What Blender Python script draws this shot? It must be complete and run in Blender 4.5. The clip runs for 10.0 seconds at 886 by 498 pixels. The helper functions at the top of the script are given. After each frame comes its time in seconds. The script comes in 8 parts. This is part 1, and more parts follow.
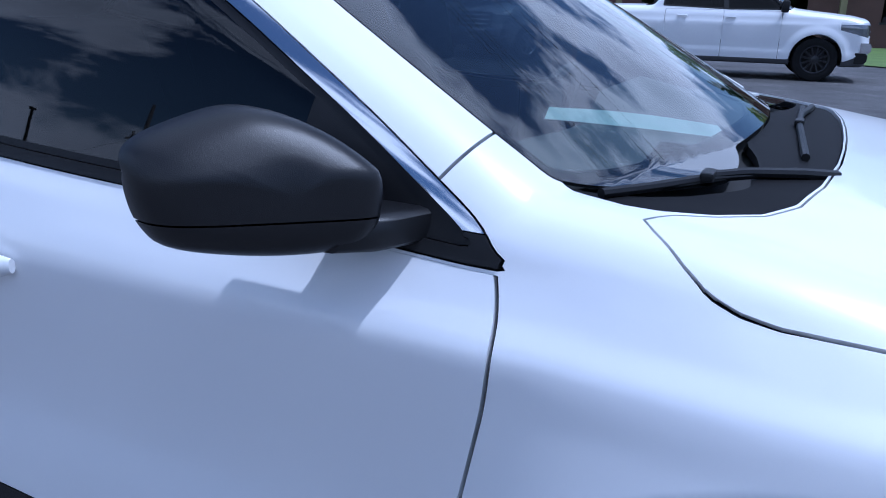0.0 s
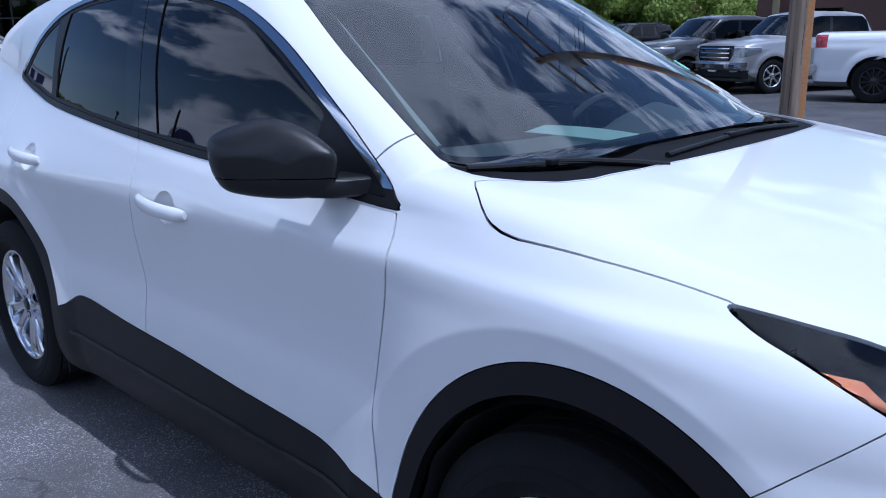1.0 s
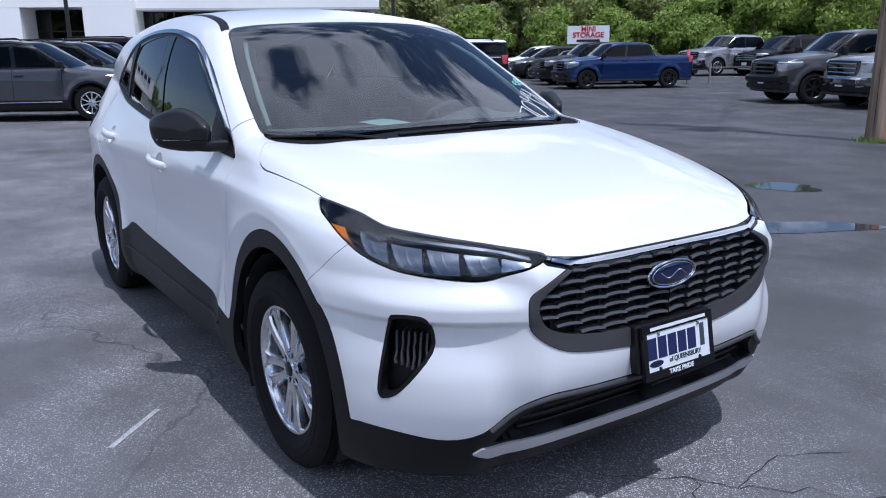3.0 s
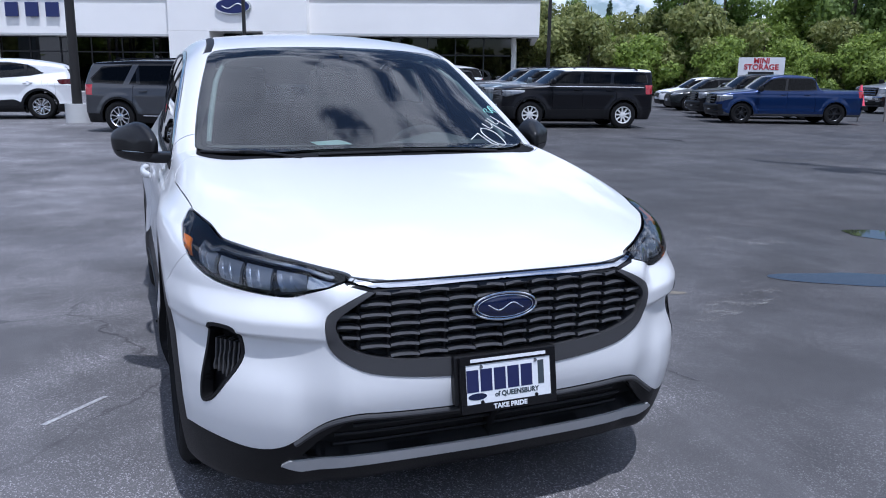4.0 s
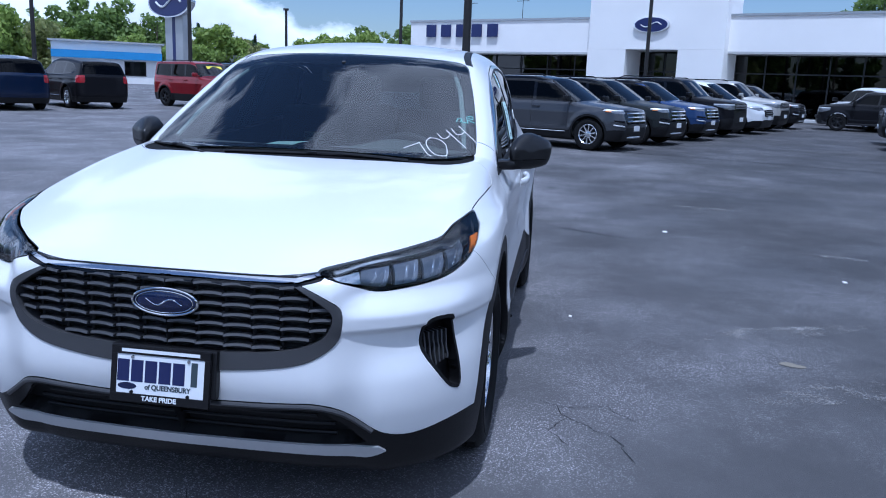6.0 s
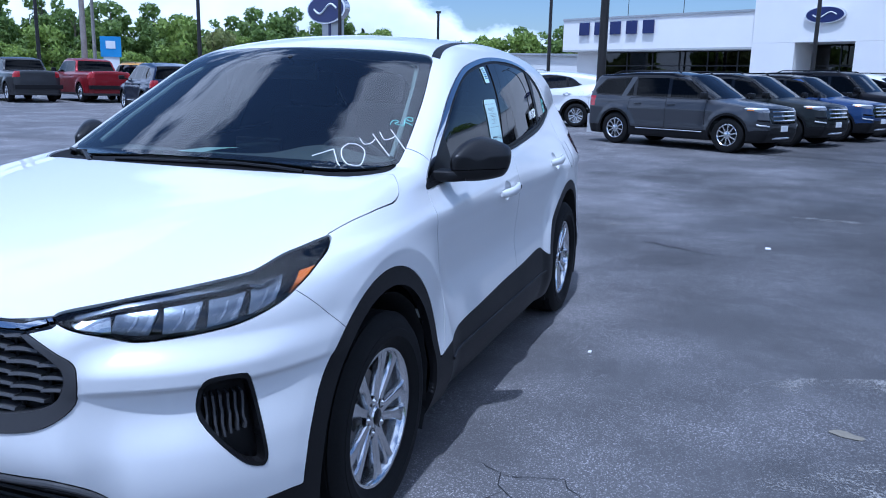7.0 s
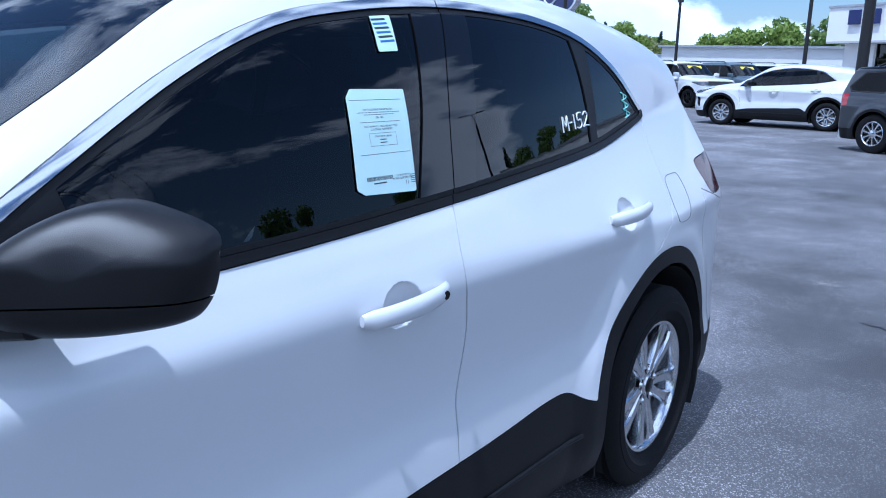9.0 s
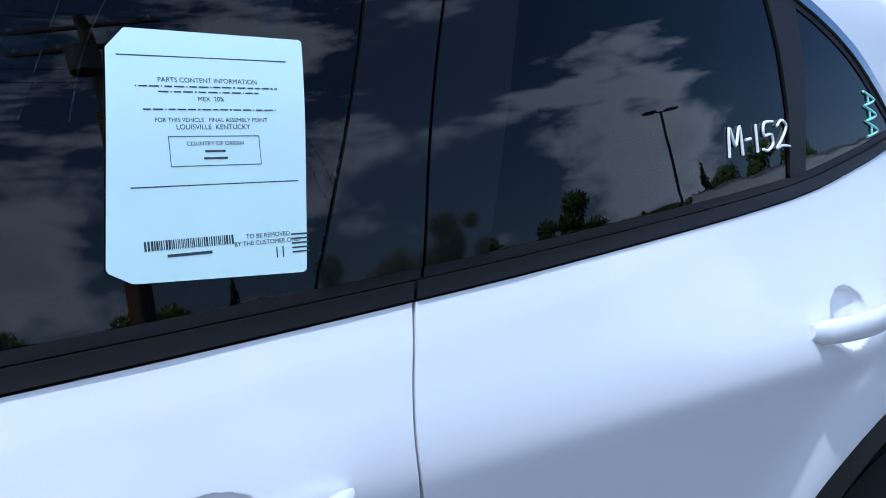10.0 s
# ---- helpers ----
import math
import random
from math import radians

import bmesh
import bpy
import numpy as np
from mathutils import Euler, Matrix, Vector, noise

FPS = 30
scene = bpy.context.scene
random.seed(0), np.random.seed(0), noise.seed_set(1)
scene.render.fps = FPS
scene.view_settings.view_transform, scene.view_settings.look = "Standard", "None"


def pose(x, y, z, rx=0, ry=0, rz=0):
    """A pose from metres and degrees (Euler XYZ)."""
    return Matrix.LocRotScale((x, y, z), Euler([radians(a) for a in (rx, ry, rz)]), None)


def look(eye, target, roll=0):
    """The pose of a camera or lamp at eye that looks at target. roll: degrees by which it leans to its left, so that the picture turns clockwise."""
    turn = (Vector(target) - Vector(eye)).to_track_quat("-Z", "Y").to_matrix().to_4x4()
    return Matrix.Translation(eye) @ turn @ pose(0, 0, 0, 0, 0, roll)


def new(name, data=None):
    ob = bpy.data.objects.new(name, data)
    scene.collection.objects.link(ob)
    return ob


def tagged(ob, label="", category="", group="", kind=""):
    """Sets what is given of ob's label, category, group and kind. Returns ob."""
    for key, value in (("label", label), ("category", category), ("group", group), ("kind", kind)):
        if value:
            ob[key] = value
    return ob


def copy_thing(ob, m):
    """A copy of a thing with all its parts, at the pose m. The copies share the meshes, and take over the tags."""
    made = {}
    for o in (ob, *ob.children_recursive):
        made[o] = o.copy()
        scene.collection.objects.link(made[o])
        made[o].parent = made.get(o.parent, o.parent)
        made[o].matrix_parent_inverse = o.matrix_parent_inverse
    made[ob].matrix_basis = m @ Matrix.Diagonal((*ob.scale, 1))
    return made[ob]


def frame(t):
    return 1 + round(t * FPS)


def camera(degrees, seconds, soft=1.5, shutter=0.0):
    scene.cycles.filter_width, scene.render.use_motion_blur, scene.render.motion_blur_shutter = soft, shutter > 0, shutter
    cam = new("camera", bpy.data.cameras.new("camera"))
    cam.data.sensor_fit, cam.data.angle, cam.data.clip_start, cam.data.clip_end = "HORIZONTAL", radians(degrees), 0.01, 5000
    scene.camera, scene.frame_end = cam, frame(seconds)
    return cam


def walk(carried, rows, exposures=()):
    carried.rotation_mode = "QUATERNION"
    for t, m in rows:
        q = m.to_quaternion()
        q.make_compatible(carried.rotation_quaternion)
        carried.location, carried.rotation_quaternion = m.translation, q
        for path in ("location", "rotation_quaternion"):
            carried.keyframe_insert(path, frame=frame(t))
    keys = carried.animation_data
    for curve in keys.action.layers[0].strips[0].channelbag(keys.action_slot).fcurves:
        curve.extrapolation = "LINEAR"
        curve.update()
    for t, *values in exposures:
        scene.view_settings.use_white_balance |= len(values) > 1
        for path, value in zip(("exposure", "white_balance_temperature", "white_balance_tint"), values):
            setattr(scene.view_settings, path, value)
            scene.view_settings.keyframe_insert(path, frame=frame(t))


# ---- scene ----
cam = camera(58.0, 10.0, soft=1.0)
PATH = [
    (0, (1.221, -1.679, 1.346), (0.403, 0.046, 0.749), 1.6),
    (0.2, (1.333, -1.712, 1.357), (0.331, -0.071, 0.806), 0.8),
    (0.5, (1.574, -1.835, 1.376), (0.381, -0.317, 0.852), -0.2),
    (1, (2.076, -1.937, 1.385), (0.731, -0.548, 0.873), -1.0),
    (1.5, (2.596, -1.992, 1.41), (1.165, -0.69, 0.903), -0.9),
    (2, (3.061, -2.109, 1.451), (1.581, -0.866, 0.935), -1.2),
    (2.5, (3.52, -2.104, 1.438), (1.987, -0.923, 0.931), -1.0),
    (3, (3.868, -1.892, 1.438), (2.256, -0.811, 0.954), -0.7),
    (3.2, (3.966, -1.729, 1.452), (2.315, -0.704, 0.979), -0.5),
    (4.3, (4.483, -0.718, 1.43), (2.614, -0.130, 1.026), 1.3),
    (4.5, (4.539, -0.483, 1.462), (2.64, 0.002, 1.067), 1.7),
    (5, (4.66, 0.094, 1.456), (2.711, 0.321, 1.065), 2.3),
    (5.2, (4.653, 0.308, 1.452), (2.696, 0.428, 1.061), 2.4),
    (6.5, (4.12, 1.610, 1.43), (2.232, 1.090, 1.02), 1.7),
    (7, (3.602, 1.934, 1.436), (1.769, 1.247, 1.024), 1.2),
    (7.5, (3.023, 2.162, 1.442), (1.243, 1.352, 1.024), 1.1),
    (8, (2.383, 2.141, 1.422), (0.654, 1.226, 1.003), 1.0),
    (8.5, (1.74, 2.066, 1.408), (0.084, 1.03, 0.981), 1.1),
    (9, (1.154, 1.893, 1.394), (-0.392, 0.701, 0.958), 1.5),
    (9.5, (0.645, 1.716, 1.366), (-0.748, 0.354, 0.914), 2.2),
    (9.8, (0.365, 1.584, 1.358), (-0.907, 0.104, 0.921), 2.9),
    (10, (0.201, 1.478, 1.343), (-0.959, -0.086, 0.888), 3.7),
]
walk(cam, [(t, look(eye, target, roll)) for t, eye, target, roll in PATH],
     [(0.0, -0.46, 4700, 17), (0.5, -0.52, 4850, 16), (1.5, -0.50, 5100, 16), (2.5, -0.37, 5450, 16), (4.5, -0.45, 5450, 15), (5.2, -0.54, 5100, 15), (6.5, -0.42, 4750, 14), (7.5, -0.34, 4650, 14), (8.5, -0.23, 4600, 14), (9.0, -0.16, 4750, 12), (10.0, -0.12, 5000, 11)])


# ---- world, sun, exposure ----
SUN = Vector((0.37, 0.02, 1.0)).normalized()
world = bpy.data.worlds.new("sky")
scene.world = world
world.use_nodes = True
wn, wl = world.node_tree.nodes, world.node_tree.links
wn.clear()
sky = wn.new("ShaderNodeTexSky")
sky.sky_type, sky.sun_disc = "NISHITA", False
sky.sun_elevation, sky.sun_rotation = math.asin(SUN.z), math.atan2(SUN.x, SUN.y)
sky.air_density, sky.dust_density, sky.ozone_density = 1.0, 0.7, 1.5
sky_uv, sky_map = wn.new("ShaderNodeTexCoord"), wn.new("ShaderNodeMapping")
sky_map.inputs["Scale"].default_value = (1.0, 1.0, 1.855)
sky_map.inputs["Location"].default_value = (-2.174, -1.012, 6.582)
puffs = wn.new("ShaderNodeTexNoise")
puffs.inputs["Scale"].default_value, puffs.inputs["Detail"].default_value, puffs.inputs["Roughness"].default_value = 1.665, 10.0, 0.58
cover = wn.new("ShaderNodeValToRGB")
cover.color_ramp.elements[0].position, cover.color_ramp.elements[1].position = 0.515, 0.56
shade = wn.new("ShaderNodeValToRGB")
shade.color_ramp.elements[0].position, shade.color_ramp.elements[0].color = 0.50, (14.5, 14.8, 15.3, 1)
shade.color_ramp.elements[1].position, shade.color_ramp.elements[1].color = 0.68, (8.0, 8.3, 8.9, 1)
blend = wn.new("ShaderNodeMix")
blend.data_type = "RGBA"
back = wn.new("ShaderNodeBackground")
back.inputs["Strength"].default_value = 0.122
wout = wn.new("ShaderNodeOutputWorld")
wl.new(sky_uv.outputs["Generated"], sky_map.inputs["Vector"])
wl.new(sky_map.outputs["Vector"], puffs.inputs["Vector"])
sky_z, low_cloud, piled = wn.new("ShaderNodeSeparateXYZ"), wn.new("ShaderNodeMapRange"), wn.new("ShaderNodeMath")
low_cloud.interpolation_type = "SMOOTHSTEP"
low_cloud.inputs["From Min"].default_value, low_cloud.inputs["From Max"].default_value = 0.0, 0.75
low_cloud.inputs["To Min"].default_value, low_cloud.inputs["To Max"].default_value = 0.026, 0.015
piled.operation = "ADD"
wl.new(sky_uv.outputs["Generated"], sky_z.inputs[0])
wl.new(sky_z.outputs["Z"], low_cloud.inputs["Value"])
wl.new(puffs.outputs["Fac"], piled.inputs[0])
wl.new(low_cloud.outputs["Result"], piled.inputs[1])
wl.new(piled.outputs[0], cover.inputs["Fac"])
wl.new(puffs.outputs["Fac"], shade.inputs["Fac"])
wl.new(cover.outputs["Color"], blend.inputs["Factor"])
wl.new(sky.outputs["Color"], blend.inputs["A"])
wl.new(shade.outputs["Color"], blend.inputs["B"])
wl.new(blend.outputs["Result"], back.inputs["Color"])
wl.new(back.outputs["Background"], wout.inputs["Surface"])
sun = new("sun", bpy.data.lights.new("sun", "SUN"))
sun.data.energy, sun.data.angle, sun.data.color = 4.4, radians(0.9), (1.0, 0.965, 0.91)
sun.matrix_world = look((30 * SUN.x, 30 * SUN.y, 30 * SUN.z), (0, 0, 0))


# ---- materials ----
def material(name, colour, rough=0.5, metal=0.0, coat=0.0, spec=0.5, vary=0.12, grain=60.0, bump=0.0, large=2.0, stain=0.0, rough_vary=0.0, clear=0.0, ior=1.5, glow=None, stretch=None):
    """A surface with colour variation at two scales, grain in the relief and uneven gloss."""
    m = bpy.data.materials.new(name)
    m.use_nodes = True
    n, l = m.node_tree.nodes, m.node_tree.links
    p = n["Principled BSDF"]
    p.inputs["Roughness"].default_value, p.inputs["Metallic"].default_value = rough, metal
    p.inputs["Coat Weight"].default_value, p.inputs["Coat Roughness"].default_value = coat, 0.03
    p.inputs["Specular IOR Level"].default_value, p.inputs["IOR"].default_value = spec, ior
    p.inputs["Transmission Weight"].default_value = clear
    p.inputs["Base Color"].default_value = (*colour, 1)
    if glow:
        p.inputs["Emission Color"].default_value, p.inputs["Emission Strength"].default_value = (*glow[:3], 1), glow[3]
    uv = n.new("ShaderNodeTexCoord")
    if vary > 0 or stain > 0:
        fine, wide = n.new("ShaderNodeTexNoise"), n.new("ShaderNodeTexNoise")
        fine.inputs["Scale"].default_value, fine.inputs["Detail"].default_value = grain, 4
        wide.inputs["Scale"].default_value, wide.inputs["Detail"].default_value = large, 5
        along = uv.outputs["Object"]
        if stretch:
            turn = n.new("ShaderNodeMapping")
            turn.inputs["Scale"].default_value = stretch
            l.new(along, turn.inputs["Vector"])
            along = turn.outputs["Vector"]
        l.new(along, fine.inputs["Vector"]), l.new(along, wide.inputs["Vector"])
        add = n.new("ShaderNodeMath")
        add.operation = "ADD"
        l.new(fine.outputs["Fac"], add.inputs[0]), l.new(wide.outputs["Fac"], add.inputs[1])
        span = n.new("ShaderNodeMapRange")
        span.inputs["From Min"].default_value, span.inputs["From Max"].default_value = 0.6, 1.4
        span.inputs["To Min"].default_value, span.inputs["To Max"].default_value = 1 - vary - stain, 1 + vary
        l.new(add.outputs[0], span.inputs["Value"])
        mul = n.new("ShaderNodeMix")
        mul.data_type, mul.blend_type = "RGBA", "MULTIPLY"
        mul.inputs["Factor"].default_value = 1.0
        mul.inputs["A"].default_value = (*colour, 1)
        l.new(span.outputs["Result"], mul.inputs["B"])
        l.new(mul.outputs["Result"], p.inputs["Base Color"])
        if bump > 0:
            b = n.new("ShaderNodeBump")
            b.inputs["Strength"].default_value, b.inputs["Distance"].default_value = bump, 0.004
            l.new(fine.outputs["Fac"], b.inputs["Height"]), l.new(b.outputs["Normal"], p.inputs["Normal"])
        if rough_vary > 0:
            r = n.new("ShaderNodeMapRange")
            r.inputs["To Min"].default_value, r.inputs["To Max"].default_value = max(rough - rough_vary, 0.02), min(rough + rough_vary, 1)
            l.new(wide.outputs["Fac"], r.inputs["Value"]), l.new(r.outputs["Result"], p.inputs["Roughness"])
    return m


def tinted_glass(name, tint, through_part):
    """A pane: mirror-like by Fresnel, the rest seen through in the tint's colour."""
    m = bpy.data.materials.new(name)
    m.use_nodes = True
    n, l = m.node_tree.nodes, m.node_tree.links
    n.clear()
    out, mix, fres = n.new("ShaderNodeOutputMaterial"), n.new("ShaderNodeMixShader"), n.new("ShaderNodeFresnel")
    gloss, clear = n.new("ShaderNodeBsdfGlossy"), n.new("ShaderNodeBsdfTransparent")
    fres.inputs["IOR"].default_value = through_part
    gloss.inputs["Roughness"].default_value, gloss.inputs["Color"].default_value = 0.01, (1, 1, 1, 1)
    clear.inputs["Color"].default_value = (*tint, 1)
    l.new(fres.outputs["Fac"], mix.inputs["Fac"])
    l.new(clear.outputs["BSDF"], mix.inputs[1]), l.new(gloss.outputs["BSDF"], mix.inputs[2])
    l.new(mix.outputs["Shader"], out.inputs["Surface"])
    return m


def car_paint(name, colour, flake=0.0):
    """Lacquered paint: metal flakes in the coloured ones, a clear glossy coat on all."""
    pale = max(colour) > 0.6
    return material(name, colour, rough=0.30, metal=flake if 0.03 < max(colour) <= 0.6 else 0.0, spec=0.5 if pale else 0.2 if max(colour) > 0.03 else 0.10, coat=0.65 if pale else 0.6 if max(colour) > 0.03 else 0.16, vary=0.015, grain=900, large=1.3, rough_vary=0.05)


WHITE_PAINT = car_paint("white_paint", (0.72, 0.725, 0.73))
BLACK_PLASTIC = material("black_plastic", (0.007, 0.007, 0.008), rough=0.46, spec=0.26, vary=0.10, grain=700, bump=0.10, rough_vary=0.06)
MIRROR_BLACK = material("mirror_plastic", (0.0065, 0.0065, 0.0075), rough=0.34, spec=0.36, vary=0.12, grain=900, bump=0.12)
GREY_PLASTIC = material("grey_plastic", (0.048, 0.048, 0.051), rough=0.40, vary=0.10, grain=700, bump=0.10)
GLOSS_BLACK = material("gloss_black", (0.005, 0.005, 0.006), rough=0.04, spec=0.40, vary=0.05)
COWL_BLACK = material("cowl_plastic", (0.006, 0.006, 0.007), rough=0.7, spec=0.12, vary=0.15, grain=300)
DARK = material("dark_cavity", (0.010, 0.010, 0.011), rough=0.8, vary=0.2)
CHROME = material("chrome", (0.62, 0.63, 0.65), rough=0.09, metal=1.0, vary=0.02, grain=20)
SILVER = material("silver_paint", (0.55, 0.56, 0.57), rough=0.35, metal=0.4, coat=0.4, vary=0.04)
ALLOY = material("wheel_alloy", (0.66, 0.67, 0.69), rough=0.17, metal=0.92, coat=0.5, vary=0.03, grain=300, rough_vary=0.05)
STEEL = material("brake_steel", (0.30, 0.28, 0.26), rough=0.40, metal=0.9, vary=0.25, grain=40)
RUBBER = material("tyre_rubber", (0.007, 0.007, 0.0075), rough=0.85, spec=0.25, vary=0.25, grain=120, bump=0.25, large=6)
AMBER = material("amber_reflector", (0.75, 0.20, 0.015), rough=0.15, vary=0.15, grain=400, bump=0.3, coat=1.0)
RED_LENS = material("red_lens", (0.050, 0.003, 0.005), rough=0.10, coat=0.35, spec=0.25, vary=0.15, grain=200)
LENS = tinted_glass("lamp_lens", (0.86, 0.88, 0.90), 1.45)
WINDSHIELD = tinted_glass("windshield_glass", (0.74, 0.82, 0.81), 1.78)
SIDE_GLASS = tinted_glass("side_glass", (0.085, 0.105, 0.12), 1.42)
PRIVACY_GLASS = tinted_glass("privacy_glass", (0.035, 0.043, 0.052), 1.42)
LAMP_BRIGHT = material("bright_reflector", (0.55, 0.58, 0.62), rough=0.18, metal=0.8, vary=0.2, grain=60)
LAMP_STREAK = material("reflector_rib", (0.34, 0.36, 0.40), rough=0.25, metal=0.7, vary=0.2, grain=60)
LAMP_INNER = material("lamp_reflector", (0.17, 0.19, 0.225), rough=0.30, metal=0.6, vary=0.25, grain=60)
SLAT_GREY = material("slat_plastic", (0.060, 0.060, 0.063), rough=0.42, vary=0.08, grain=500)
PALE_TRIM = material("pale_cabin_trim", (0.26, 0.30, 0.29), rough=0.8, vary=0.06)
DASH = material("dashboard_top", (0.085, 0.092, 0.092), rough=0.65, vary=0.12, grain=300, bump=0.2)
TRIM = material("cabin_trim", (0.032, 0.033, 0.035), rough=0.75, vary=0.2, grain=200, bump=0.2)
CLOTH = material("seat_cloth", (0.035, 0.036, 0.040), rough=0.95, vary=0.3, grain=300, bump=0.4)
HEADLINER = material("headliner", (0.32, 0.32, 0.31), rough=0.95, vary=0.08, grain=300)
PAPER = material("paper", (0.66, 0.86, 0.82), rough=0.7, vary=0.03, grain=20)
INK = material("dark_ink", (0.035, 0.05, 0.06), rough=0.7, vary=0.0)
CHALK = material("white_marker", (0.80, 0.82, 0.80), rough=0.8, vary=0.08, grain=200)
MINT_CHALK = material("mint_marker", (0.35, 0.75, 0.68), rough=0.8, vary=0.08, grain=200)
SIGN_TINT = material("print_blue", (0.05, 0.16, 0.42), rough=0.7, vary=0.0)
BADGE_BLUE = material("badge_blue", (0.005, 0.010, 0.045), rough=0.15, coat=0.4, vary=0.05)
# ---- the body of the white car as smooth fields (x ahead, y half-width, z up) ----
def spline(xs, ys):
    """A natural cubic spline through a few points, straight beyond the ends."""
    xs, ys = np.array(xs, float), np.array(ys, float)
    n, h = len(xs), np.diff(xs)
    a, r = np.eye(n), np.zeros(n)
    for i in range(1, n - 1):
        a[i, i - 1:i + 2] = h[i - 1], 2 * (h[i - 1] + h[i]), h[i]
        r[i] = 6 * ((ys[i + 1] - ys[i]) / h[i] - (ys[i] - ys[i - 1]) / h[i - 1])
    m = np.linalg.solve(a, r)

    def at(x):
        x = np.asarray(x, float)
        q = np.clip(x, xs[0], xs[-1])
        i = np.clip(np.searchsorted(xs, q) - 1, 0, n - 2)
        d, u, v = h[i], xs[i + 1] - q, q - xs[i]
        y = (m[i] * u ** 3 + m[i + 1] * v ** 3) / (6 * d) + (ys[i] / d - m[i] * d / 6) * u + (ys[i + 1] / d - m[i + 1] * d / 6) * v
        s0 = (ys[1] - ys[0]) / h[0] - h[0] * (2 * m[0] + m[1]) / 6
        s1 = (ys[-1] - ys[-2]) / h[-1] + h[-1] * (m[-2] + 2 * m[-1]) / 6
        return y + np.where(x < xs[0], (x - xs[0]) * s0, 0) + np.where(x > xs[-1], (x - xs[-1]) * s1, 0)
    return at


def step(a, b, t):
    """0 before a, 1 after b, smooth between; a may be the larger."""
    q = np.clip((t - a) / (b - a), 0, 1)
    return q * q * (3 - 2 * q)


def smax(a, b, k):
    """The larger of two fields, rounded off over k."""
    q = np.maximum(k - np.abs(a - b), 0) / k
    return np.maximum(a, b) + q * q * k * 0.25


HUB_X, HUB_Z, TYRE_R = 1.36, 0.345, 0.352
shoulder_y = spline((-2.3, -2.1, -1.8, -1.36, -0.6, 0.4, 1.0, 1.36, 1.7, 2.0, 2.3), (0.74, 0.81, 0.868, 0.900, 0.905, 0.905, 0.905, 0.910, 0.912, 0.898, 0.87))
belt_y = spline((-2.2, -1.8, -1.5, -1.2, -0.9, -0.24, 0.4, 0.9, 1.3, 2.2), (0.60, 0.672, 0.722, 0.762, 0.795, 0.842, 0.852, 0.855, 0.862, 0.83))
belt_z = spline((-2.2, -1.6, -1.2, -0.85, -0.24, 0.4, 0.9, 1.5, 2.2), (1.33, 1.265, 1.205, 1.165, 1.104, 1.066, 1.042, 1.02, 1.0))


def side_y(x, z):
    """Half-width of the body's side."""
    s, b, zb = shoulder_y(x), belt_y(x), belt_z(x)
    door = step(-1.12, -0.80, x) * step(1.05, 0.75, x)
    nodes = [(0.10, s - 0.09), (0.20, s - 0.035), (0.31, s + 0.004), (0.42, s + 0.008), (0.50, s - 0.002 + 0.003 * door), (0.58, s - 0.003 - 0.005 * door),
             (0.67, s - 0.003 - 0.020 * door), (0.78, s - 0.002 - 0.016 * door), (0.88, s - 0.001 - 0.005 * door), (0.955, s - 0.002),
             (zb - 0.04, b + 0.022), (zb + 0.005, b + 0.0005), (zb + 0.03, b - 0.0055), (zb + 0.12, b - 0.0265), (zb + 0.22, b - 0.053), (zb + 0.33, b - 0.096), (zb + 0.44, b - 0.156), (zb + 0.62, b - 0.28)]
    zs = np.array([np.broadcast_to(n[0], x.shape) for n in nodes])
    ys = np.array([np.broadcast_to(n[1], x.shape) for n in nodes])
    m = np.zeros_like(ys)
    m[1:-1] = (ys[2:] - ys[:-2]) / (zs[2:] - zs[:-2])
    m[0], m[-1] = (ys[1] - ys[0]) / (zs[1] - zs[0]), (ys[-1] - ys[-2]) / (zs[-1] - zs[-2])
    i = np.clip((zs <= z).sum(0) - 1, 0, len(nodes) - 2)[None]
    g = lambda q, o=0: np.take_along_axis(q, i + o, 0)[0]
    h = g(zs, 1) - g(zs)
    t = np.clip((z - g(zs)) / h, -2, 2)
    out = (2 * t ** 3 - 3 * t ** 2 + 1) * g(ys) + (t ** 3 - 2 * t ** 2 + t) * h * g(m) + (3 * t ** 2 - 2 * t ** 3) * g(ys, 1) + (t ** 3 - t ** 2) * h * g(m, 1)
    for hub in (HUB_X, -HUB_X):
        r = np.hypot(x - hub, z - HUB_Z)
        out = out + (0.025 * np.clip((0.72 - r) / 0.157, 0, 1) ** 1.7 if hub > 0 else 0.018 * step(0.64, 0.51, r))
    return out


hood_z = spline((0.8, 1.1, 1.4, 1.7, 2.0, 2.18, 2.32, 2.5), (1.15, 1.128, 1.094, 1.047, 0.982, 0.924, 0.858, 0.77))
hood_drop = spline((0.9, 1.05, 1.6, 2.2, 2.4), (0.014, 0.020, 0.053, 0.115, 0.14))
cabin_z = spline((1.6, 1.3, 1.13, 0.9, 0.6, 0.34, 0.1, -0.3, -0.8, -1.3, -1.8, -2.1)[::-1], (0.84, 1.025, 1.127, 1.262, 1.432, 1.566, 1.625, 1.660, 1.658, 1.622, 1.550, 1.49)[::-1])
cabin_bow = spline((-2.1, -1.4, -0.6, 0.0, 0.3, 1.2), (-0.12, -0.06, 0.06, 0.2, 0.25, 0.26))
cabin_crown = spline((-2.1, -1.0, 0.0, 0.3, 0.7, 1.1), (0.12, 0.11, 0.11, 0.10, 0.05, 0.02))


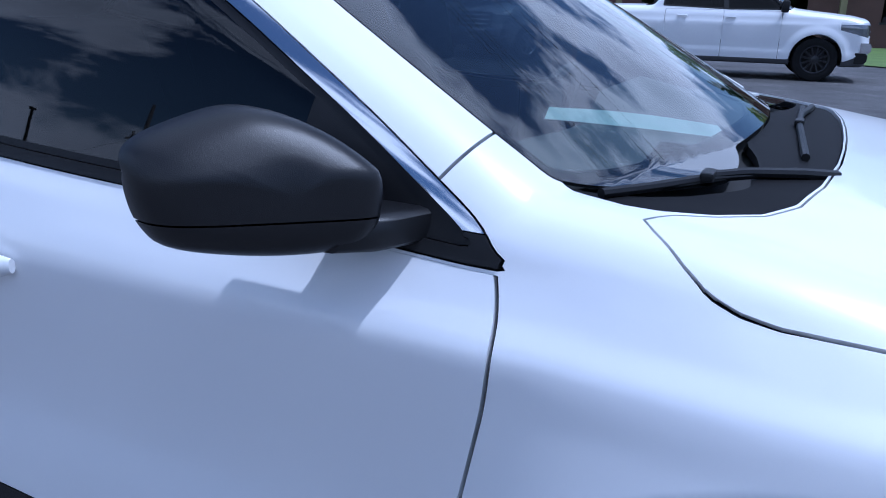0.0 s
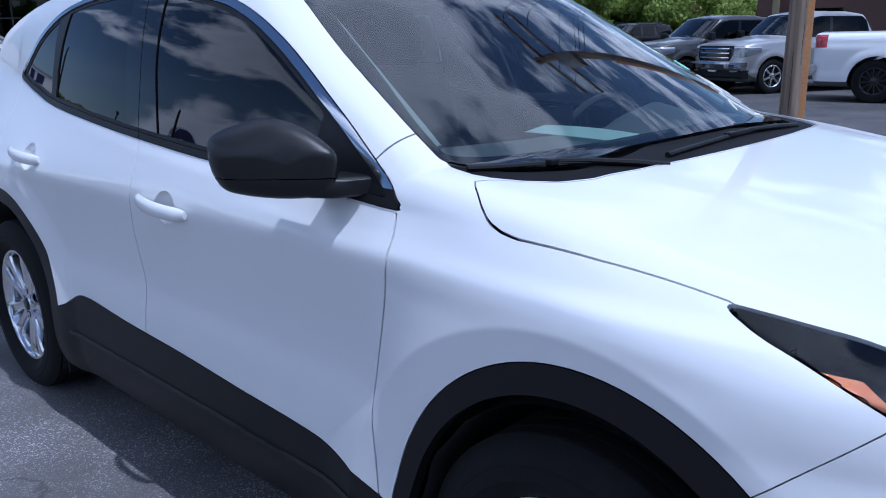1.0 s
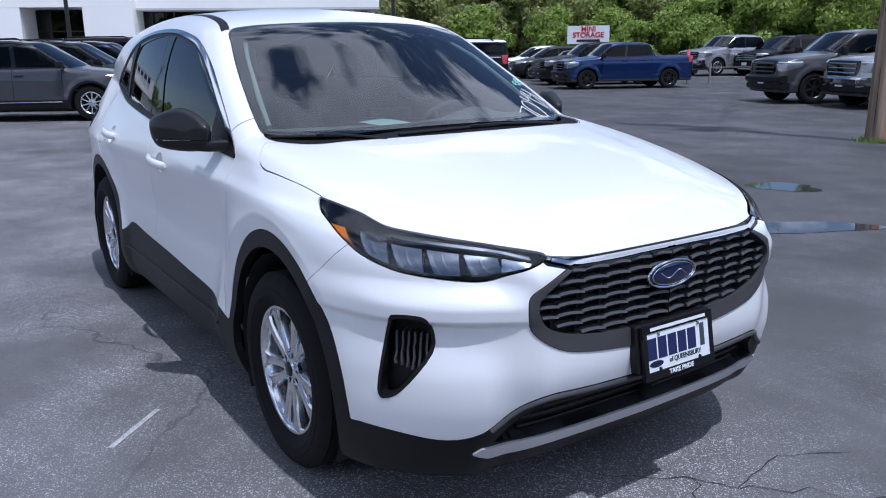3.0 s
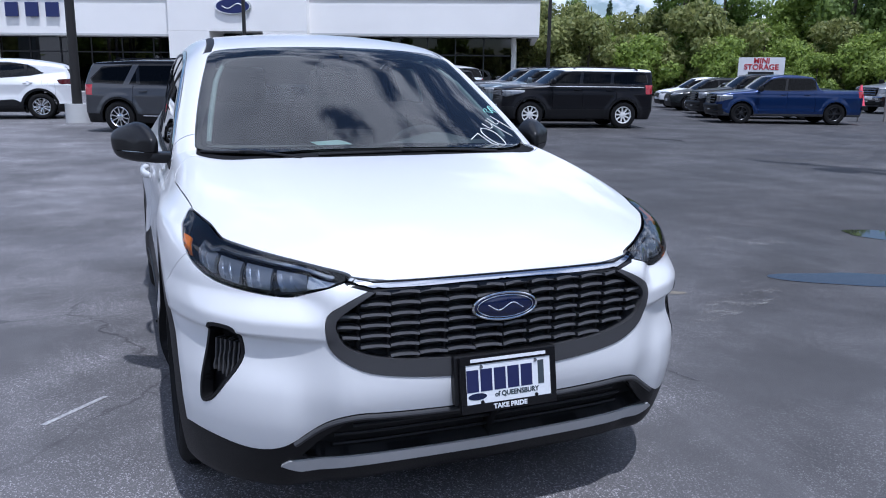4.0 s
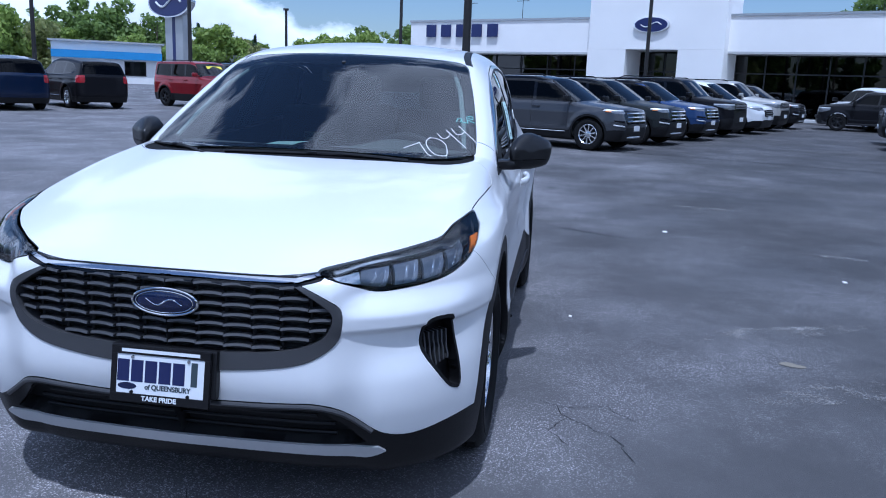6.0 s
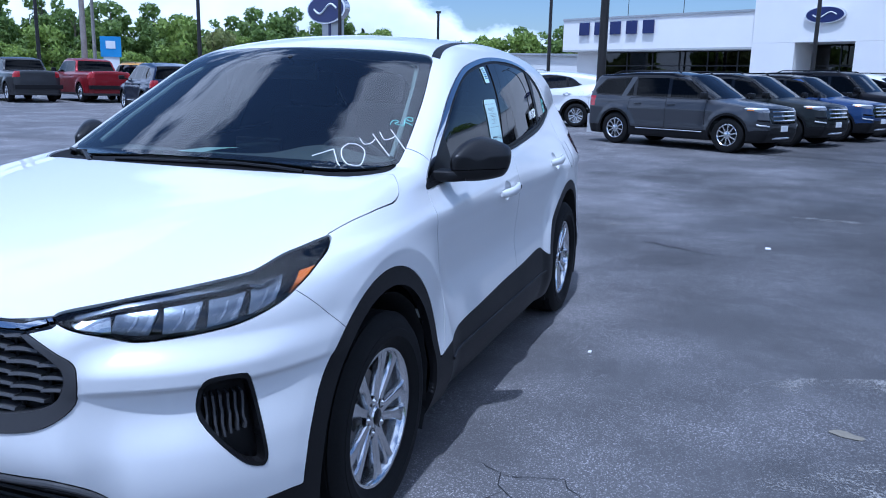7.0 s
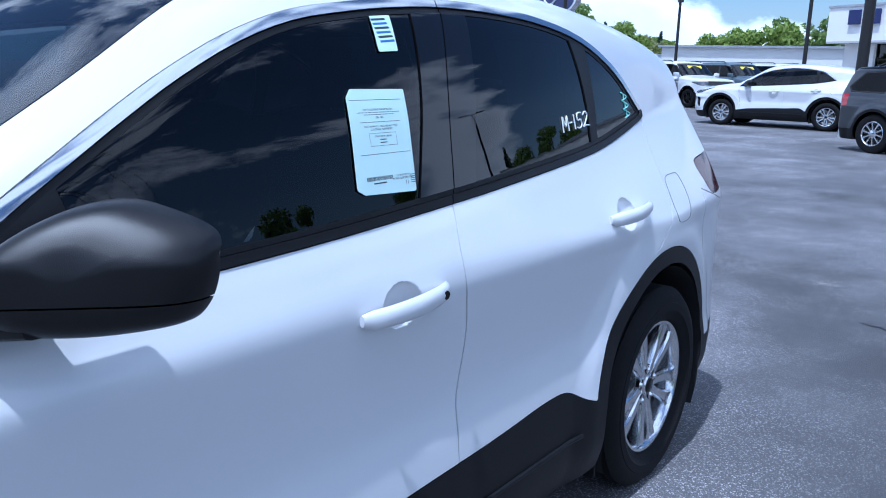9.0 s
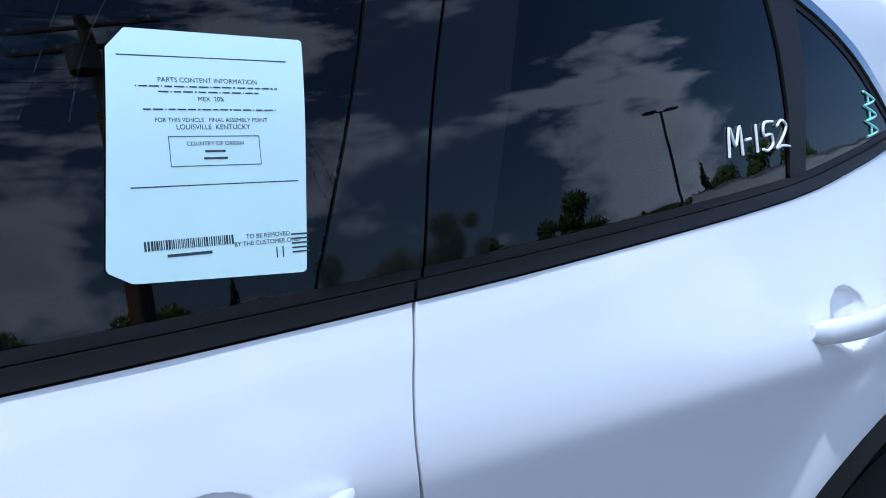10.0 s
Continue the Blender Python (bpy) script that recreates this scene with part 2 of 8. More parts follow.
def hood_top(x, y):
    a = np.abs(y)
    ridge = 0.47 + 0.13 * (2.2 - x)
    return hood_z(x) - hood_drop(x) * (a / 0.8) ** 3.6 + 0.004 * step(ridge + 0.06, ridge - 0.06, a) * step(2.2, 2.0, x)


def cabin_top(x, y):
    return cabin_z(x + cabin_bow(x) * y * y) - cabin_crown(x) * y * y


nose_x = spline((0.1, 0.2, 0.27, 0.36, 0.46, 0.52, 0.62, 0.75, 0.85, 0.92, 1.1), (2.06, 2.16, 2.20, 2.235, 2.262, 2.277, 2.291, 2.302, 2.300, 2.282, 2.20))
nose_plan = spline((0, 0.3, 0.45, 0.535, 0.61, 0.683, 0.767, 0.838, 0.898, 0.938, 0.98), (0, -0.006, -0.015, -0.032, -0.070, -0.116, -0.190, -0.284, -0.405, -0.55, -0.82))


def nose(y, z):
    a = np.abs(y)
    lamp = 0.058 * step(0.50, 0.60, a) * step(0.74, 0.82, z)
    brow = 0.030 * np.clip((a - 0.50) / 0.20, 0, 1) * step(0.707, 0.692, z) * step(0.53, 0.68, z)
    wing = 0.048 * step(0.52, 0.66, a) * step(0.66, 0.42, z)
    chin = 0.030 * step(0.60, 0.46, a) * step(0.70, 0.49, z) * step(0.34, 0.45, z)
    return nose_x(z) + nose_plan(a) - lamp - brow + wing + chin


tail_x = spline((0.1, 0.3, 0.5, 0.7, 0.9, 1.05, 1.15, 1.3, 1.5, 1.7), (-2.10, -2.25, -2.285, -2.285, -2.26, -2.235, -2.20, -2.14, -2.05, -1.97))


def body(x, y, z):
    """Below zero inside the car's outer skin."""
    a = np.abs(y)
    hood, cab = z - hood_top(x, y), (z - cabin_top(x, y)) * 0.85
    top = np.minimum(hood * step(-0.2, 0.3, x) + 9 * step(0.3, -0.2, x), cab)
    f = smax(a - side_y(x, z), top, 0.07 + 0.02 * step(0.8, 1.2, x) + 0.03 * step(0.2, -0.4, x))
    f = smax(f, (x - nose(y, z)) * 0.9, 0.05 + 0.03 * step(0.5, 0.8, a))
    f = smax(f, tail_x(z) + 0.16 * a ** 2 + 0.25 * np.maximum(a - 0.5, 0) ** 2 - x, 0.09)
    return smax(f, 0.19 - z + 0.0 * x, 0.04)


# ---- mesh tools ----
def link_mesh(name, verts, faces, mat, parent=None, label="", smooth=True):
    """One mesh object from arrays, under a thing or a part."""
    me = bpy.data.meshes.new(name)
    me.from_pydata([tuple(map(float, v)) for v in verts], [], [tuple(map(int, q)) for q in faces])
    me.materials.append(mat)
    if smooth and len(me.polygons):
        me.polygons.foreach_set("use_smooth", [True] * len(me.polygons))
    me.update()
    ob = new(name, me)
    if parent is not None:
        ob.parent = parent
    return tagged(ob, label) if label else ob


def part(name, bm, mat, parent=None, label="", smooth=False):
    """Links a bmesh as one mesh object."""
    me = bpy.data.meshes.new(name)
    bmesh.ops.recalc_face_normals(bm, faces=bm.faces)
    bm.to_mesh(me)
    bm.free()
    me.materials.append(mat)
    if smooth:
        me.polygons.foreach_set("use_smooth", [True] * len(me.polygons))
        me.set_sharp_from_angle(angle=radians(38))
    ob = new(name, me)
    if parent is not None:
        ob.parent = parent
    return tagged(ob, label) if label else ob


def empty(name, m=None):
    ob = new(name)
    if m is not None:
        ob.matrix_basis = m
    return ob


def box(bm, centre, size, m=None, bevel=0.0, seg=2):
    made = bmesh.ops.create_cube(bm, size=1.0)["verts"]
    t = Matrix.Translation(centre) @ Matrix.Diagonal((*size, 1))
    bmesh.ops.transform(bm, matrix=(m @ t) if m is not None else t, verts=made)
    if bevel > 0:
        edges = list({e for v in made for e in v.link_edges})
        bmesh.ops.bevel(bm, geom=edges, offset=bevel, segments=seg, affect="EDGES", profile=0.6)
    return bm


def cyl(bm, a, b, r0, r1=None, seg=16, caps=True):
    a, b = Vector(a), Vector(b)
    m = Matrix.Translation((a + b) / 2) @ (b - a).to_track_quat("Z", "Y").to_matrix().to_4x4()
    bmesh.ops.create_cone(bm, cap_ends=caps, segments=seg, radius1=r0, radius2=r0 if r1 is None else r1, depth=(b - a).length, matrix=m)
    return bm


def ball(bm, centre, size, seg=16, rings=10, m=None):
    t = Matrix.Translation(centre) @ Matrix.Diagonal((*size, 1))
    bmesh.ops.create_uvsphere(bm, u_segments=seg, v_segments=rings, radius=1.0, matrix=(m @ t) if m is not None else t)
    return bm


def tube(bm, pts, r, seg=8):
    """A round bar along points; r a number or one for each point."""
    pts = [Vector(p) for p in pts]
    rs = [r] * len(pts) if not hasattr(r, "__len__") else r
    rings = []
    up = Vector((0.013, 0.021, 1.0))
    for i, p in enumerate(pts):
        d = (pts[min(i + 1, len(pts) - 1)] - pts[max(i - 1, 0)]).normalized()
        s = d.cross(up)
        s = s.normalized() if s.length > 1e-3 else d.cross(Vector((1, 0, 0))).normalized()
        u = s.cross(d)
        rings.append([bm.verts.new(p + rs[i] * (math.cos(k * 2 * math.pi / seg) * s + math.sin(k * 2 * math.pi / seg) * u)) for k in range(seg)])
    for a, b in zip(rings, rings[1:]):
        for k in range(seg):
            bm.faces.new((a[k], a[(k + 1) % seg], b[(k + 1) % seg], b[k]))
    bm.faces.new(rings[0][::-1]), bm.faces.new(rings[-1])
    return bm


def prism(bm, poly, depth, m, bevel=0.0):
    """A polygon in x, y pulled out along z, placed by m."""
    lo = [bm.verts.new(m @ Vector((x, y, 0))) for x, y in poly]
    hi = [bm.verts.new(m @ Vector((x, y, depth))) for x, y in poly]
    bm.faces.new(lo[::-1])
    top = bm.faces.new(hi)
    for i in range(len(poly)):
        j = (i + 1) % len(poly)
        bm.faces.new((lo[i], lo[j], hi[j], hi[i]))
    if bevel > 0:
        bmesh.ops.bevel(bm, geom=list(top.edges), offset=bevel, segments=2, affect="EDGES")
    return bm


def revolve(bm, profile, centre, seg=64, axis="Y"):
    """A profile of (radius, offset along the axis) turned about that axis."""
    rings = []
    for r, o in profile:
        ring = []
        for k in range(seg):
            c, s = math.cos(2 * math.pi * k / seg) * r, math.sin(2 * math.pi * k / seg) * r
            ring.append(bm.verts.new(Vector(centre) + (Vector((c, o, s)) if axis == "Y" else Vector((c, s, o)))))
        rings.append(ring)
    for a, b in zip(rings, rings[1:]):
        for k in range(seg):
            bm.faces.new((a[k], a[(k + 1) % seg], b[(k + 1) % seg], b[k]))
    return bm


def words(name, text, size, mat, m, parent=None, depth=0.0006, align="CENTER", squeeze=1.0, bold=0.0):
    """Lettering as a mesh, in the x, y plane of m."""
    c = bpy.data.curves.new(name, "FONT")
    c.body, c.size, c.extrude, c.align_x, c.align_y, c.offset = text, size, depth, align, "CENTER", bold
    tmp = bpy.data.objects.new(name, c)
    scene.collection.objects.link(tmp)
    me = bpy.data.meshes.new_from_object(tmp)
    bpy.data.objects.remove(tmp), bpy.data.curves.remove(c)
    me.materials.clear(), me.materials.append(mat)
    me.transform(m @ Matrix.Diagonal((squeeze, 1, 1, 1)))
    ob = new(name, me)
    if parent is not None:
        ob.parent = parent
    return ob


# ---- skins cut out of a field ----
def skin(field, lo, hi, h):
    """The half y >= 0 of the field's zero surface, as points and triangles that lie on it."""
    nx, ny, nz = int((hi[0] - lo[0]) / h) + 2, int(hi[1] / h) + 3, int((hi[2] - lo[2]) / h) + 2
    xs, ys, zs = lo[0] + h * np.arange(nx), -h / 2 + h * np.arange(ny), lo[2] + h * np.arange(nz)
    yy, zz = [q.ravel() for q in np.meshgrid(ys, zs, indexing="ij")]
    g = np.empty((nx, ny, nz))
    for i in range(0, nx, 8):
        n = min(8, nx - i)
        g[i:i + n] = field(np.repeat(xs[i:i + n], yy.size), np.tile(yy, n), np.tile(zz, n)).reshape(n, ny, nz)
    s = g < 0
    total, count = np.zeros((nx - 1, ny - 1, nz - 1, 3)), np.zeros((nx - 1, ny - 1, nz - 1))
    base = np.stack(np.meshgrid(xs[:-1], ys[:-1], zs[:-1], indexing="ij"), -1)
    corner = lambda q, o: q[o[0]:nx - 1 + o[0], o[1]:ny - 1 + o[1], o[2]:nz - 1 + o[2]]
    for ax in range(3):
        for b in range(2):
            for c in range(2):
                o = [0, 0, 0]
                o[(ax + 1) % 3], o[(ax + 2) % 3] = b, c
                e = list(o)
                e[ax] = 1
                ga, gb = corner(g, o), corner(g, e)
                hit = (ga < 0) != (gb < 0)
                t = np.where(hit, ga / np.where(hit, ga - gb, 1), 0)
                off = np.zeros(ga.shape + (3,))
                off[..., 0], off[..., 1], off[..., 2] = o[0], o[1], o[2]
                off[..., ax] = t
                total += np.where(hit[..., None], off, 0)
                count += hit
    live = count > 0
    index = np.full(live.shape, -1)
    index[live] = np.arange(live.sum())
    v = base[live] + h * total[live] / count[live][:, None]
    quads = []
    for ax in range(3):
        p, q = (ax + 1) % 3, (ax + 2) % 3
        sl = [slice(1, -1)] * 3
        sl[ax] = slice(0, -1)
        sl2 = list(sl)
        sl2[ax] = slice(1, None)
        s0, s1 = s[tuple(sl)], s[tuple(sl2)]
        at = np.argwhere(s0 != s1)
        flip = s0[tuple(at.T)]
        cell = at + 1
        cell[:, ax] -= 1
        ids = []
        for dp, dq in ((-1, -1), (0, -1), (0, 0), (-1, 0)):
            c = cell.copy()
            c[:, p] += dp
            c[:, q] += dq
            ids.append(index[tuple(c.T)])
        ids = np.stack(ids, 1)
        ids[~flip] = ids[~flip][:, ::-1]
        quads.append(ids)
    quads = np.concatenate(quads)
    mid = np.abs(v[:, 1]) < h * 0.25
    v, _ = settle(field, v, 4)
    v[mid, 1] = 0
    return v, np.concatenate([quads[:, [0, 1, 2]], quads[:, [0, 2, 3]]])


def slope(field, v, e=1e-3):
    d = np.stack([field(*(v + e * np.eye(3)[k]).T) - field(*(v - e * np.eye(3)[k]).T) for k in range(3)], 1) / (2 * e)
    return d


def settle(field, v, times=2):
    """Moves points onto the zero surface; gives them and their outward normals."""
    for _ in range(times):
        d = slope(field, v)
        v = v - np.clip(field(*v.T) / np.maximum((d * d).sum(1), 1e-6), -0.05, 0.05)[:, None] * d
    d = slope(field, v)
    return v, d / np.maximum(np.linalg.norm(d, axis=1), 1e-9)[:, None]


def keep(m, f):
    """The part of a triangle mesh (points, triangles) where f <= 0, cut clean along f = 0."""
    v, t = m
    if len(t) == 0:
        return m
    f = np.where(np.abs(f) < 1e-7, -1e-7, f)
    ins = f[t] <= 0
    n = ins.sum(1)
    out = [t[n == 3]]
    made, extra = {}, []

    def cross(a, b):
        key = (a, b) if a < b else (b, a)
        if key not in made:
            w = f[key[0]] / (f[key[0]] - f[key[1]])
            made[key] = len(v) + len(extra)
            extra.append(v[key[0]] + w * (v[key[1]] - v[key[0]]))
        return made[key]
    new_t = []
    for tri, i in zip(t[n == 1], ins[n == 1]):
        k = int(np.argmax(i))
        a, b, c = int(tri[k]), int(tri[(k + 1) % 3]), int(tri[(k + 2) % 3])
        new_t.append((a, cross(a, b), cross(a, c)))
    for tri, i in zip(t[n == 2], ins[n == 2]):
        k = int(np.argmin(i))
        a, b, c = int(tri[k]), int(tri[(k + 1) % 3]), int(tri[(k + 2) % 3])
        ab, ac = cross(a, b), cross(a, c)
        new_t += [(ab, b, c), (ab, c, ac)]
    if new_t:
        out.append(np.array(new_t))
    v2, t2 = (np.concatenate([v, np.array(extra)]) if extra else v), np.concatenate(out)
    used, inv = np.unique(t2, return_inverse=True)
    return v2[used], inv.reshape(t2.shape)


def split(m, fun, gap=0.0):
    """Inside and outside of fun(points) < 0, with a joint of twice the gap between."""
    f = fun(m[0])
    return keep(m, f + gap), keep(m, gap - f)


def outline(poly):
    """Signed distance from a polygon in two coordinates; below zero inside."""
    p = np.array(poly, float)

    def at(a, b):
        d, sign = np.full(a.shape, 1e9), np.zeros(a.shape, bool)
        for (x0, y0), (x1, y1) in zip(p, np.roll(p, -1, 0)):
            ex, ey = x1 - x0, y1 - y0
            wx, wy = a - x0, b - y0
            t = np.clip((wx * ex + wy * ey) / (ex * ex + ey * ey), 0, 1)
            d = np.minimum(d, np.hypot(wx - t * ex, wy - t * ey))
            up = (y0 > b) != (y1 > b)
            sign ^= up & (a < ex * (b - y0) / (ey if abs(ey) > 1e-12 else 1e-12) + x0)
        return np.where(sign, -d, d)
    return at


def smooth_loop(poly, n=8, closed=True):
    """Rounds a polygon off by a Catmull-Rom curve."""
    p = [Vector(q) for q in poly]
    out, m = [], len(p)
    for i in range(m if closed else m - 1):
        g = lambda k: p[k % m] if closed else p[min(max(k, 0), m - 1)]
        a, b, c, d = g(i - 1), g(i), g(i + 1), g(i + 2)
        for k in range(n):
            t = k / n
            out.append(0.5 * ((2 * b) + (c - a) * t + (2 * a - 5 * b + 4 * c - d) * t * t + (3 * b - a - 3 * c + d) * t ** 3))
    if not closed:
        out.append(p[-1])
    return [tuple(q) for q in out]


def mirrored(m):
    v = m[0].copy()
    v[:, 1] *= -1
    return v, m[1][:, ::-1]


def both(m):
    """A half and its mirror image as one mesh, welded along the middle."""
    v, t = m
    w, s = mirrored(m)
    ids = np.where(np.abs(v[:, 1]) < 1e-6, np.arange(len(v)), np.arange(len(v)) + len(v))
    tt = np.concatenate([t, ids[s]])
    vv = np.concatenate([v, w])
    used, inv = np.unique(tt, return_inverse=True)
    return vv[used], inv.reshape(tt.shape)


def join(*ms):
    vs, ts, n = [], [], 0
    for v, t in ms:
        if len(t):
            vs.append(v), ts.append(t + n)
            n += len(v)
    return np.concatenate(vs), np.concatenate(ts)


def lipped(m, depth):
    """Adds a turned-in edge of that depth all round the open border."""
    v, t = m
    if len(t) == 0:
        return m
    e = np.concatenate([t[:, [0, 1]], t[:, [1, 2]], t[:, [2, 0]]])
    key = np.sort(e, 1)
    key = key[:, 0].astype(np.int64) * len(v) + key[:, 1]
    u, first, cnt = np.unique(key, return_index=True, return_counts=True)
    rim = e[first[cnt == 1]]
    if len(rim) == 0:
        return m
    fn = np.cross(v[t[:, 1]] - v[t[:, 0]], v[t[:, 2]] - v[t[:, 0]])
    nn = np.zeros_like(v)
    for k in range(3):
        np.add.at(nn, t[:, k], fn)
    nn /= np.maximum(np.linalg.norm(nn, axis=1), 1e-12)[:, None]
    ids, inv = np.unique(rim, return_inverse=True)
    rim = inv.reshape(rim.shape)
    top, low = v[ids], v[ids] - depth * nn[ids]
    a, b = rim[:, 0] + len(v), rim[:, 1] + len(v)
    k = len(ids)
    quads = np.concatenate([np.stack([b, a, a + k], 1), np.stack([b, a + k, b + k], 1)])
    return np.concatenate([v, top, low]), np.concatenate([t, quads])


def pushed(m, d, field):
    """Moves a skin along the field's outward normal."""
    n = slope(field, m[0])
    n /= np.maximum(np.linalg.norm(n, axis=1), 1e-9)[:, None]
    return m[0] + d * n, m[1]


def panel(name, m, mat, parent, label="", lip=0.014):
    q = lipped(m, lip) if lip else m
    return link_mesh(name, q[0], q[1], mat, parent, label)


# ---- the white car ----
def skin_panel(name, m, mat, parent, label="", lip=0.014, near=0.009):
    """A panel whose shading follows the smooth field wherever it lies on the skin."""
    ob = panel(name, m, mat, parent, label, lip)
    v, k = np.asarray(m[0]), len(m[0])
    if k:
        n = slope(body, v, 7e-3)
        n /= np.maximum(np.linalg.norm(n, axis=1), 1e-9)[:, None]
        n[np.abs(body(*v.T)) > near] = 0
        ob.data.normals_split_custom_set_from_vertices([tuple(q) for q in n] + [(0.0, 0.0, 0.0)] * (len(ob.data.vertices) - k))
    return ob


car = tagged(empty("suv"), "clean white compact SUV with black lower cladding on asphalt", "car")
SKIN = skin(body, (-2.4, 0, 0.12), (2.42, 0.99, 1.74), 0.0135)

ARCH_F, ARCH_R = (1.405, 0.36, 0.468, 0.502), (-1.335, 0.36, 0.490, 0.484)
OPEN_F, OPEN_R = (1.395, 0.35, 0.415, 0.450), (-1.345, 0.35, 0.436, 0.436)


def arch(e):
    return lambda v: (np.hypot((v[:, 0] - e[0]) / e[2], (v[:, 2] - e[1]) / e[3]) - 1) * e[2] + 9 * (v[:, 1] < 0.35)


rocker_z = spline((-2.4, -1.9, -0.90, -0.80, -0.73, -0.64, -0.44, 0.0, 0.37, 0.64, 0.80, 0.93, 1.9), (0.44, 0.42, 0.455, 0.485, 0.522, 0.536, 0.525, 0.507, 0.487, 0.472, 0.450, 0.425, 0.36))
front_edge_z = spline((0.0, 0.15, 0.40, 0.50, 0.575, 0.66, 0.72, 0.83, 0.95), (0.463, 0.466, 0.476, 0.468, 0.420, 0.364, 0.349, 0.362, 0.368))


def lower_trim(v):
    x, y, z = v.T
    w = step(1.84, 1.92, x)
    line = z - (rocker_z(x) * (1 - w) + front_edge_z(y) * w)
    return np.minimum(line, np.minimum(arch(ARCH_F)(v), arch(ARCH_R)(v)))


diag = lambda v: (v[:, 0] - v[:, 1]) / math.sqrt(2)
GRILLE = smooth_loop([(-0.40, 0.849), (-0.476, 0.816), (-0.530, 0.779), (-0.537, 0.724), (-0.517, 0.667), (-0.452, 0.618), (-0.367, 0.591), (-0.2, 0.570), (0, 0.564), (0.2, 0.570), (0.367, 0.591), (0.452, 0.618), (0.517, 0.667), (0.537, 0.724), (0.530, 0.779), (0.476, 0.816), (0.40, 0.849)], 4, False)
GRILLE_IN = smooth_loop([(-0.395, 0.840), (-0.456, 0.806), (-0.505, 0.768), (-0.506, 0.724), (-0.470, 0.676), (-0.367, 0.641), (-0.18, 0.624), (0, 0.622), (0.18, 0.624), (0.367, 0.641), (0.470, 0.676), (0.506, 0.724), (0.505, 0.768), (0.456, 0.806), (0.395, 0.840)], 4, False)
INTAKE = smooth_loop([(-0.454, 0.452), (-0.504, 0.426), (-0.575, 0.355), (-0.582, 0.325), (-0.35, 0.316), (0, 0.312), (0.35, 0.316), (0.582, 0.325), (0.575, 0.355), (0.504, 0.426), (0.454, 0.452), (0.2, 0.435), (0, 0.432), (-0.2, 0.435)], 3)
SKID = [(-0.66, 0.298), (-0.635, 0.318), (-0.3, 0.311), (0, 0.309), (0.3, 0.311), (0.635, 0.318), (0.66, 0.298), (0.60, 0.272), (0, 0.268), (-0.60, 0.272)]
BAR = [(0.0, 0.861), (0.25, 0.861), (0.395, 0.861), (0.466, 0.878), (0.470, 0.868), (0.402, 0.848), (0.25, 0.846), (0, 0.846), (-0.25, 0.846), (-0.402, 0.848), (-0.470, 0.868), (-0.466, 0.878), (-0.395, 0.861), (-0.25, 0.861)]
SEAL = [(0.0, 0.867), (0.25, 0.867), (0.40, 0.868), (0.476, 0.884), (0.478, 0.858), (0.402, 0.838), (0.0, 0.836), (-0.402, 0.838), (-0.478, 0.858), (-0.476, 0.884), (-0.40, 0.868), (-0.25, 0.867)]
LAMP = smooth_loop([(0.538, 0.992), (0.560, 0.970), (0.600, 0.950), (0.680, 0.905), (0.740, 0.873), (0.842, 0.841), (0.95, 0.826), (1.06, 0.816), (1.115, 0.818), (1.15, 0.830), (1.235, 0.858), (1.262, 0.872), (1.25, 0.884), (1.182, 0.896), (1.07, 0.911), (0.937, 0.925), (0.815, 0.938), (0.77, 0.947), (0.70, 0.967), (0.641, 0.978), (0.58, 0.988)], 3)
lamp_top = spline((0.538, 0.641, 0.70, 0.77, 0.815, 0.937, 1.07, 1.182, 1.25, 1.40), (0.992, 0.978, 0.967, 0.947, 0.938, 0.925, 0.911, 0.896, 0.884, 0.866))
lamp_low = spline((0.60, 0.68, 0.74, 0.842, 0.95, 1.06, 1.115, 1.15, 1.235), (0.950, 0.905, 0.873, 0.841, 0.826, 0.816, 0.818, 0.830, 0.858))
VENT = smooth_loop([(0.850, 0.722), (0.935, 0.722), (0.957, 0.690), (0.959, 0.614), (0.868, 0.498), (0.815, 0.466), (0.796, 0.474), (0.794, 0.510), (0.815, 0.640), (0.832, 0.705)], 4)
HOOD = [(1.258, 0), (1.256, 0.15), (1.250, 0.30), (1.231, 0.486), (1.207, 0.606), (1.171, 0.674), (1.12, 0.721), (1.077, 0.750), (1.049, 0.783), (1.063, 0.798), (1.105, 0.830), (1.135, 0.846), (1.17, 0.852), (1.21, 0.8545), (1.26, 0.853), (1.379, 0.847), (1.519, 0.834), (1.60, 0.827), (1.66, 0.89), (1.70, 1.2), (2.6, 1.2), (2.6, -0.1), (1.258, -0.1)]
SCREEN = smooth_loop([(0, 1.571), (0.3, 1.566), (0.52, 1.552), (0.604, 1.530), (0.640, 1.470), (0.690, 1.350), (0.728, 1.240), (0.748, 1.160), (0.742, 1.134), (0.65, 1.122), (0.4, 1.128), (0.2, 1.134), (0, 1.136), (-0.1, 1.136), (-0.1, 1.571)], 3)
COWL = [(1.253, -0.1), (1.250, 0.15), (1.244, 0.30), (1.225, 0.484), (1.201, 0.602), (1.166, 0.669), (1.115, 0.716), (1.06, 0.747), (1.02, 0.757), (0.96, 0.752), (0.92, 0.742), (0.90, 0.70), (0.95, -0.1)]
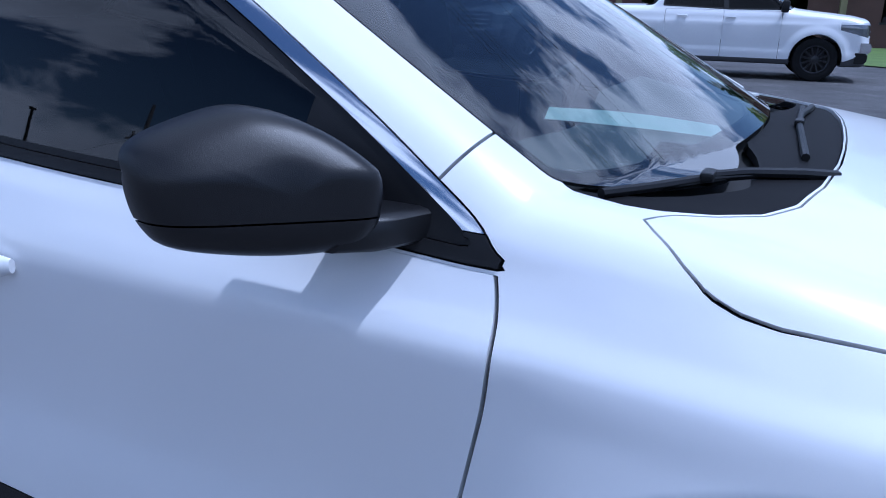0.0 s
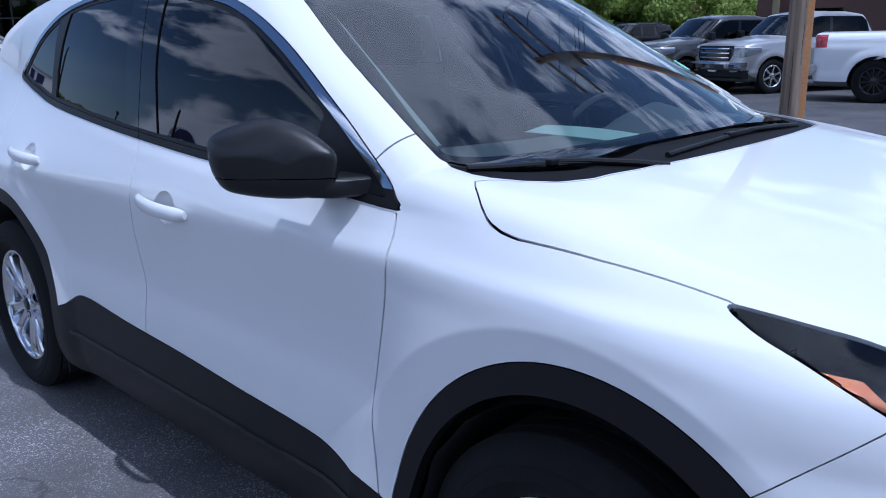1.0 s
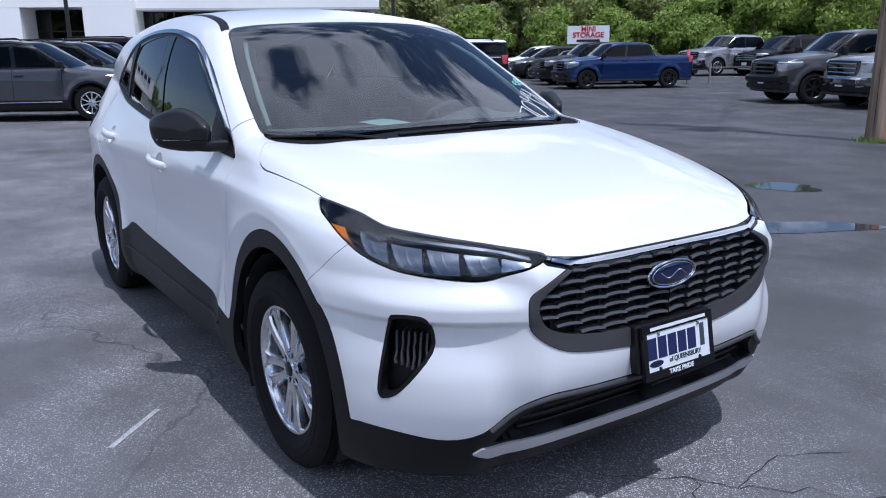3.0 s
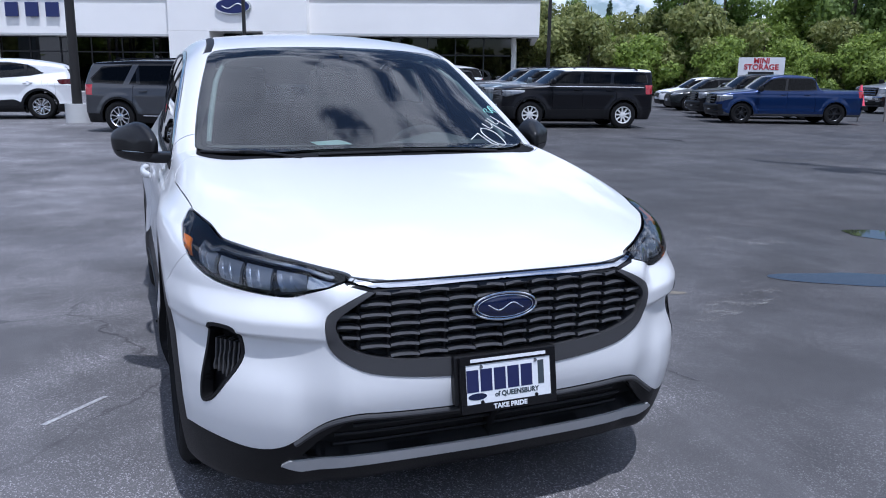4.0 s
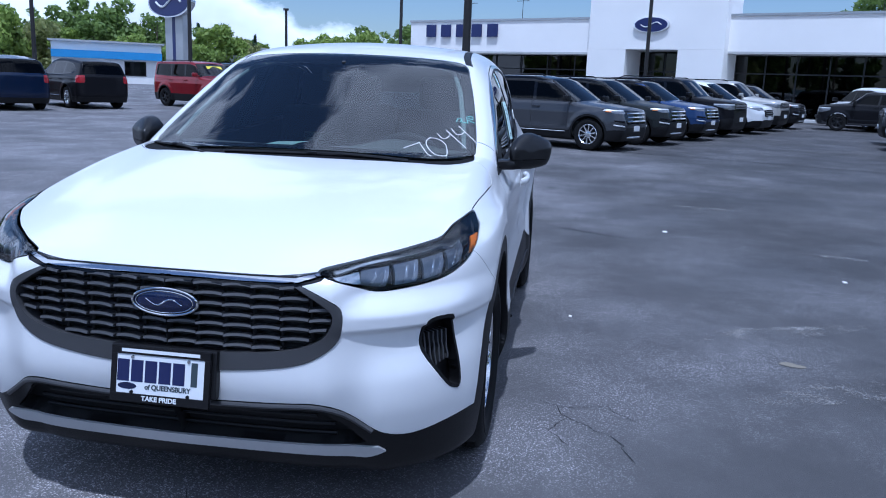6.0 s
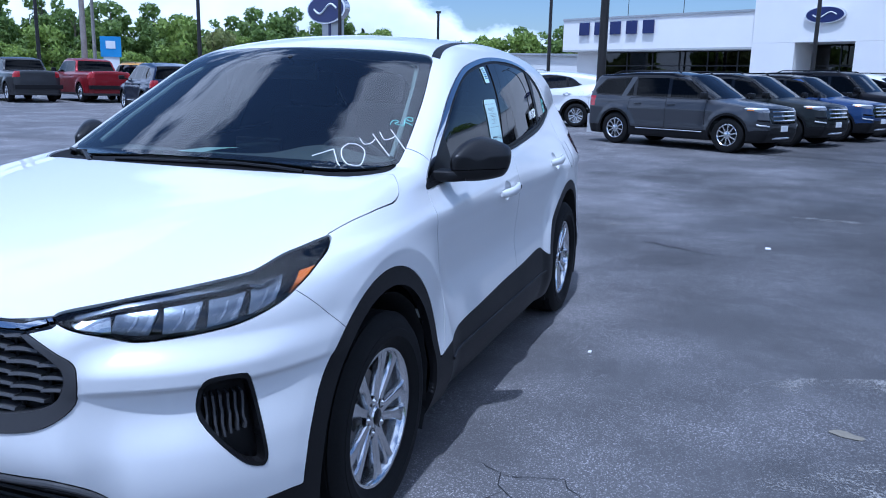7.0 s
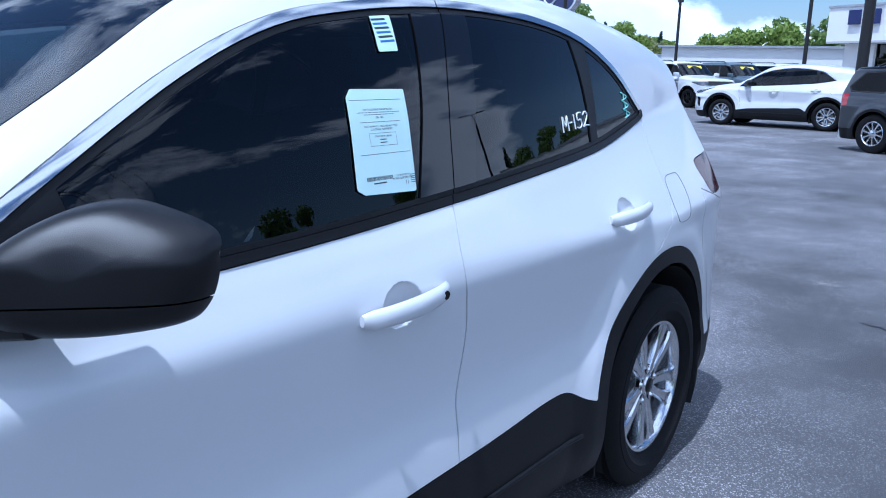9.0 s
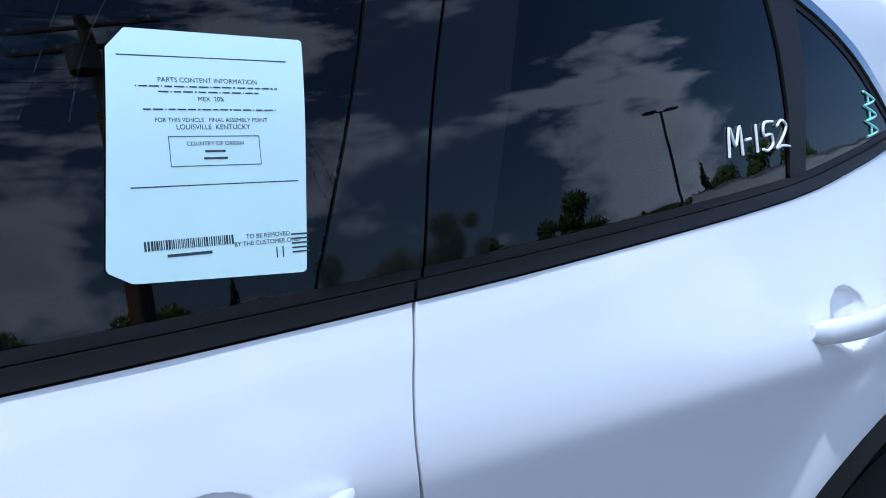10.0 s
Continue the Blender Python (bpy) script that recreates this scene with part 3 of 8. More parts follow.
WINDOWS = smooth_loop([(0.905, 1.046), (0.893, 1.068), (0.862, 1.101), (0.795, 1.148), (0.70, 1.211), (0.60, 1.272), (0.50, 1.331), (0.39, 1.391), (0.26, 1.450), (0.115, 1.496), (-0.04, 1.523), (-0.2, 1.543), (-0.385, 1.556), (-0.625, 1.556), (-0.85, 1.540), (-1.06, 1.500), (-1.25, 1.420), (-1.39, 1.325), (-1.462, 1.262), (-1.36, 1.232), (-1.2, 1.200), (-0.976, 1.166), (-0.47, 1.124), (-0.235, 1.107), (0.12, 1.084), (0.4, 1.071), (0.7, 1.056)], 3)
front_gap_x = spline((0.42, 0.51, 0.61, 0.75, 0.83, 0.89, 0.95, 1.0, 1.045), (0.903, 0.886, 0.870, 0.882, 0.897, 0.908, 0.914, 0.911, 0.899))
mid_gap_x = spline((0.40, 0.52, 0.665, 0.81, 0.98, 1.10, 1.3, 1.56), (-0.205, -0.212, -0.220, -0.238, -0.214, -0.236, -0.270, -0.370))
rear_gap_x = spline((0.70, 0.80, 0.86, 0.93, 1.02, 1.12, 1.26), (-1.10, -1.17, -1.25, -1.345, -1.395, -1.415, -1.455))
strip_y = spline((-2.2, -1.4, -0.7, -0.3, 0.0, 0.14, 0.21, 0.4), (0.47, 0.52, 0.545, 0.553, 0.575, 0.595, 0.612, 0.66))

S = SKIN
for hole in (OPEN_F, OPEN_R):
    S = split(S, arch(hole))[1]
# front glass, bonnet and the black panel between them
screen, S = split(S, lambda v: np.where(v[:, 0] > 0.12, outline(SCREEN)(v[:, 1], v[:, 2]), 9.0) + 9.0 * ((v[:, 0] > 0.95) & (v[:, 2] < 1.09)), 0.0015)
front_only = lambda v, poly: np.where(v[:, 0] > 2.02, outline(poly)(v[:, 1], v[:, 2]), 9.0)
lamp, S = split(S, lambda v: np.where((v[:, 0] > 1.4) & (v[:, 1] > 0.3), outline(LAMP)(diag(v), v[:, 2]), 9.0), 0.0022)
bar, S = split(S, lambda v: front_only(v, BAR), 0.001)
seal, S = split(S, lambda v: front_only(v, SEAL), 0.0)
bonnet, S = split(S, lambda v: np.where(v[:, 2] > 0.80, np.maximum(outline(HOOD)(v[:, 0], v[:, 1]), np.where(v[:, 0] > 1.58, np.maximum(lamp_top(np.clip(diag(v), 0.538, 1.40)), 0.8665) - 0.004 - v[:, 2], -9.0)), 9.0), 0.0017)
cowl, S = split(S, lambda v: np.where(v[:, 2] > 1.05, outline(COWL)(v[:, 0], v[:, 1]), 9.0), 0.001)
# side windows
glasshouse, S = split(S, lambda v: np.where(v[:, 1] > 0.42, outline(WINDOWS)(v[:, 0], v[:, 2]), 9.0), 0.0012)
# lamps, vents, grille
vent, S = split(S, lambda v: np.where((v[:, 0] > 1.7) & (v[:, 1] > 0.4), outline(VENT)(diag(v), v[:, 2]), 9.0), 0.001)
grille, S = split(S, lambda v: front_only(v, GRILLE), 0.001)
trim, S = split(S, lower_trim, 0.0014)
intake, trim = split(trim, lambda v: front_only(v, INTAKE), 0.0)
skid, trim = split(trim, lambda v: front_only(v, SKID), 0.001)
# roof with its black strips
ditch, S = split(S, lambda v: np.where((v[:, 2] > 1.40) & (v[:, 0] < 0.235), np.abs(v[:, 1] - strip_y(v[:, 0])) - 0.019 + 0.010 * step(0.0, -0.9, v[:, 0]), 9.0), 0.0012)
roof, S = split(S, lambda v: np.where((v[:, 2] > 1.38) & (v[:, 0] < 0.42), v[:, 1] - strip_y(v[:, 0]), 9.0), 0.0)
# rear: lamps, back window, hatch
TAIL_LAMP = smooth_loop([(-1.80, 1.085), (-1.95, 1.100), (-2.12, 1.110), (-2.3, 1.105), (-2.3, 0.985), (-2.08, 0.965), (-1.88, 0.965), (-1.825, 1.02)], 3)
tail_lamp, S = split(S, lambda v: np.where(v[:, 1] > 0.36, outline(TAIL_LAMP)(v[:, 0], v[:, 2]), 9.0), 0.002)
back_glass, S = split(S, lambda v: np.where(v[:, 0] < -1.9, outline([(-0.1, 1.17), (0.58, 1.19), (0.50, 1.46), (-0.1, 1.475)])(v[:, 1], v[:, 2]), 9.0), 0.002)
hatch, S = split(S, lambda v: np.where(v[:, 0] < -1.92, outline([(-0.1, 0.60), (0.52, 0.62), (0.66, 0.95), (0.64, 1.2), (0.56, 1.50), (-0.1, 1.52)])(v[:, 1], v[:, 2]), 9.0), 0.0025)
rear_bumper, S = split(S, lambda v: np.maximum(v[:, 2] - 0.93 - 0.25 * (v[:, 0] + 2.0), v[:, 0] + 1.74), 0.0022)
# wings, doors, bumper
bumper, S = split(S, lambda v: np.maximum(np.where(v[:, 0] > 1.3, 1.695 + (v[:, 2] - 0.758) * 1.12 - v[:, 0], 9.0), v[:, 2] - 0.95), 0.0018)
wing, S = split(S, lambda v: np.where(v[:, 2] > 1.044, 0.812 + 0.73 * (v[:, 2] - 1.142) - v[:, 0], front_gap_x(v[:, 2]) - v[:, 0]), 0.0030)
doors, S = split(S, lambda v: np.where(v[:, 1] > 0.5, np.maximum(np.maximum(v[:, 0] - front_gap_x(v[:, 2]), rear_gap_x(v[:, 2]) - v[:, 0]), outline([(1.2, 0.30), (1.2, 1.050), (0.905, 1.047), (0.4, 1.073), (-0.235, 1.109), (-0.976, 1.168), (-1.2, 1.202), (-1.47, 1.262), (-1.6, 1.0), (-1.6, 0.30)])(v[:, 0], v[:, 2])), 9.0), 0.0020)
front_skin, rear_skin = split(doors, lambda v: mid_gap_x(v[:, 2]) - v[:, 0], 0.0022)

# the dark shell behind the joints
shell = pushed(SKIN, -0.030, body)
for hole in (OPEN_F, OPEN_R):
    shell = split(shell, arch(hole))[1]
for fun in (lambda v: np.where(v[:, 0] > 0.1, outline(SCREEN)(v[:, 1], v[:, 2]), 9.0) - 0.004, lambda v: np.where(v[:, 1] > 0.42, outline(WINDOWS)(v[:, 0], v[:, 2]), 9.0) + 0.016,
            lambda v: front_only(v, GRILLE) - 0.02, lambda v: front_only(v, INTAKE) - 0.02,
            lambda v: np.where((v[:, 0] > 1.4) & (v[:, 1] > 0.28), outline(LAMP)(diag(v), v[:, 2]), 9.0) - 0.012,
            lambda v: np.where((v[:, 0] > 1.7) & (v[:, 1] > 0.4), outline(VENT)(diag(v), v[:, 2]), 9.0) - 0.012,
            lambda v: np.where(v[:, 0] < -1.8, outline([(-0.1, 1.19), (0.55, 1.21), (0.48, 1.45), (-0.1, 1.46)])(v[:, 1], v[:, 2]), 9.0)):
    shell = split(shell, fun)[1]
link_mesh("inner_shell", *both(shell), DARK, car, "dark inner body shell")



def denser(m, centre, r=0.14):
    """Quarters the triangles round a place."""
    for _ in range(2):
        v, t = m
        mid = v[t].mean(1)
        near = np.hypot(mid[:, 0] - centre[0], mid[:, 2] - centre[1]) < r
        stay, go = t[~near], t[near]
        e = np.sort(np.concatenate([go[:, [0, 1]], go[:, [1, 2]], go[:, [2, 0]]]), 1)
        u, inv = np.unique(e, axis=0, return_inverse=True)
        inv = inv.ravel() + len(v)
        n = len(go)
        ab, bc, ca = inv[:n], inv[n:2 * n], inv[2 * n:]
        a, b, c = go.T
        t2 = np.concatenate([stay, np.stack([a, ab, ca], 1), np.stack([ab, b, bc], 1), np.stack([ca, bc, c], 1), np.stack([ab, bc, ca], 1)])
        m = (np.concatenate([v, v[u].mean(1)]), t2)
        r -= 0.02
    return m


def finer(m, centre, r):
    """Quarters the triangles round a place and lays the new points on the skin."""
    v, t = denser(m, centre, r)
    k = len(m[0])
    v[k:] = settle(body, v[k:], 3)[0]
    return v, t


skin_panel("hood", both(bonnet), WHITE_PAINT, car)
skin_panel("roof", both(roof), WHITE_PAINT, car)
skin_panel("front_bumper", both(finer(bumper, (2.06, 0.66), 0.34)), WHITE_PAINT, car, near=0.004)
skin_panel("rear_bumper", both(rear_bumper), WHITE_PAINT, car)
skin_panel("hatch", both(hatch), WHITE_PAINT, car)
skin_panel("cowl", pushed(both(cowl), -0.006, body), COWL_BLACK, car, "matte black cowl panel below the windshield")
skin_panel("lower_cladding", both(trim), BLACK_PLASTIC, car, "black textured plastic cladding", lip=0.03)
skin_panel("skid_lip", pushed(both(skid), 0.006, body), SILVER, car, "silver skid lip", lip=0.02)
skin_panel("hood_seal", pushed(both(seal), -0.004, body), GLOSS_BLACK, car, "black seal under the hood edge", lip=0.012)
skin_panel("chrome_bar", pushed(both(bar), 0.004, body), CHROME, car, "chrome bar above the grille", lip=0.012)
skin_panel("windshield", both(screen), WINDSHIELD, car, "clear raked windshield", lip=0.004)
skin_panel("rear_window", both(back_glass), PRIVACY_GLASS, car, lip=0.004)
edge = outline(SCREEN)(screen[0][:, 1], screen[0][:, 2])
low = step(1.36, 1.16, screen[0][:, 2]) * 0.020
frit = keep(pushed(screen, -0.005, body), -(edge + 0.040 - low + 0.02 * step(0.25, 0.05, screen[0][:, 1]) * step(1.48, 1.53, screen[0][:, 2])))
link_mesh("frit_band", *both(frit), GLOSS_BLACK, car, "black painted border of the windshield")
for name, m, mat, label in (("front_fender", finer(wing, (1.36, 0.62), 0.46), WHITE_PAINT, ""), ("side_frame", S, WHITE_PAINT, ""), ("roof_strip", pushed(ditch, -0.004, body), BLACK_PLASTIC, "black roof ditch strip"), ("tail_light", tail_lamp, RED_LENS, "dark red tail light")):
    for q in (m, mirrored(m)):
        skin_panel(name, q, mat, car, label)

# doors with their windows, mouldings and handles
window_edge = lambda v: outline(WINDOWS)(v[:, 0], v[:, 2])
above = lambda v: v[:, 2] - (belt_z(v[:, 0]) + 0.040)
ring, panes = split(glasshouse, lambda v: -window_edge(v) - 0.0195, 0.0006)
chrome, moulding = split(ring, lambda v: -above(v), 0.0008)
inner_ring, panes = split(panes, lambda v: -window_edge(v) - 0.031, 0.0)
B_POST = [(-0.115, 1.08), (-0.20, 1.35), (-0.262, 1.56), (-0.480, 1.58), (-0.40, 1.35), (-0.322, 1.08)]
C_POST = [(-0.985, 1.10), (-0.995, 1.30), (-0.955, 1.56), (-1.060, 1.56), (-1.055, 1.30), (-1.030, 1.10)]
SAIL = [(0.575, 1.03), (0.600, 1.14), (0.630, 1.26), (1.0, 1.26), (1.0, 1.03)]
posts, panes = split(panes, lambda v: outline(B_POST)(v[:, 0], v[:, 2]), 0.0008)
bar_c, panes = split(panes, lambda v: outline(C_POST)(v[:, 0], v[:, 2]), 0.0008)
sail, panes = split(panes, lambda v: outline(SAIL)(v[:, 0], v[:, 2]), 0.0008)
front_pane, rest = split(panes, lambda v: -0.2 - v[:, 0])
rear_pane, quarter_pane = split(rest, lambda v: -1.02 - v[:, 0])
post_f, post_r = split(posts, lambda v: mid_gap_x(v[:, 2]) - 0.01 - v[:, 0], 0.002)
ring_f, ring_r = split(inner_ring, lambda v: mid_gap_x(v[:, 2]) - 0.01 - v[:, 0], 0.002)
mould_f, mould_r = split(moulding, lambda v: mid_gap_x(v[:, 2]) - v[:, 0], 0.0022)
chrome_f, chrome_r = split(chrome, lambda v: mid_gap_x(v[:, 2]) - v[:, 0], 0.0018)

HANDLE_F, HANDLE_R = (-0.008, 0.938), (-1.052, 0.990)


def dished(m, centre):
    """Presses the hollow behind a door handle into a door skin."""
    v = m[0].copy()
    r = np.hypot((v[:, 0] - centre[0] - 0.002) / 0.060, (v[:, 2] - centre[1] + 0.001) / 0.047)
    v[:, 1] -= 0.023 * np.clip(1 - r ** 3, 0, 1) ** 0.7
    return v, m[1]


def handle(parent, centre, y, side, lock):
    bm = bmesh.new()
    n = 15
    pts, rad = [], []
    rings = []
    for i in range(n):
        t = i / (n - 1)
        x = centre[0] + 0.128 - 0.256 * t
        bow = math.sin(math.pi * min(max(t, 0), 1)) ** 0.6
        h = 0.019 + 0.003 * math.sin(math.pi * t)
        d = 0.013
        if t < 0.03 or t > 0.97:
            h, d = 0.012, 0.006
        cz, cy = centre[1] + 0.004 + 0.016 * (t - 0.5), y + 0.006 + 0.030 * bow
        rings.append([bm.verts.new((x, side * (cy + d * math.cos(k * math.pi / 6) * 1.0), cz + h * math.sin(k * math.pi / 6))) for k in range(12)])
    for a, b in zip(rings, rings[1:]):
        for k in range(12):
            bm.faces.new((a[k], a[(k + 1) % 12], b[(k + 1) % 12], b[k]))
    bm.faces.new(rings[0]), bm.faces.new(rings[-1])
    ob = part("door_handle", bm, WHITE_PAINT, parent, "white pull handle", smooth=True)
    if lock:
        bm = bmesh.new()
        p = Vector((centre[0] - 0.088, side * (y + 0.030), centre[1] + 0.009))
        cyl(bm, p, p + Vector((0, side * 0.009, 0)), 0.010, 0.0095, 20)
        part("key_cylinder", bm, GLOSS_BLACK, ob, "dark key cylinder", smooth=True)


for side in (1, -1):
    way = (lambda m: m) if side == 1 else mirrored
    fd = skin_panel("front_door", way(dished(denser(front_skin, HANDLE_F), HANDLE_F)), WHITE_PAINT, car, "white front door", near=0.0015)
    rd = skin_panel("rear_door", way(dished(denser(rear_skin, HANDLE_R), HANDLE_R)), WHITE_PAINT, car, "white rear door", near=0.0015)
    skin_panel("window_pane", way(pushed(front_pane, -0.004, body)), SIDE_GLASS, fd, "tinted front side glass", lip=0.004)
    skin_panel("window_pane", way(pushed(rear_pane, -0.004, body)), PRIVACY_GLASS, rd, "dark privacy glass", lip=0.004)
    skin_panel("quarter_window", way(pushed(quarter_pane, -0.004, body)), PRIVACY_GLASS, car, "dark privacy glass", lip=0.004)
    skin_panel("sail_panel", way(pushed(sail, -0.002, body)), BLACK_PLASTIC, fd)
    skin_panel("divider", way(bar_c), BLACK_PLASTIC, rd)
    skin_panel("pillar_cover", way(post_f), GLOSS_BLACK, fd), skin_panel("pillar_cover", way(post_r), GLOSS_BLACK, rd)
    skin_panel("window_seal", way(pushed(ring_f, -0.002, body)), BLACK_PLASTIC, fd), skin_panel("window_seal", way(pushed(ring_r, -0.002, body)), BLACK_PLASTIC, rd)
    skin_panel("belt_moulding", way(pushed(mould_f, 0.003, body)), BLACK_PLASTIC, fd), skin_panel("belt_moulding", way(pushed(mould_r, 0.003, body)), BLACK_PLASTIC, rd)
    skin_panel("chrome_strip", way(pushed(chrome_f, 0.003, body)), CHROME, fd, "chrome window surround"), skin_panel("chrome_strip", way(pushed(chrome_r, 0.003, body)), CHROME, rd, "chrome window surround")
    handle(fd, HANDLE_F, float(side_y(np.array([0.0]), np.array([0.938]))[0]), side, side == 1)
    handle(rd, HANDLE_R, float(side_y(np.array([-1.05]), np.array([0.99]))[0]), side, False)

    # door mirror
    mirror = empty("side_mirror")
    mirror.parent = car
    tagged(mirror, "textured black door mirror")
    rim2 = smooth_loop([(1.069, 1.160), (1.060, 1.182), (1.040, 1.198), (1.005, 1.214), (0.972, 1.225), (0.948, 1.224), (0.925, 1.213), (0.903, 1.188), (0.889, 1.150), (0.890, 1.105), (0.900, 1.070), (0.925, 1.060), (0.965, 1.058), (1.010, 1.064), (1.045, 1.076), (1.061, 1.100), (1.068, 1.130)], 4)
    mid_y, mid_z = 0.965, 1.135
    nu, nw = len(rim2), 15

    def shell_point(i, w):
        y, z = rim2[i % nu]
        full = math.sin(w * math.pi / 2) ** 0.42
        yy, zz = mid_y + (y - mid_y) * full, mid_z + (z - mid_z) * full
        swell = 0.060 * (1 - w ** 2.4)
        x = 0.738 - 1.11 * (yy - 0.90) + 0.78 * swell - 0.90 * max(zz - 1.158, 0) - 0.25 * max(1.10 - zz, 0)
        yy += 0.30 * swell
        return Vector((x, side * yy, zz))

    def back_point(i, dx, shrink=0.985):
        """The rear rim of the housing, round the mirror glass."""
        y, z = rim2[i % nu]
        yy, zz = mid_y + (y - mid_y) * shrink, mid_z + (z - mid_z) * shrink
        return Vector((0.734 - 1.11 * (y - 0.90) - 0.145 * max((1.069 - y) / 0.18, 0) ** 1.6 + dx, side * yy, zz))

    def ring_mesh(lo, hi):
        """Shell between two heights of the rim's outline, from the tip to the glass."""
        bm = bmesh.new()
        grid = [[bm.verts.new(shell_point(i, j / nw)) for i in range(nu)] for j in range(1, nw + 1)]
        tip = bm.verts.new(shell_point(0, 0))
        for i in range(nu):
            bm.faces.new((tip, grid[0][i], grid[0][(i + 1) % nu]))
            for j in range(nw - 1):
                bm.faces.new((grid[j][i], grid[j + 1][i], grid[j + 1][(i + 1) % nu], grid[j][(i + 1) % nu]))
        grid.append([bm.verts.new(back_point(i, 0.0)) for i in range(nu)])
        for i in range(nu):
            bm.faces.new((grid[-2][i], grid[-1][i], grid[-1][(i + 1) % nu], grid[-2][(i + 1) % nu]))
        inner = [bm.verts.new(back_point(i, 0.012, 0.93)) for i in range(nu)]
        for i in range(nu):
            bm.faces.new((grid[-1][i], inner[i], inner[(i + 1) % nu], grid[-1][(i + 1) % nu]))
        cut = 1.1065
        if lo is None:
            bmesh.ops.bisect_plane(bm, geom=bm.verts[:] + bm.edges[:] + bm.faces[:], plane_co=(0, 0, cut - 0.0012), plane_no=(0, 0, 1), clear_outer=True)
        else:
            bmesh.ops.bisect_plane(bm, geom=bm.verts[:] + bm.edges[:] + bm.faces[:], plane_co=(0, 0, cut + 0.0012), plane_no=(0, 0, 1), clear_inner=True)
        return bm
    part("upper_housing", ring_mesh(1, None), MIRROR_BLACK, mirror, "textured black mirror cap", smooth=True)
    part("lower_housing", ring_mesh(None, 1), MIRROR_BLACK, mirror, smooth=True)
    bm = bmesh.new()
    bm.faces.new([bm.verts.new(back_point(i, 0.012, 0.93)) for i in range(nu)])
    part("mirror_glass", bm, CHROME, mirror, "mirror glass")
    bm = bmesh.new()
    arm = [(0.752, 0.832, 1.083, 0.062, 0.0235), (0.748, 0.850, 1.083, 0.056, 0.0230), (0.742, 0.880, 1.083, 0.050, 0.0228), (0.732, 0.910, 1.083, 0.046, 0.0225), (0.712, 0.945, 1.083, 0.030, 0.0200)]
    rings = []
    squared = lambda q: math.copysign(abs(q) ** 0.42, q)
    for x, y, z, hx, hz in arm:
        rings.append([bm.verts.new((x + hx * squared(math.cos(k * math.pi / 8)), side * y, z + hz * squared(math.sin(k * math.pi / 8)))) for k in range(16)])
    for a, b in zip(rings, rings[1:]):
        for k in range(16):
            bm.faces.new((a[k], a[(k + 1) % 16], b[(k + 1) % 16], b[k]))
    bm.faces.new(rings[0]), bm.faces.new(rings[-1])
    part("mirror_arm", bm, MIRROR_BLACK, mirror, smooth=True)

    # headlight: dark housing, reflector blocks, light bar and amber reflector behind a clear lens
    hl = skin_panel("headlight", way(pushed(lamp, 0.001, body)), LENS, car, "clear headlight lens over dark housing", lip=0.006)
    tub = pushed(lamp, -0.034, body)
    link_mesh("lamp_housing", *way(lipped((tub[0], tub[1]), -0.034)), GLOSS_BLACK, hl)
    fine = denser(lamp, (1.92, 0.90), 0.7)
    L = lambda poly, d: way(pushed(keep(fine, outline(poly)(diag(fine[0]), fine[0][:, 2])), d, body))
    skin_panel("amber_reflector", L([(0.607, 0.944), (0.668, 0.938), (0.712, 0.886), (0.690, 0.896), (0.650, 0.918)], -0.006), AMBER, hl, "amber side reflector", lip=0.008)
    strip = [(q, float(lamp_top(q)) - 0.006 - 0.012 * (q < 0.80)) for q in np.linspace(0.74, 1.22, 13)]
    skin_panel("light_bar", L(strip + [(q, z - 0.0065) for q, z in reversed(strip)], -0.006), ALLOY, hl, "silver daytime light bar", lip=0.010)
    for k in range(4):
        a0, a1 = 0.712 + 0.108 * k, 0.806 + 0.108 * k
        block = [(q, float(lamp_top(q)) - 0.020) for q in np.linspace(a0, a1, 4)] + [(q, float(lamp_low(q)) + 0.010) for q in np.linspace(a1 + 0.012, a0 + 0.03, 4)]
        skin_panel("reflector_block", L(block, -0.020), LAMP_INNER, hl, "smoky reflector block", lip=0.012)
        # two thin, brighter curved streaks over each block
        for q0, w in ((0.008, 0.010), (0.046, 0.004)):
            zt, zl = float(lamp_top(a0 + q0)) - 0.030, float(lamp_low(a0 + q0 + 0.035)) + 0.013
            streak = [(a0 + q0, zt), (a0 + q0 + w, zt), (a0 + q0 + 0.014 + w, (zt + zl) / 2), (a0 + q0 + 0.034 + w, zl), (a0 + q0 + 0.034, zl), (a0 + q0 + 0.010, (zt + zl) / 2)]
            skin_panel("reflector_rib", L(streak, -0.016), LAMP_STREAK, hl, "bright curved streak on a reflector block", lip=0.004)
    skin_panel("reflector_block", L([(1.142, float(lamp_top(1.142)) - 0.022), (1.232, 0.872), (1.215, 0.860), (1.142, 0.836)], -0.014), LAMP_BRIGHT, hl, "bright inner reflector", lip=0.010)

    # side vent in the bumper
    sv = link_mesh("side_vent", *way(lipped(pushed(vent, -0.045, body), -0.046)), BLACK_PLASTIC, car, "black bumper vent with fins")
    rim_in = keep(vent, -0.010 - outline(VENT)(diag(vent[0]), vent[0][:, 2]))
    skin_panel("vent_rim", way(pushed(rim_in, 0.002, body)), BLACK_PLASTIC, sv, lip=0.04)
    vd, vz = diag(vent[0]), vent[0][:, 2]
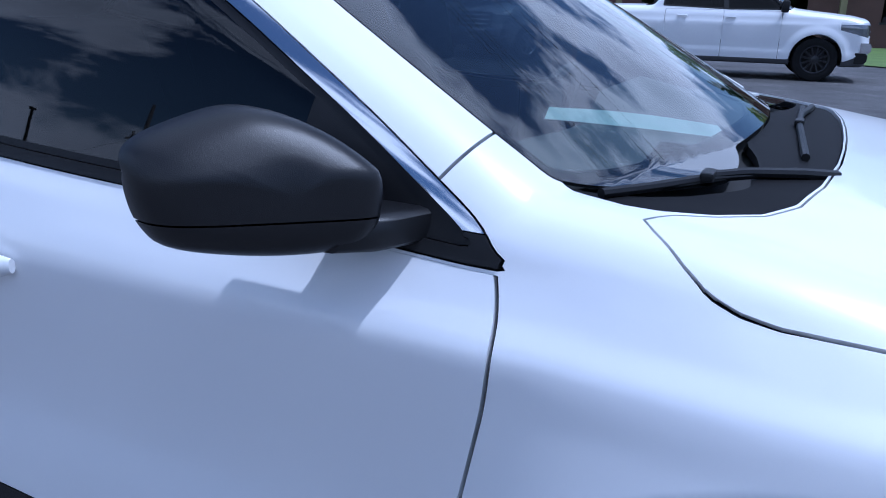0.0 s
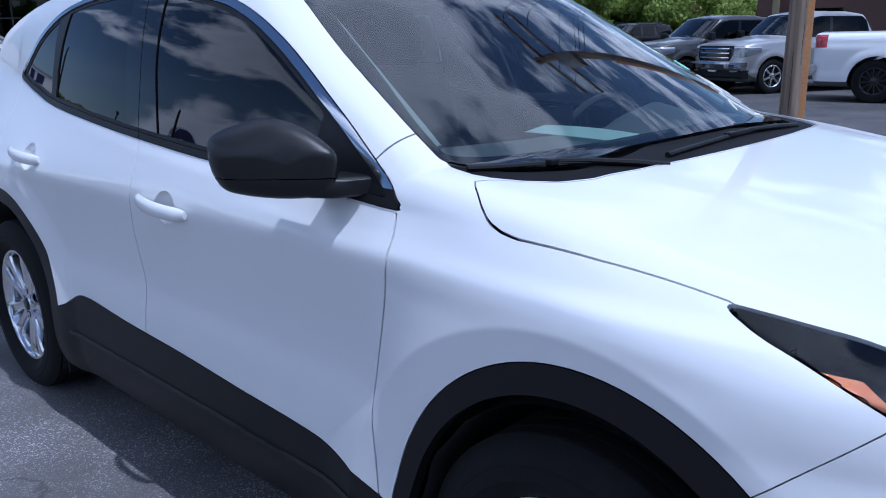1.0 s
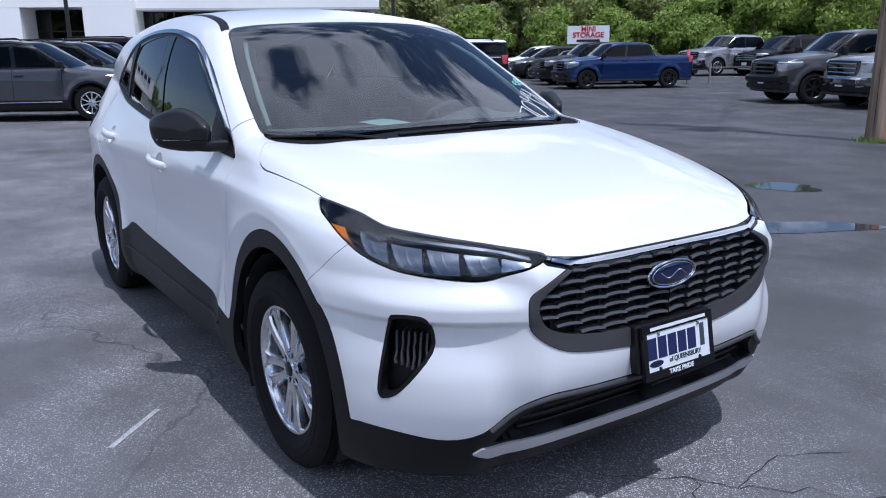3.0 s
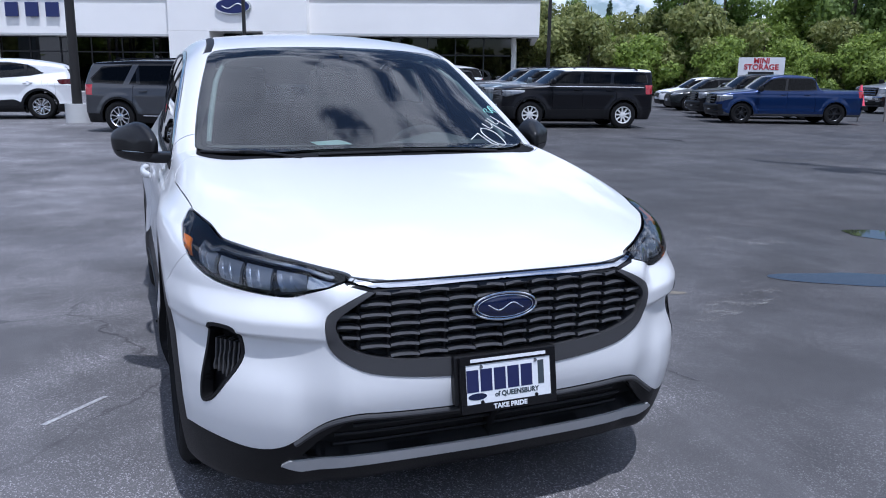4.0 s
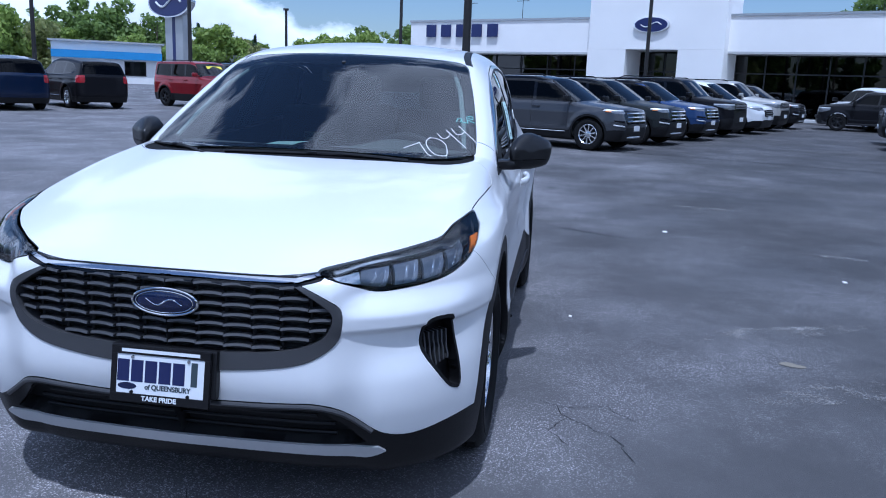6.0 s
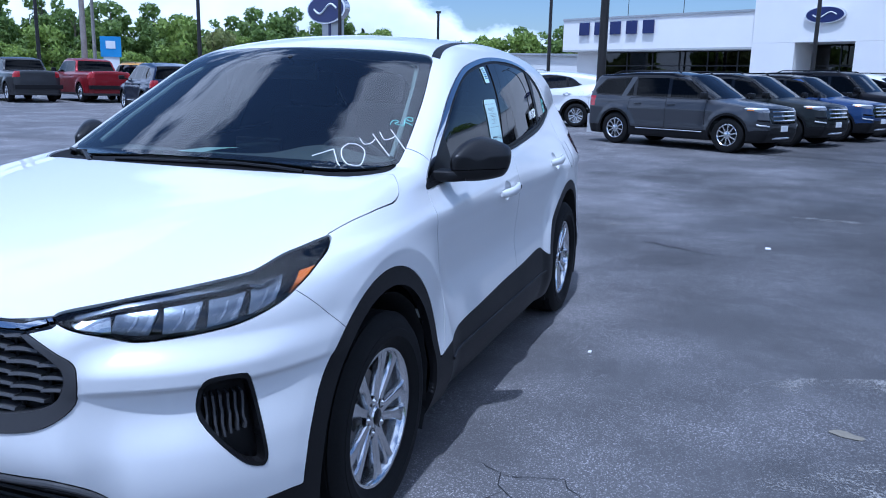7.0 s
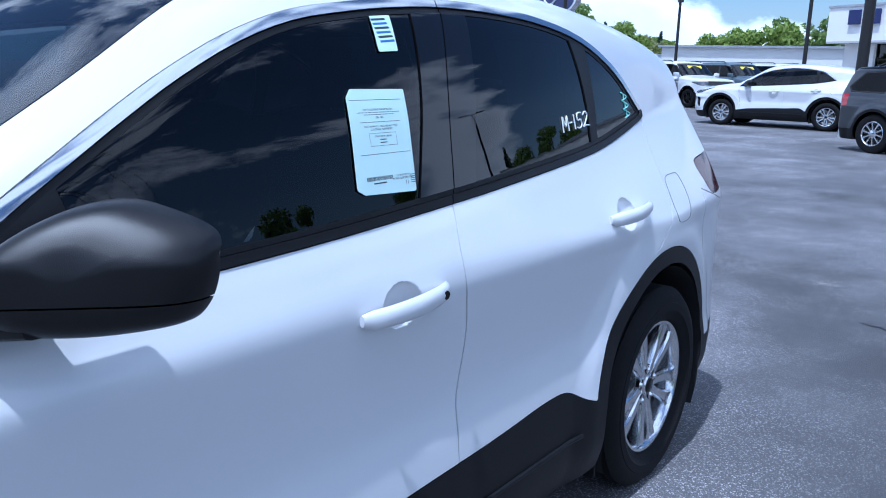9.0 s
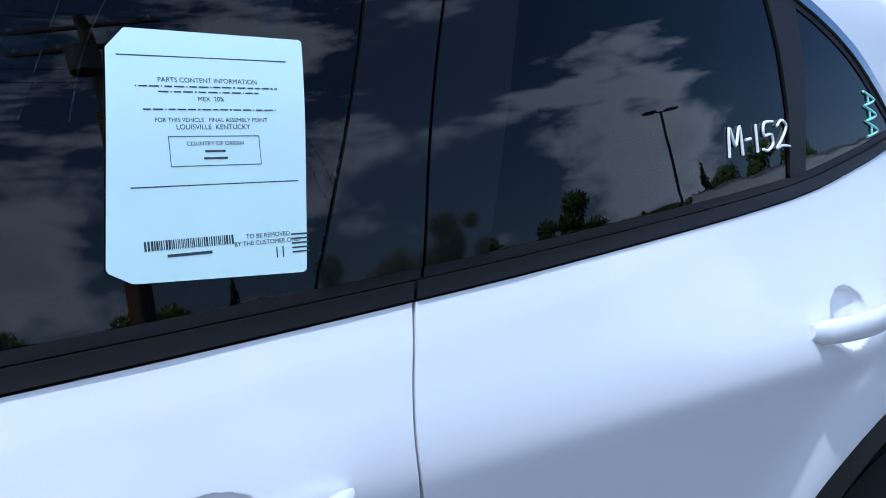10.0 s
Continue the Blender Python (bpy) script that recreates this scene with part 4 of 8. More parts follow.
    for k in range(6):
        bm, rows = bmesh.new(), []
        for z in np.linspace(0.668, 0.575 - 0.004 * k, 9):
            a0 = 0.848 + 0.018 * k - 0.10 * max(0.60 - z, 0) + 0.05 * max(z - 0.60, 0)
            near = np.argsort((vd - a0) ** 2 + (vz - z) ** 2)[:8]
            w = 1 / ((vd[near] - a0) ** 2 + (vz[near] - z) ** 2 + 1e-5)
            q, nq = settle(body, ((vent[0][near] * w[:, None]).sum(0) / w.sum())[None], 3)
            p, nn = Vector(q[0]), Vector(nq[0])
            across = nn.cross(Vector((0, 0, 1))).normalized()
            rows.append([Vector((u.x, side * u.y, u.z)) for u in (p - nn * (0.006 + 0.10 * max(0.62 - z, 0)) - across * 0.003, p - nn * (0.006 + 0.10 * max(0.62 - z, 0)) + across * 0.003, p - nn * 0.040 + across * 0.002, p - nn * 0.040 - across * 0.002)])
        rows = [[bm.verts.new(u) for u in r] for r in rows]
        for r0, r1 in zip(rows, rows[1:]):
            for j in range(4):
                bm.faces.new((r0[j], r0[(j + 1) % 4], r1[(j + 1) % 4], r1[j]))
        bm.faces.new(rows[0]), bm.faces.new(rows[-1])
        # grey rather than black: the sun on the fins' tops is put into the colour
        part("fin", bm, GREY_PLASTIC, sv)

# grille
gr = link_mesh("grille", *both(lipped(pushed(grille, -0.055, body), -0.055)), DARK, car, "black grille with scale-like slats")
rim_g = keep(grille, -outline(GRILLE_IN)(grille[0][:, 1], grille[0][:, 2]))
skin_panel("grille_surround", both(pushed(rim_g, 0.004, body)), GREY_PLASTIC, gr, "dark grey grille surround", lip=0.05)
edge_in = outline(GRILLE_IN)
for row in range(7):
    z0 = 0.640 + 0.0315 * row
    for col in range(-6, 6):
        y0 = (col + 0.5) * 0.0880
        lo_y, hi_y = y0 - 0.0415, y0 + 0.0415
        ok = [y for y in np.linspace(lo_y, hi_y, 13) if edge_in(np.array([y]), np.array([z0 + 0.004]))[0] < -0.004]
        if len(ok) < 4:
            continue
        bm = bmesh.new()
        vs = []
        for y in np.linspace(ok[0], ok[-1], 7):
            q = (y - y0) / 0.0415
            xf = float(nose(np.array([y]), np.array([z0]))[0])
            lift = 0.010 * (0.5 - 0.5 * q * (1 if y0 > 0 else -1))
            drop = 0.004 * q * q
            vs.append([bm.verts.new((xf + dx, y, z0 + dz)) for dx, dz in ((-0.012 + lift, 0.011 - drop), (-0.009 + lift, 0.004 - drop), (-0.036, -0.014 + drop), (-0.046, -0.012 + drop), (-0.040, 0.010 - drop))])
        for a, b in zip(vs, vs[1:]):
            for k in range(5):
                bm.faces.new((a[k], a[(k + 1) % 5], b[(k + 1) % 5], b[k]))
        bm.faces.new(vs[0]), bm.faces.new(vs[-1])
        part("slat", bm, SLAT_GREY, gr)
for col in range(-5, 6):
    y = col * 0.0880
    zs = [z for z in np.linspace(0.60, 0.86, 40) if edge_in(np.array([y]), np.array([z]))[0] < -0.003]
    bm = bmesh.new()
    tube(bm, [(float(nose(np.array([y]), np.array([z]))[0]) - 0.036, y, z) for z in (zs[0], zs[len(zs) // 2], zs[-1])], 0.006, 6)
    part("rib", bm, BLACK_PLASTIC, gr)

# lower intake
lo_in = link_mesh("lower_intake", *both(lipped(pushed(intake, -0.06, body), -0.06)), DARK, car, "dark lower air intake")
for z0 in (0.345, 0.385, 0.42):
    bm = bmesh.new()
    half = 0.50 if z0 < 0.4 else 0.45
    tube(bm, [(float(nose(np.array([y]), np.array([z0]))[0]) - 0.035, y, z0) for y in np.linspace(-half, half, 15)], 0.006, 6)
    part("intake_bar", bm, BLACK_PLASTIC, lo_in)
bm = bmesh.new()
top_lip = [(float(nose(np.array([y]), np.array([float(front_edge_z(abs(y))) - 0.006]))[0]) + 0.003, y, float(front_edge_z(abs(y))) - 0.010) for y in np.linspace(-0.62, 0.62, 45)]
tube(bm, top_lip, 0.008, 8)
part("intake_lip", bm, GREY_PLASTIC, lo_in, "grey lip above the intake", smooth=True)

# oval badge, drawn as a plain blue oval with a bright rim
badge = empty("badge")
badge.parent = car
tagged(badge, "blue oval badge with bright rim")
bm = bmesh.new()
ball(bm, (2.300, 0, 0.768), (0.014, 0.102, 0.0395), 40, 16)
part("oval", bm, BADGE_BLUE, badge, smooth=True)
for ry, rz, r, x in ((0.104, 0.0415, 0.0045, 2.304), (0.091, 0.0335, 0.0018, 2.3085)):
    bm = bmesh.new()
    n = 48
    rings = [[bm.verts.new((x + r * math.sin(q * math.pi / 4), (ry + r * math.cos(q * math.pi / 4)) * math.cos(2 * math.pi * k / n), 0.768 + (rz + r * math.cos(q * math.pi / 4)) * math.sin(2 * math.pi * k / n))) for q in range(8)] for k in range(n)]
    for k in range(n):
        for q in range(8):
            bm.faces.new((rings[k][q], rings[k][(q + 1) % 8], rings[(k + 1) % n][(q + 1) % 8], rings[(k + 1) % n][q]))
    part("rim", bm, CHROME, badge, smooth=True)
bm = bmesh.new()
tube(bm, [(2.3125 - 0.0035 * (y / 0.06) ** 2, y, 0.768 + 0.010 * math.sin(y * 70)) for y in np.linspace(-0.058, 0.058, 25)], 0.0028, 6)
part("emblem_stroke", bm, CHROME, badge, smooth=True)


# wheels
def wheel_parts(name, parent_m, y_out, brake=True):
    """A wheel with its outer face towards +y of parent_m."""
    w = empty(name, parent_m)
    R = TYRE_R
    bm = bmesh.new()
    prof = [(0.226, -0.185), (0.240, -0.215), (0.285, -0.226), (0.322, -0.216), (0.342, -0.196)]
    for k in range(5):
        y = -0.19 + 0.04 * k
        prof += [(R, y), (R, y + 0.030), (R - 0.007, y + 0.032), (R - 0.007, y + 0.038)]
    prof += [(R, 0.008), (0.342, 0.018), (0.330, 0.030), (0.312, 0.037), (0.300, 0.0375), (0.298, 0.040), (0.272, 0.040), (0.270, 0.0375), (0.250, 0.030), (0.238, 0.020), (0.230, 0.008), (0.226, -0.01)]
    revolve(bm, prof, (0, 0, 0), 72)
    part("tyre", bm, RUBBER, w, "black all-season tyre", smooth=True)
    bm = bmesh.new()
    revolve(bm, [(0.225, -0.19), (0.213, -0.17), (0.203, -0.10), (0.206, -0.03), (0.215, 0.000), (0.228, 0.006), (0.2335, 0.010), (0.231, 0.016), (0.222, 0.015), (0.214, 0.006), (0.208, -0.02), (0.206, -0.10)], (0, 0, 0), 72)
    rim = part("rim", bm, ALLOY, w, "bright ten-spoke alloy rim", smooth=True)
    for i in range(5):
        for s in (-1, 1):
            a = math.radians(90 + 72 * i + s * 12.5)
            a0 = math.radians(90 + 72 * i + s * 15)
            d0, d1 = Vector((math.cos(a0), 0, math.sin(a0))), Vector((math.cos(a), 0, math.sin(a)))
            t0, t1 = Vector((-math.sin(a0), 0, math.cos(a0))), Vector((-math.sin(a), 0, math.cos(a)))
            bm = bmesh.new()
            rows = []
            for r, wd, y, dp in ((0.040, 0.020, -0.004, 0.030), (0.085, 0.0165, -0.001, 0.030), (0.138, 0.0175, 0.004, 0.028), (0.185, 0.023, 0.008, 0.026), (0.217, 0.034, 0.008, 0.020)):
                f = (r - 0.04) / 0.177
                d, t = d0.lerp(d1, f).normalized(), t0.lerp(t1, f).normalized()
                p = d * r
                rows.append([bm.verts.new(p + t * q + Vector((0, yy, 0))) for q, yy in ((-wd, y - dp), (-wd, y - 0.007), (-wd * 0.72, y), (0, y - 0.004), (wd * 0.72, y), (wd, y - 0.007), (wd, y - dp))])
            for p, q in zip(rows, rows[1:]):
                for k in range(6):
                    bm.faces.new((p[k], p[k + 1], q[k + 1], q[k]))
            bm.faces.new(rows[0]), bm.faces.new(rows[-1])
            part("spoke", bm, ALLOY, rim, smooth=True)
    bm = bmesh.new()
    revolve(bm, [(0.001, 0.002), (0.030, 0.002), (0.034, -0.004), (0.060, -0.010), (0.076, -0.016), (0.078, -0.05)], (0, 0, 0), 40)
    part("hub", bm, ALLOY, rim, smooth=True)
    bm = bmesh.new()
    revolve(bm, [(0.001, 0.008), (0.022, 0.0075), (0.027, 0.004), (0.028, -0.002)], (0, 0, 0), 36)
    part("centre_cap", bm, GLOSS_BLACK, rim, "black centre cap", smooth=True)
    for i in range(5):
        a = math.radians(90 + 36 + 72 * i)
        p = Vector((0.057 * math.cos(a), 0, 0.057 * math.sin(a)))
        bm = bmesh.new()
        revolve(bm, [(0.0125, -0.012), (0.0165, -0.004), (0.0185, -0.004), (0.019, -0.02)], p, 16)
        part("nut_recess", bm, GLOSS_BLACK, rim, "dark recess round a lug nut", smooth=True)
        bm = bmesh.new()
        cyl(bm, p + Vector((0, -0.03, 0)), p + Vector((0, -0.006, 0)), 0.012, 0.0115, 6)
        cyl(bm, p + Vector((0, -0.006, 0)), p + Vector((0, 0.003, 0)), 0.0115, 0.006, 6)
        part("lug_nut", bm, CHROME, rim, smooth=False)
    bm = bmesh.new()
    revolve(bm, [(0.06, -0.075), (0.155, -0.075), (0.156, -0.083), (0.156, -0.097), (0.06, -0.10)], (0, 0, 0), 48)
    part("brake_disc", bm, STEEL, w, "worn steel brake disc", smooth=True)
    bm = bmesh.new()
    box(bm, (0.120, -0.09, 0.05), (0.07, 0.09, 0.15), bevel=0.015)
    part("caliper", bm, STEEL, w, smooth=True)
    return w


WHEEL_Y = 0.872
for x in (HUB_X, -HUB_X):
    for side in (1, -1):
        w = wheel_parts("wheel", pose(x, side * WHEEL_Y, HUB_Z, 0, 7 + 31 * x * side, 0 if side == 1 else 180), 0)
        w.parent = car
        bm = bmesh.new()
        n = 40
        inner_r = 0.405
        prev = None
        for k in range(n + 1):
            a = math.radians(-25 + 230 * k / n)
            row = [bm.verts.new((x + 0.03 * (1 if x > 0 else 0) + (inner_r + 0.006 * math.sin(k * 1.7)) * math.cos(a), side * y, HUB_Z + (inner_r + 0.02) * math.sin(a))) for y in (0.50, 0.70, 0.90)]
            if prev:
                for q in range(2):
                    bm.faces.new((prev[q], prev[q + 1], row[q + 1], row[q]))
            prev = row
        part("wheel_liner", bm, DARK, car, "dark felt wheel liner", smooth=True)
        if x < 0:
            bm = bmesh.new()
            box(bm, (x + 0.40, side * 0.80, 0.27), (0.012, 0.17, 0.22), bevel=0.004)
            part("mud_flap", bm, BLACK_PLASTIC, car)

# wipers
for tip, mid, root in (((0.985, -0.735, 1.130), (1.088, -0.575, 1.130), (1.225, -0.38, 1.120)), ((1.198, -0.30, 1.120), (1.170, 0.08, 1.125), (1.160, 0.50, 1.120))):
    wp = empty("wiper")
    wp.parent = car
    tagged(wp, "black windshield wiper")

    def on_glass(p, up):
        return Vector((p[0], p[1], max(float(cabin_top(np.array([p[0]]), np.array([p[1]]))[0]), float(hood_top(np.array([p[0]]), np.array([p[1]]))[0]) - 0.01) + up))
    a, b, c = Vector(tip), Vector(mid), Vector(root)
    bm = bmesh.new()
    tube(bm, [on_glass(a.lerp(b, t) if t <= 1 else b.lerp(c, t - 1), 0.010) for t in np.linspace(0, 1.75, 14)], 0.0068, 8)
    part("blade", bm, BLACK_PLASTIC, wp, smooth=True)
    bm = bmesh.new()
    tube(bm, [on_glass(b, 0.014), on_glass(b.lerp(c, 0.3), 0.014), on_glass(b.lerp(c, 0.7), 0.010) + Vector((0.015, 0, 0)), on_glass(c, 0.004) + Vector((0.02, 0, 0))], [0.006, 0.007, 0.008, 0.009], 8)
    part("arm", bm, BLACK_PLASTIC, wp, smooth=True)
    bm = bmesh.new()
    box(bm, on_glass(b, 0.014), (0.018, 0.045, 0.013), bevel=0.004)
    part("clip", bm, BLACK_PLASTIC, wp)

# fuel door on the driver's side: a rounded flap outlined by its joint
flap = smooth_loop([(-1.425, 1.058), (-1.50, 1.068), (-1.552, 1.060), (-1.566, 0.995), (-1.548, 0.938), (-1.512, 0.917), (-1.430, 0.917), (-1.408, 0.940), (-1.408, 1.000)], 4)
bm = bmesh.new()
line = [(x, float(side_y(np.array([x]), np.array([z]))[0]) + 0.0006, z) for x, z in flap]
tube(bm, line + line[:1], 0.0008, 5)
part("fuel_door", bm, GREY_PLASTIC, car, "joint line of the fuel flap")

# rib along the sill cladding
for side in (1, -1):
    bm = bmesh.new()
    tube(bm, [(x, side * (float(side_y(np.array([x]), np.array([0.375]))[0]) + 0.001), 0.375 + 0.02 * (0.8 - x) * 0.2) for x in np.linspace(0.80, -0.78, 24)], 0.007, 8)
    part("sill_rib", bm, BLACK_PLASTIC, car, smooth=True)

# cabin
cab = empty("cabin")
cab.parent = car
tagged(cab, "dark cabin with grey seats")
bm = bmesh.new()
box(bm, (-0.4, 0, 0.34), (3.0, 1.4, 0.06))
part("cabin_floor", bm, TRIM, cab)
bm = bmesh.new()
rows = []
for y in np.linspace(-0.70, 0.70, 21):
    xb = 1.16 - 0.26 * y * y
    hump = 0.05 * math.exp(-((y - 0.36) / 0.17) ** 2)
    rows.append([bm.verts.new(p) for p in ((xb - 0.03, y, 1.094), (xb - 0.13, y, 1.120 + 0.2 * hump), (xb - 0.34, y, 1.128 + hump), (xb - 0.44, y, 1.085 + hump), (xb - 0.50, y, 0.98), (xb - 0.48, y, 0.70), (xb, y, 0.70))])
for a, b in zip(rows, rows[1:]):
    for k in range(6):
        bm.faces.new((a[k], a[k + 1], b[k + 1], b[k]))
part("dashboard", bm, DASH, cab, "dark soft dashboard", smooth=True)
bm = bmesh.new()
for k in range(9):
    box(bm, (1.015 - 0.002 * k, -0.60 + 0.035 * k, 1.125), (0.05, 0.012, 0.004))
part("defroster_vent", bm, DARK, cab)
bm = bmesh.new()
box(bm, (0.66, -0.02, 1.12), (0.025, 0.22, 0.13), pose(0, 0, 0, 0, 0, 0), bevel=0.008)
part("centre_screen", bm, GLOSS_BLACK, cab)
for y in (-0.37, 0.37):
    for x, back in ((0.0, -0.36), (-0.95, -1.30)):
        bm = bmesh.new()
        box(bm, (x + 0.02, y, 0.62), (0.52, 0.52, 0.20), bevel=0.06, seg=3)
        part("seat_cushion", bm, CLOTH, cab, smooth=True)
        bm = bmesh.new()
        box(bm, (0, 0, 0.30), (0.16, 0.50, 0.64), pose(back + 0.12, y, 0.68, 0, -18, 0), bevel=0.06, seg=3)
        part("seat_back", bm, CLOTH, cab, smooth=True)
        bm = bmesh.new()
        box(bm, (0, 0, 0.72), (0.10, 0.27, 0.19), pose(back + 0.12, y, 0.68, 0, -14, 0), bevel=0.045, seg=3)
        part("headrest", bm, CLOTH, cab, smooth=True)
        bm = bmesh.new()
        for q in (-0.06, 0.06):
            cyl(bm, pose(back + 0.12, y, 0.68, 0, -14, 0) @ Vector((0, q, 0.58)), pose(back + 0.12, y, 0.68, 0, -14, 0) @ Vector((0, q, 0.68)), 0.007)
        part("headrest_post", bm, CHROME, cab)
wheel_m = pose(0.52, 0.37, 1.02, 0, -64, 0)
bm = bmesh.new()
ringp = [wheel_m @ Vector((0.185 * math.cos(a), 0.185 * math.sin(a), 0)) for a in np.linspace(0, 2 * math.pi, 41)]
tube(bm, ringp, 0.014, 8)
for a in (0.0, 2.2, 4.1):
    tube(bm, [wheel_m @ Vector((0.03 * math.cos(a + 1.57), 0.03 * math.sin(a + 1.57), -0.02)), wheel_m @ Vector((0.18 * math.cos(a + 1.57), 0.18 * math.sin(a + 1.57), 0))], 0.016, 6)
ball(bm, wheel_m @ Vector((0, 0, -0.02)), (0.06, 0.08, 0.06))
part("steering_wheel", bm, TRIM, cab, smooth=True)
lining = pushed(keep(roof, roof[0][:, 2] * 0 - 1), -0.05, body)
link_mesh("headliner", *both(lining), HEADLINER, cab)
bm = bmesh.new()
box(bm, (0.40, 0, 1.462), (0.03, 0.24, 0.065), pose(0, 0, 0), bevel=0.012)
cyl(bm, (0.41, 0, 1.49), (0.43, 0, 1.53), 0.010)
part("rear_view_mirror", bm, TRIM, cab, smooth=True)
bm = bmesh.new()
box(bm, (0, 0, 0), (0.16, 0.18, 0.03), pose(0.36, 0, 1.508, 0, 26, 0), bevel=0.01)
part("sensor_cover", bm, TRIM, cab, smooth=True)
for side in (1, -1):
    bm = bmesh.new()
    tube(bm, [(0.86, side * 0.690, 1.150), (0.70, side * 0.662, 1.250), (0.45, side * 0.606, 1.400), (0.27, side * 0.545, 1.490), (0.18, side * 0.45, 1.520)], [0.010, 0.012, 0.012, 0.010, 0.007], 8)
    part("pillar_trim", bm, PALE_TRIM, cab, "pale inner pillar trim", smooth=True)


# ---- things on the white car: dealer plate, window papers, marker writing ----
def at_skin(p, d):
    """The place on the car's skin nearest to p, d metres proud of it, and its normal."""
    side = 1 if p[1] >= 0 else -1
    v, n = settle(body, np.array([[p[0], abs(p[1]), p[2]]]), 6)
    q = v[0] + d * n[0]
    return Vector((q[0], side * q[1], q[2])), Vector((n[0][0], side * n[0][1], n[0][2]))


plate_m = Matrix.Translation((2.345, 0, 0.546)) @ pose(0, 0, 0, 0, -10, 0) @ pose(0, 0, 0, 90, 0, 90)
plate = tagged(empty("dealer_plate"), "black-framed dealer plate with blue and black lettering", "plate")
PLATE_WHITE = material("plate_white", (0.72, 0.74, 0.76), rough=0.35, vary=0.05, grain=30)
PLATE_BLUE = material("plate_blue", (0.012, 0.016, 0.075), rough=0.4, vary=0.05)


def flat(name, x0, y0, x1, y1, z0, z1, mat, parent, m, bevel=0.0):
    bm = bmesh.new()
    box(bm, ((x0 + x1) / 2, (y0 + y1) / 2, (z0 + z1) / 2), (x1 - x0, y1 - y0, z1 - z0), m, bevel)
    return part(name, bm, mat, parent)


flat("backing", -0.158, -0.084, 0.158, 0.084, -0.012, 0.0, BLACK_PLASTIC, plate, plate_m, 0.004)
flat("bracket", -0.17, -0.06, 0.17, 0.088, -0.045, -0.012, BLACK_PLASTIC, plate, plate_m, 0.006)
flat("insert", -0.140, -0.058, 0.140, 0.060, 0.0, 0.002, PLATE_WHITE, plate, plate_m)
for n, (x0, y0, x1, y1) in {"frame_top": (-0.158, 0.060, 0.158, 0.084), "frame_bottom": (-0.158, -0.084, 0.158, -0.058), "frame_side": (-0.158, -0.058, -0.140, 0.060)}.items():
    flat(n, x0, y0, x1, y1, 0.0, 0.005, GLOSS_BLACK, plate, plate_m, 0.001)
flat("frame_side", 0.140, -0.058, 0.158, 0.060, 0.0, 0.005, GLOSS_BLACK, plate, plate_m, 0.001)
for k in range(5):
    flat("name_bar", -0.138 + 0.0445 * k, -0.022, -0.100 + 0.0445 * k, 0.044, 0.002, 0.003, PLATE_BLUE, plate, plate_m)
flat("name_bar", 0.098, -0.022, 0.118, 0.050, 0.002, 0.0032, INK, plate, plate_m)
words("lettering", "of QUEENSBURY", 0.021, INK, plate_m @ Matrix.Translation((0.025, -0.036, 0.0028)), plate, bold=0.0006, squeeze=0.95)
words("lettering", "TAKE PRIDE", 0.020, PLATE_WHITE, plate_m @ Matrix.Translation((0.0, -0.071, 0.0058)), plate, bold=0.0007, squeeze=1.05)
flat("web_bar", -0.125, 0.067, 0.125, 0.077, 0.005, 0.0058, PLATE_WHITE, plate, plate_m)
bm = bmesh.new()
prism(bm, [(0.030 * math.cos(a), 0.010 * math.sin(a)) for a in np.linspace(0, 2 * math.pi, 24, endpoint=False)], 0.0012, plate_m @ Matrix.Translation((-0.105, -0.036, 0.002)))
part("logo_oval", bm, BADGE_BLUE, plate)
for x, y in ((-0.09, 0.052), (0.09, 0.052), (-0.09, -0.054), (0.09, -0.054)):
    bm = bmesh.new()
    cyl(bm, plate_m @ Vector((x, y, 0.002)), plate_m @ Vector((x, y, 0.006)), 0.006, 0.005, 12)
    part("screw", bm, CHROME if y > 0 else GLOSS_BLACK, plate)


def on_pane(pane, poly, d):
    return lipped(pushed(keep(pane, outline(poly)(pane[0][:, 0], pane[0][:, 2])), d, body), 0.0012)


def pane_matrix(x, z, y, d, lean=0.0):
    """x to the viewer's right, y up the glass, z outwards, on the driver's side."""
    p, n = at_skin((x, y, z), d)
    right = Vector((-1, 0, 0))
    right = (right - n * right.dot(n)).normalized()
    up = n.cross(right)
    return Matrix(((right.x, up.x, n.x, p.x), (right.y, up.y, n.y, p.y), (right.z, up.z, n.z, p.z), (0, 0, 0, 1))) @ pose(0, 0, 0, 0, 0, lean)


# content label on the driver's window
label = tagged(empty("window_label"), "pale mint printed content label taped on the window", "label")
fine_pane = denser(front_pane, (-0.04, 1.25), 0.2)
link_mesh("sheet", *on_pane(fine_pane, [(0.036, 1.338), (0.020, 1.354), (-0.138, 1.354), (-0.122, 1.150), (-0.118, 1.148), (0.032, 1.153), (0.052, 1.164)], 0.0005), PAPER, label)
lm = pane_matrix(-0.046, 1.252, 0.79, 0.0019, 0.5)
bar_at = lambda x0, y0, x1, y1: flat("print_bar", x0, y0, x1, y1, -0.0002, 0.0004, INK, label, lm)
for y in (0.080, -0.029):
    bar_at(-0.074, y - 0.0004, 0.074, y + 0.0006)
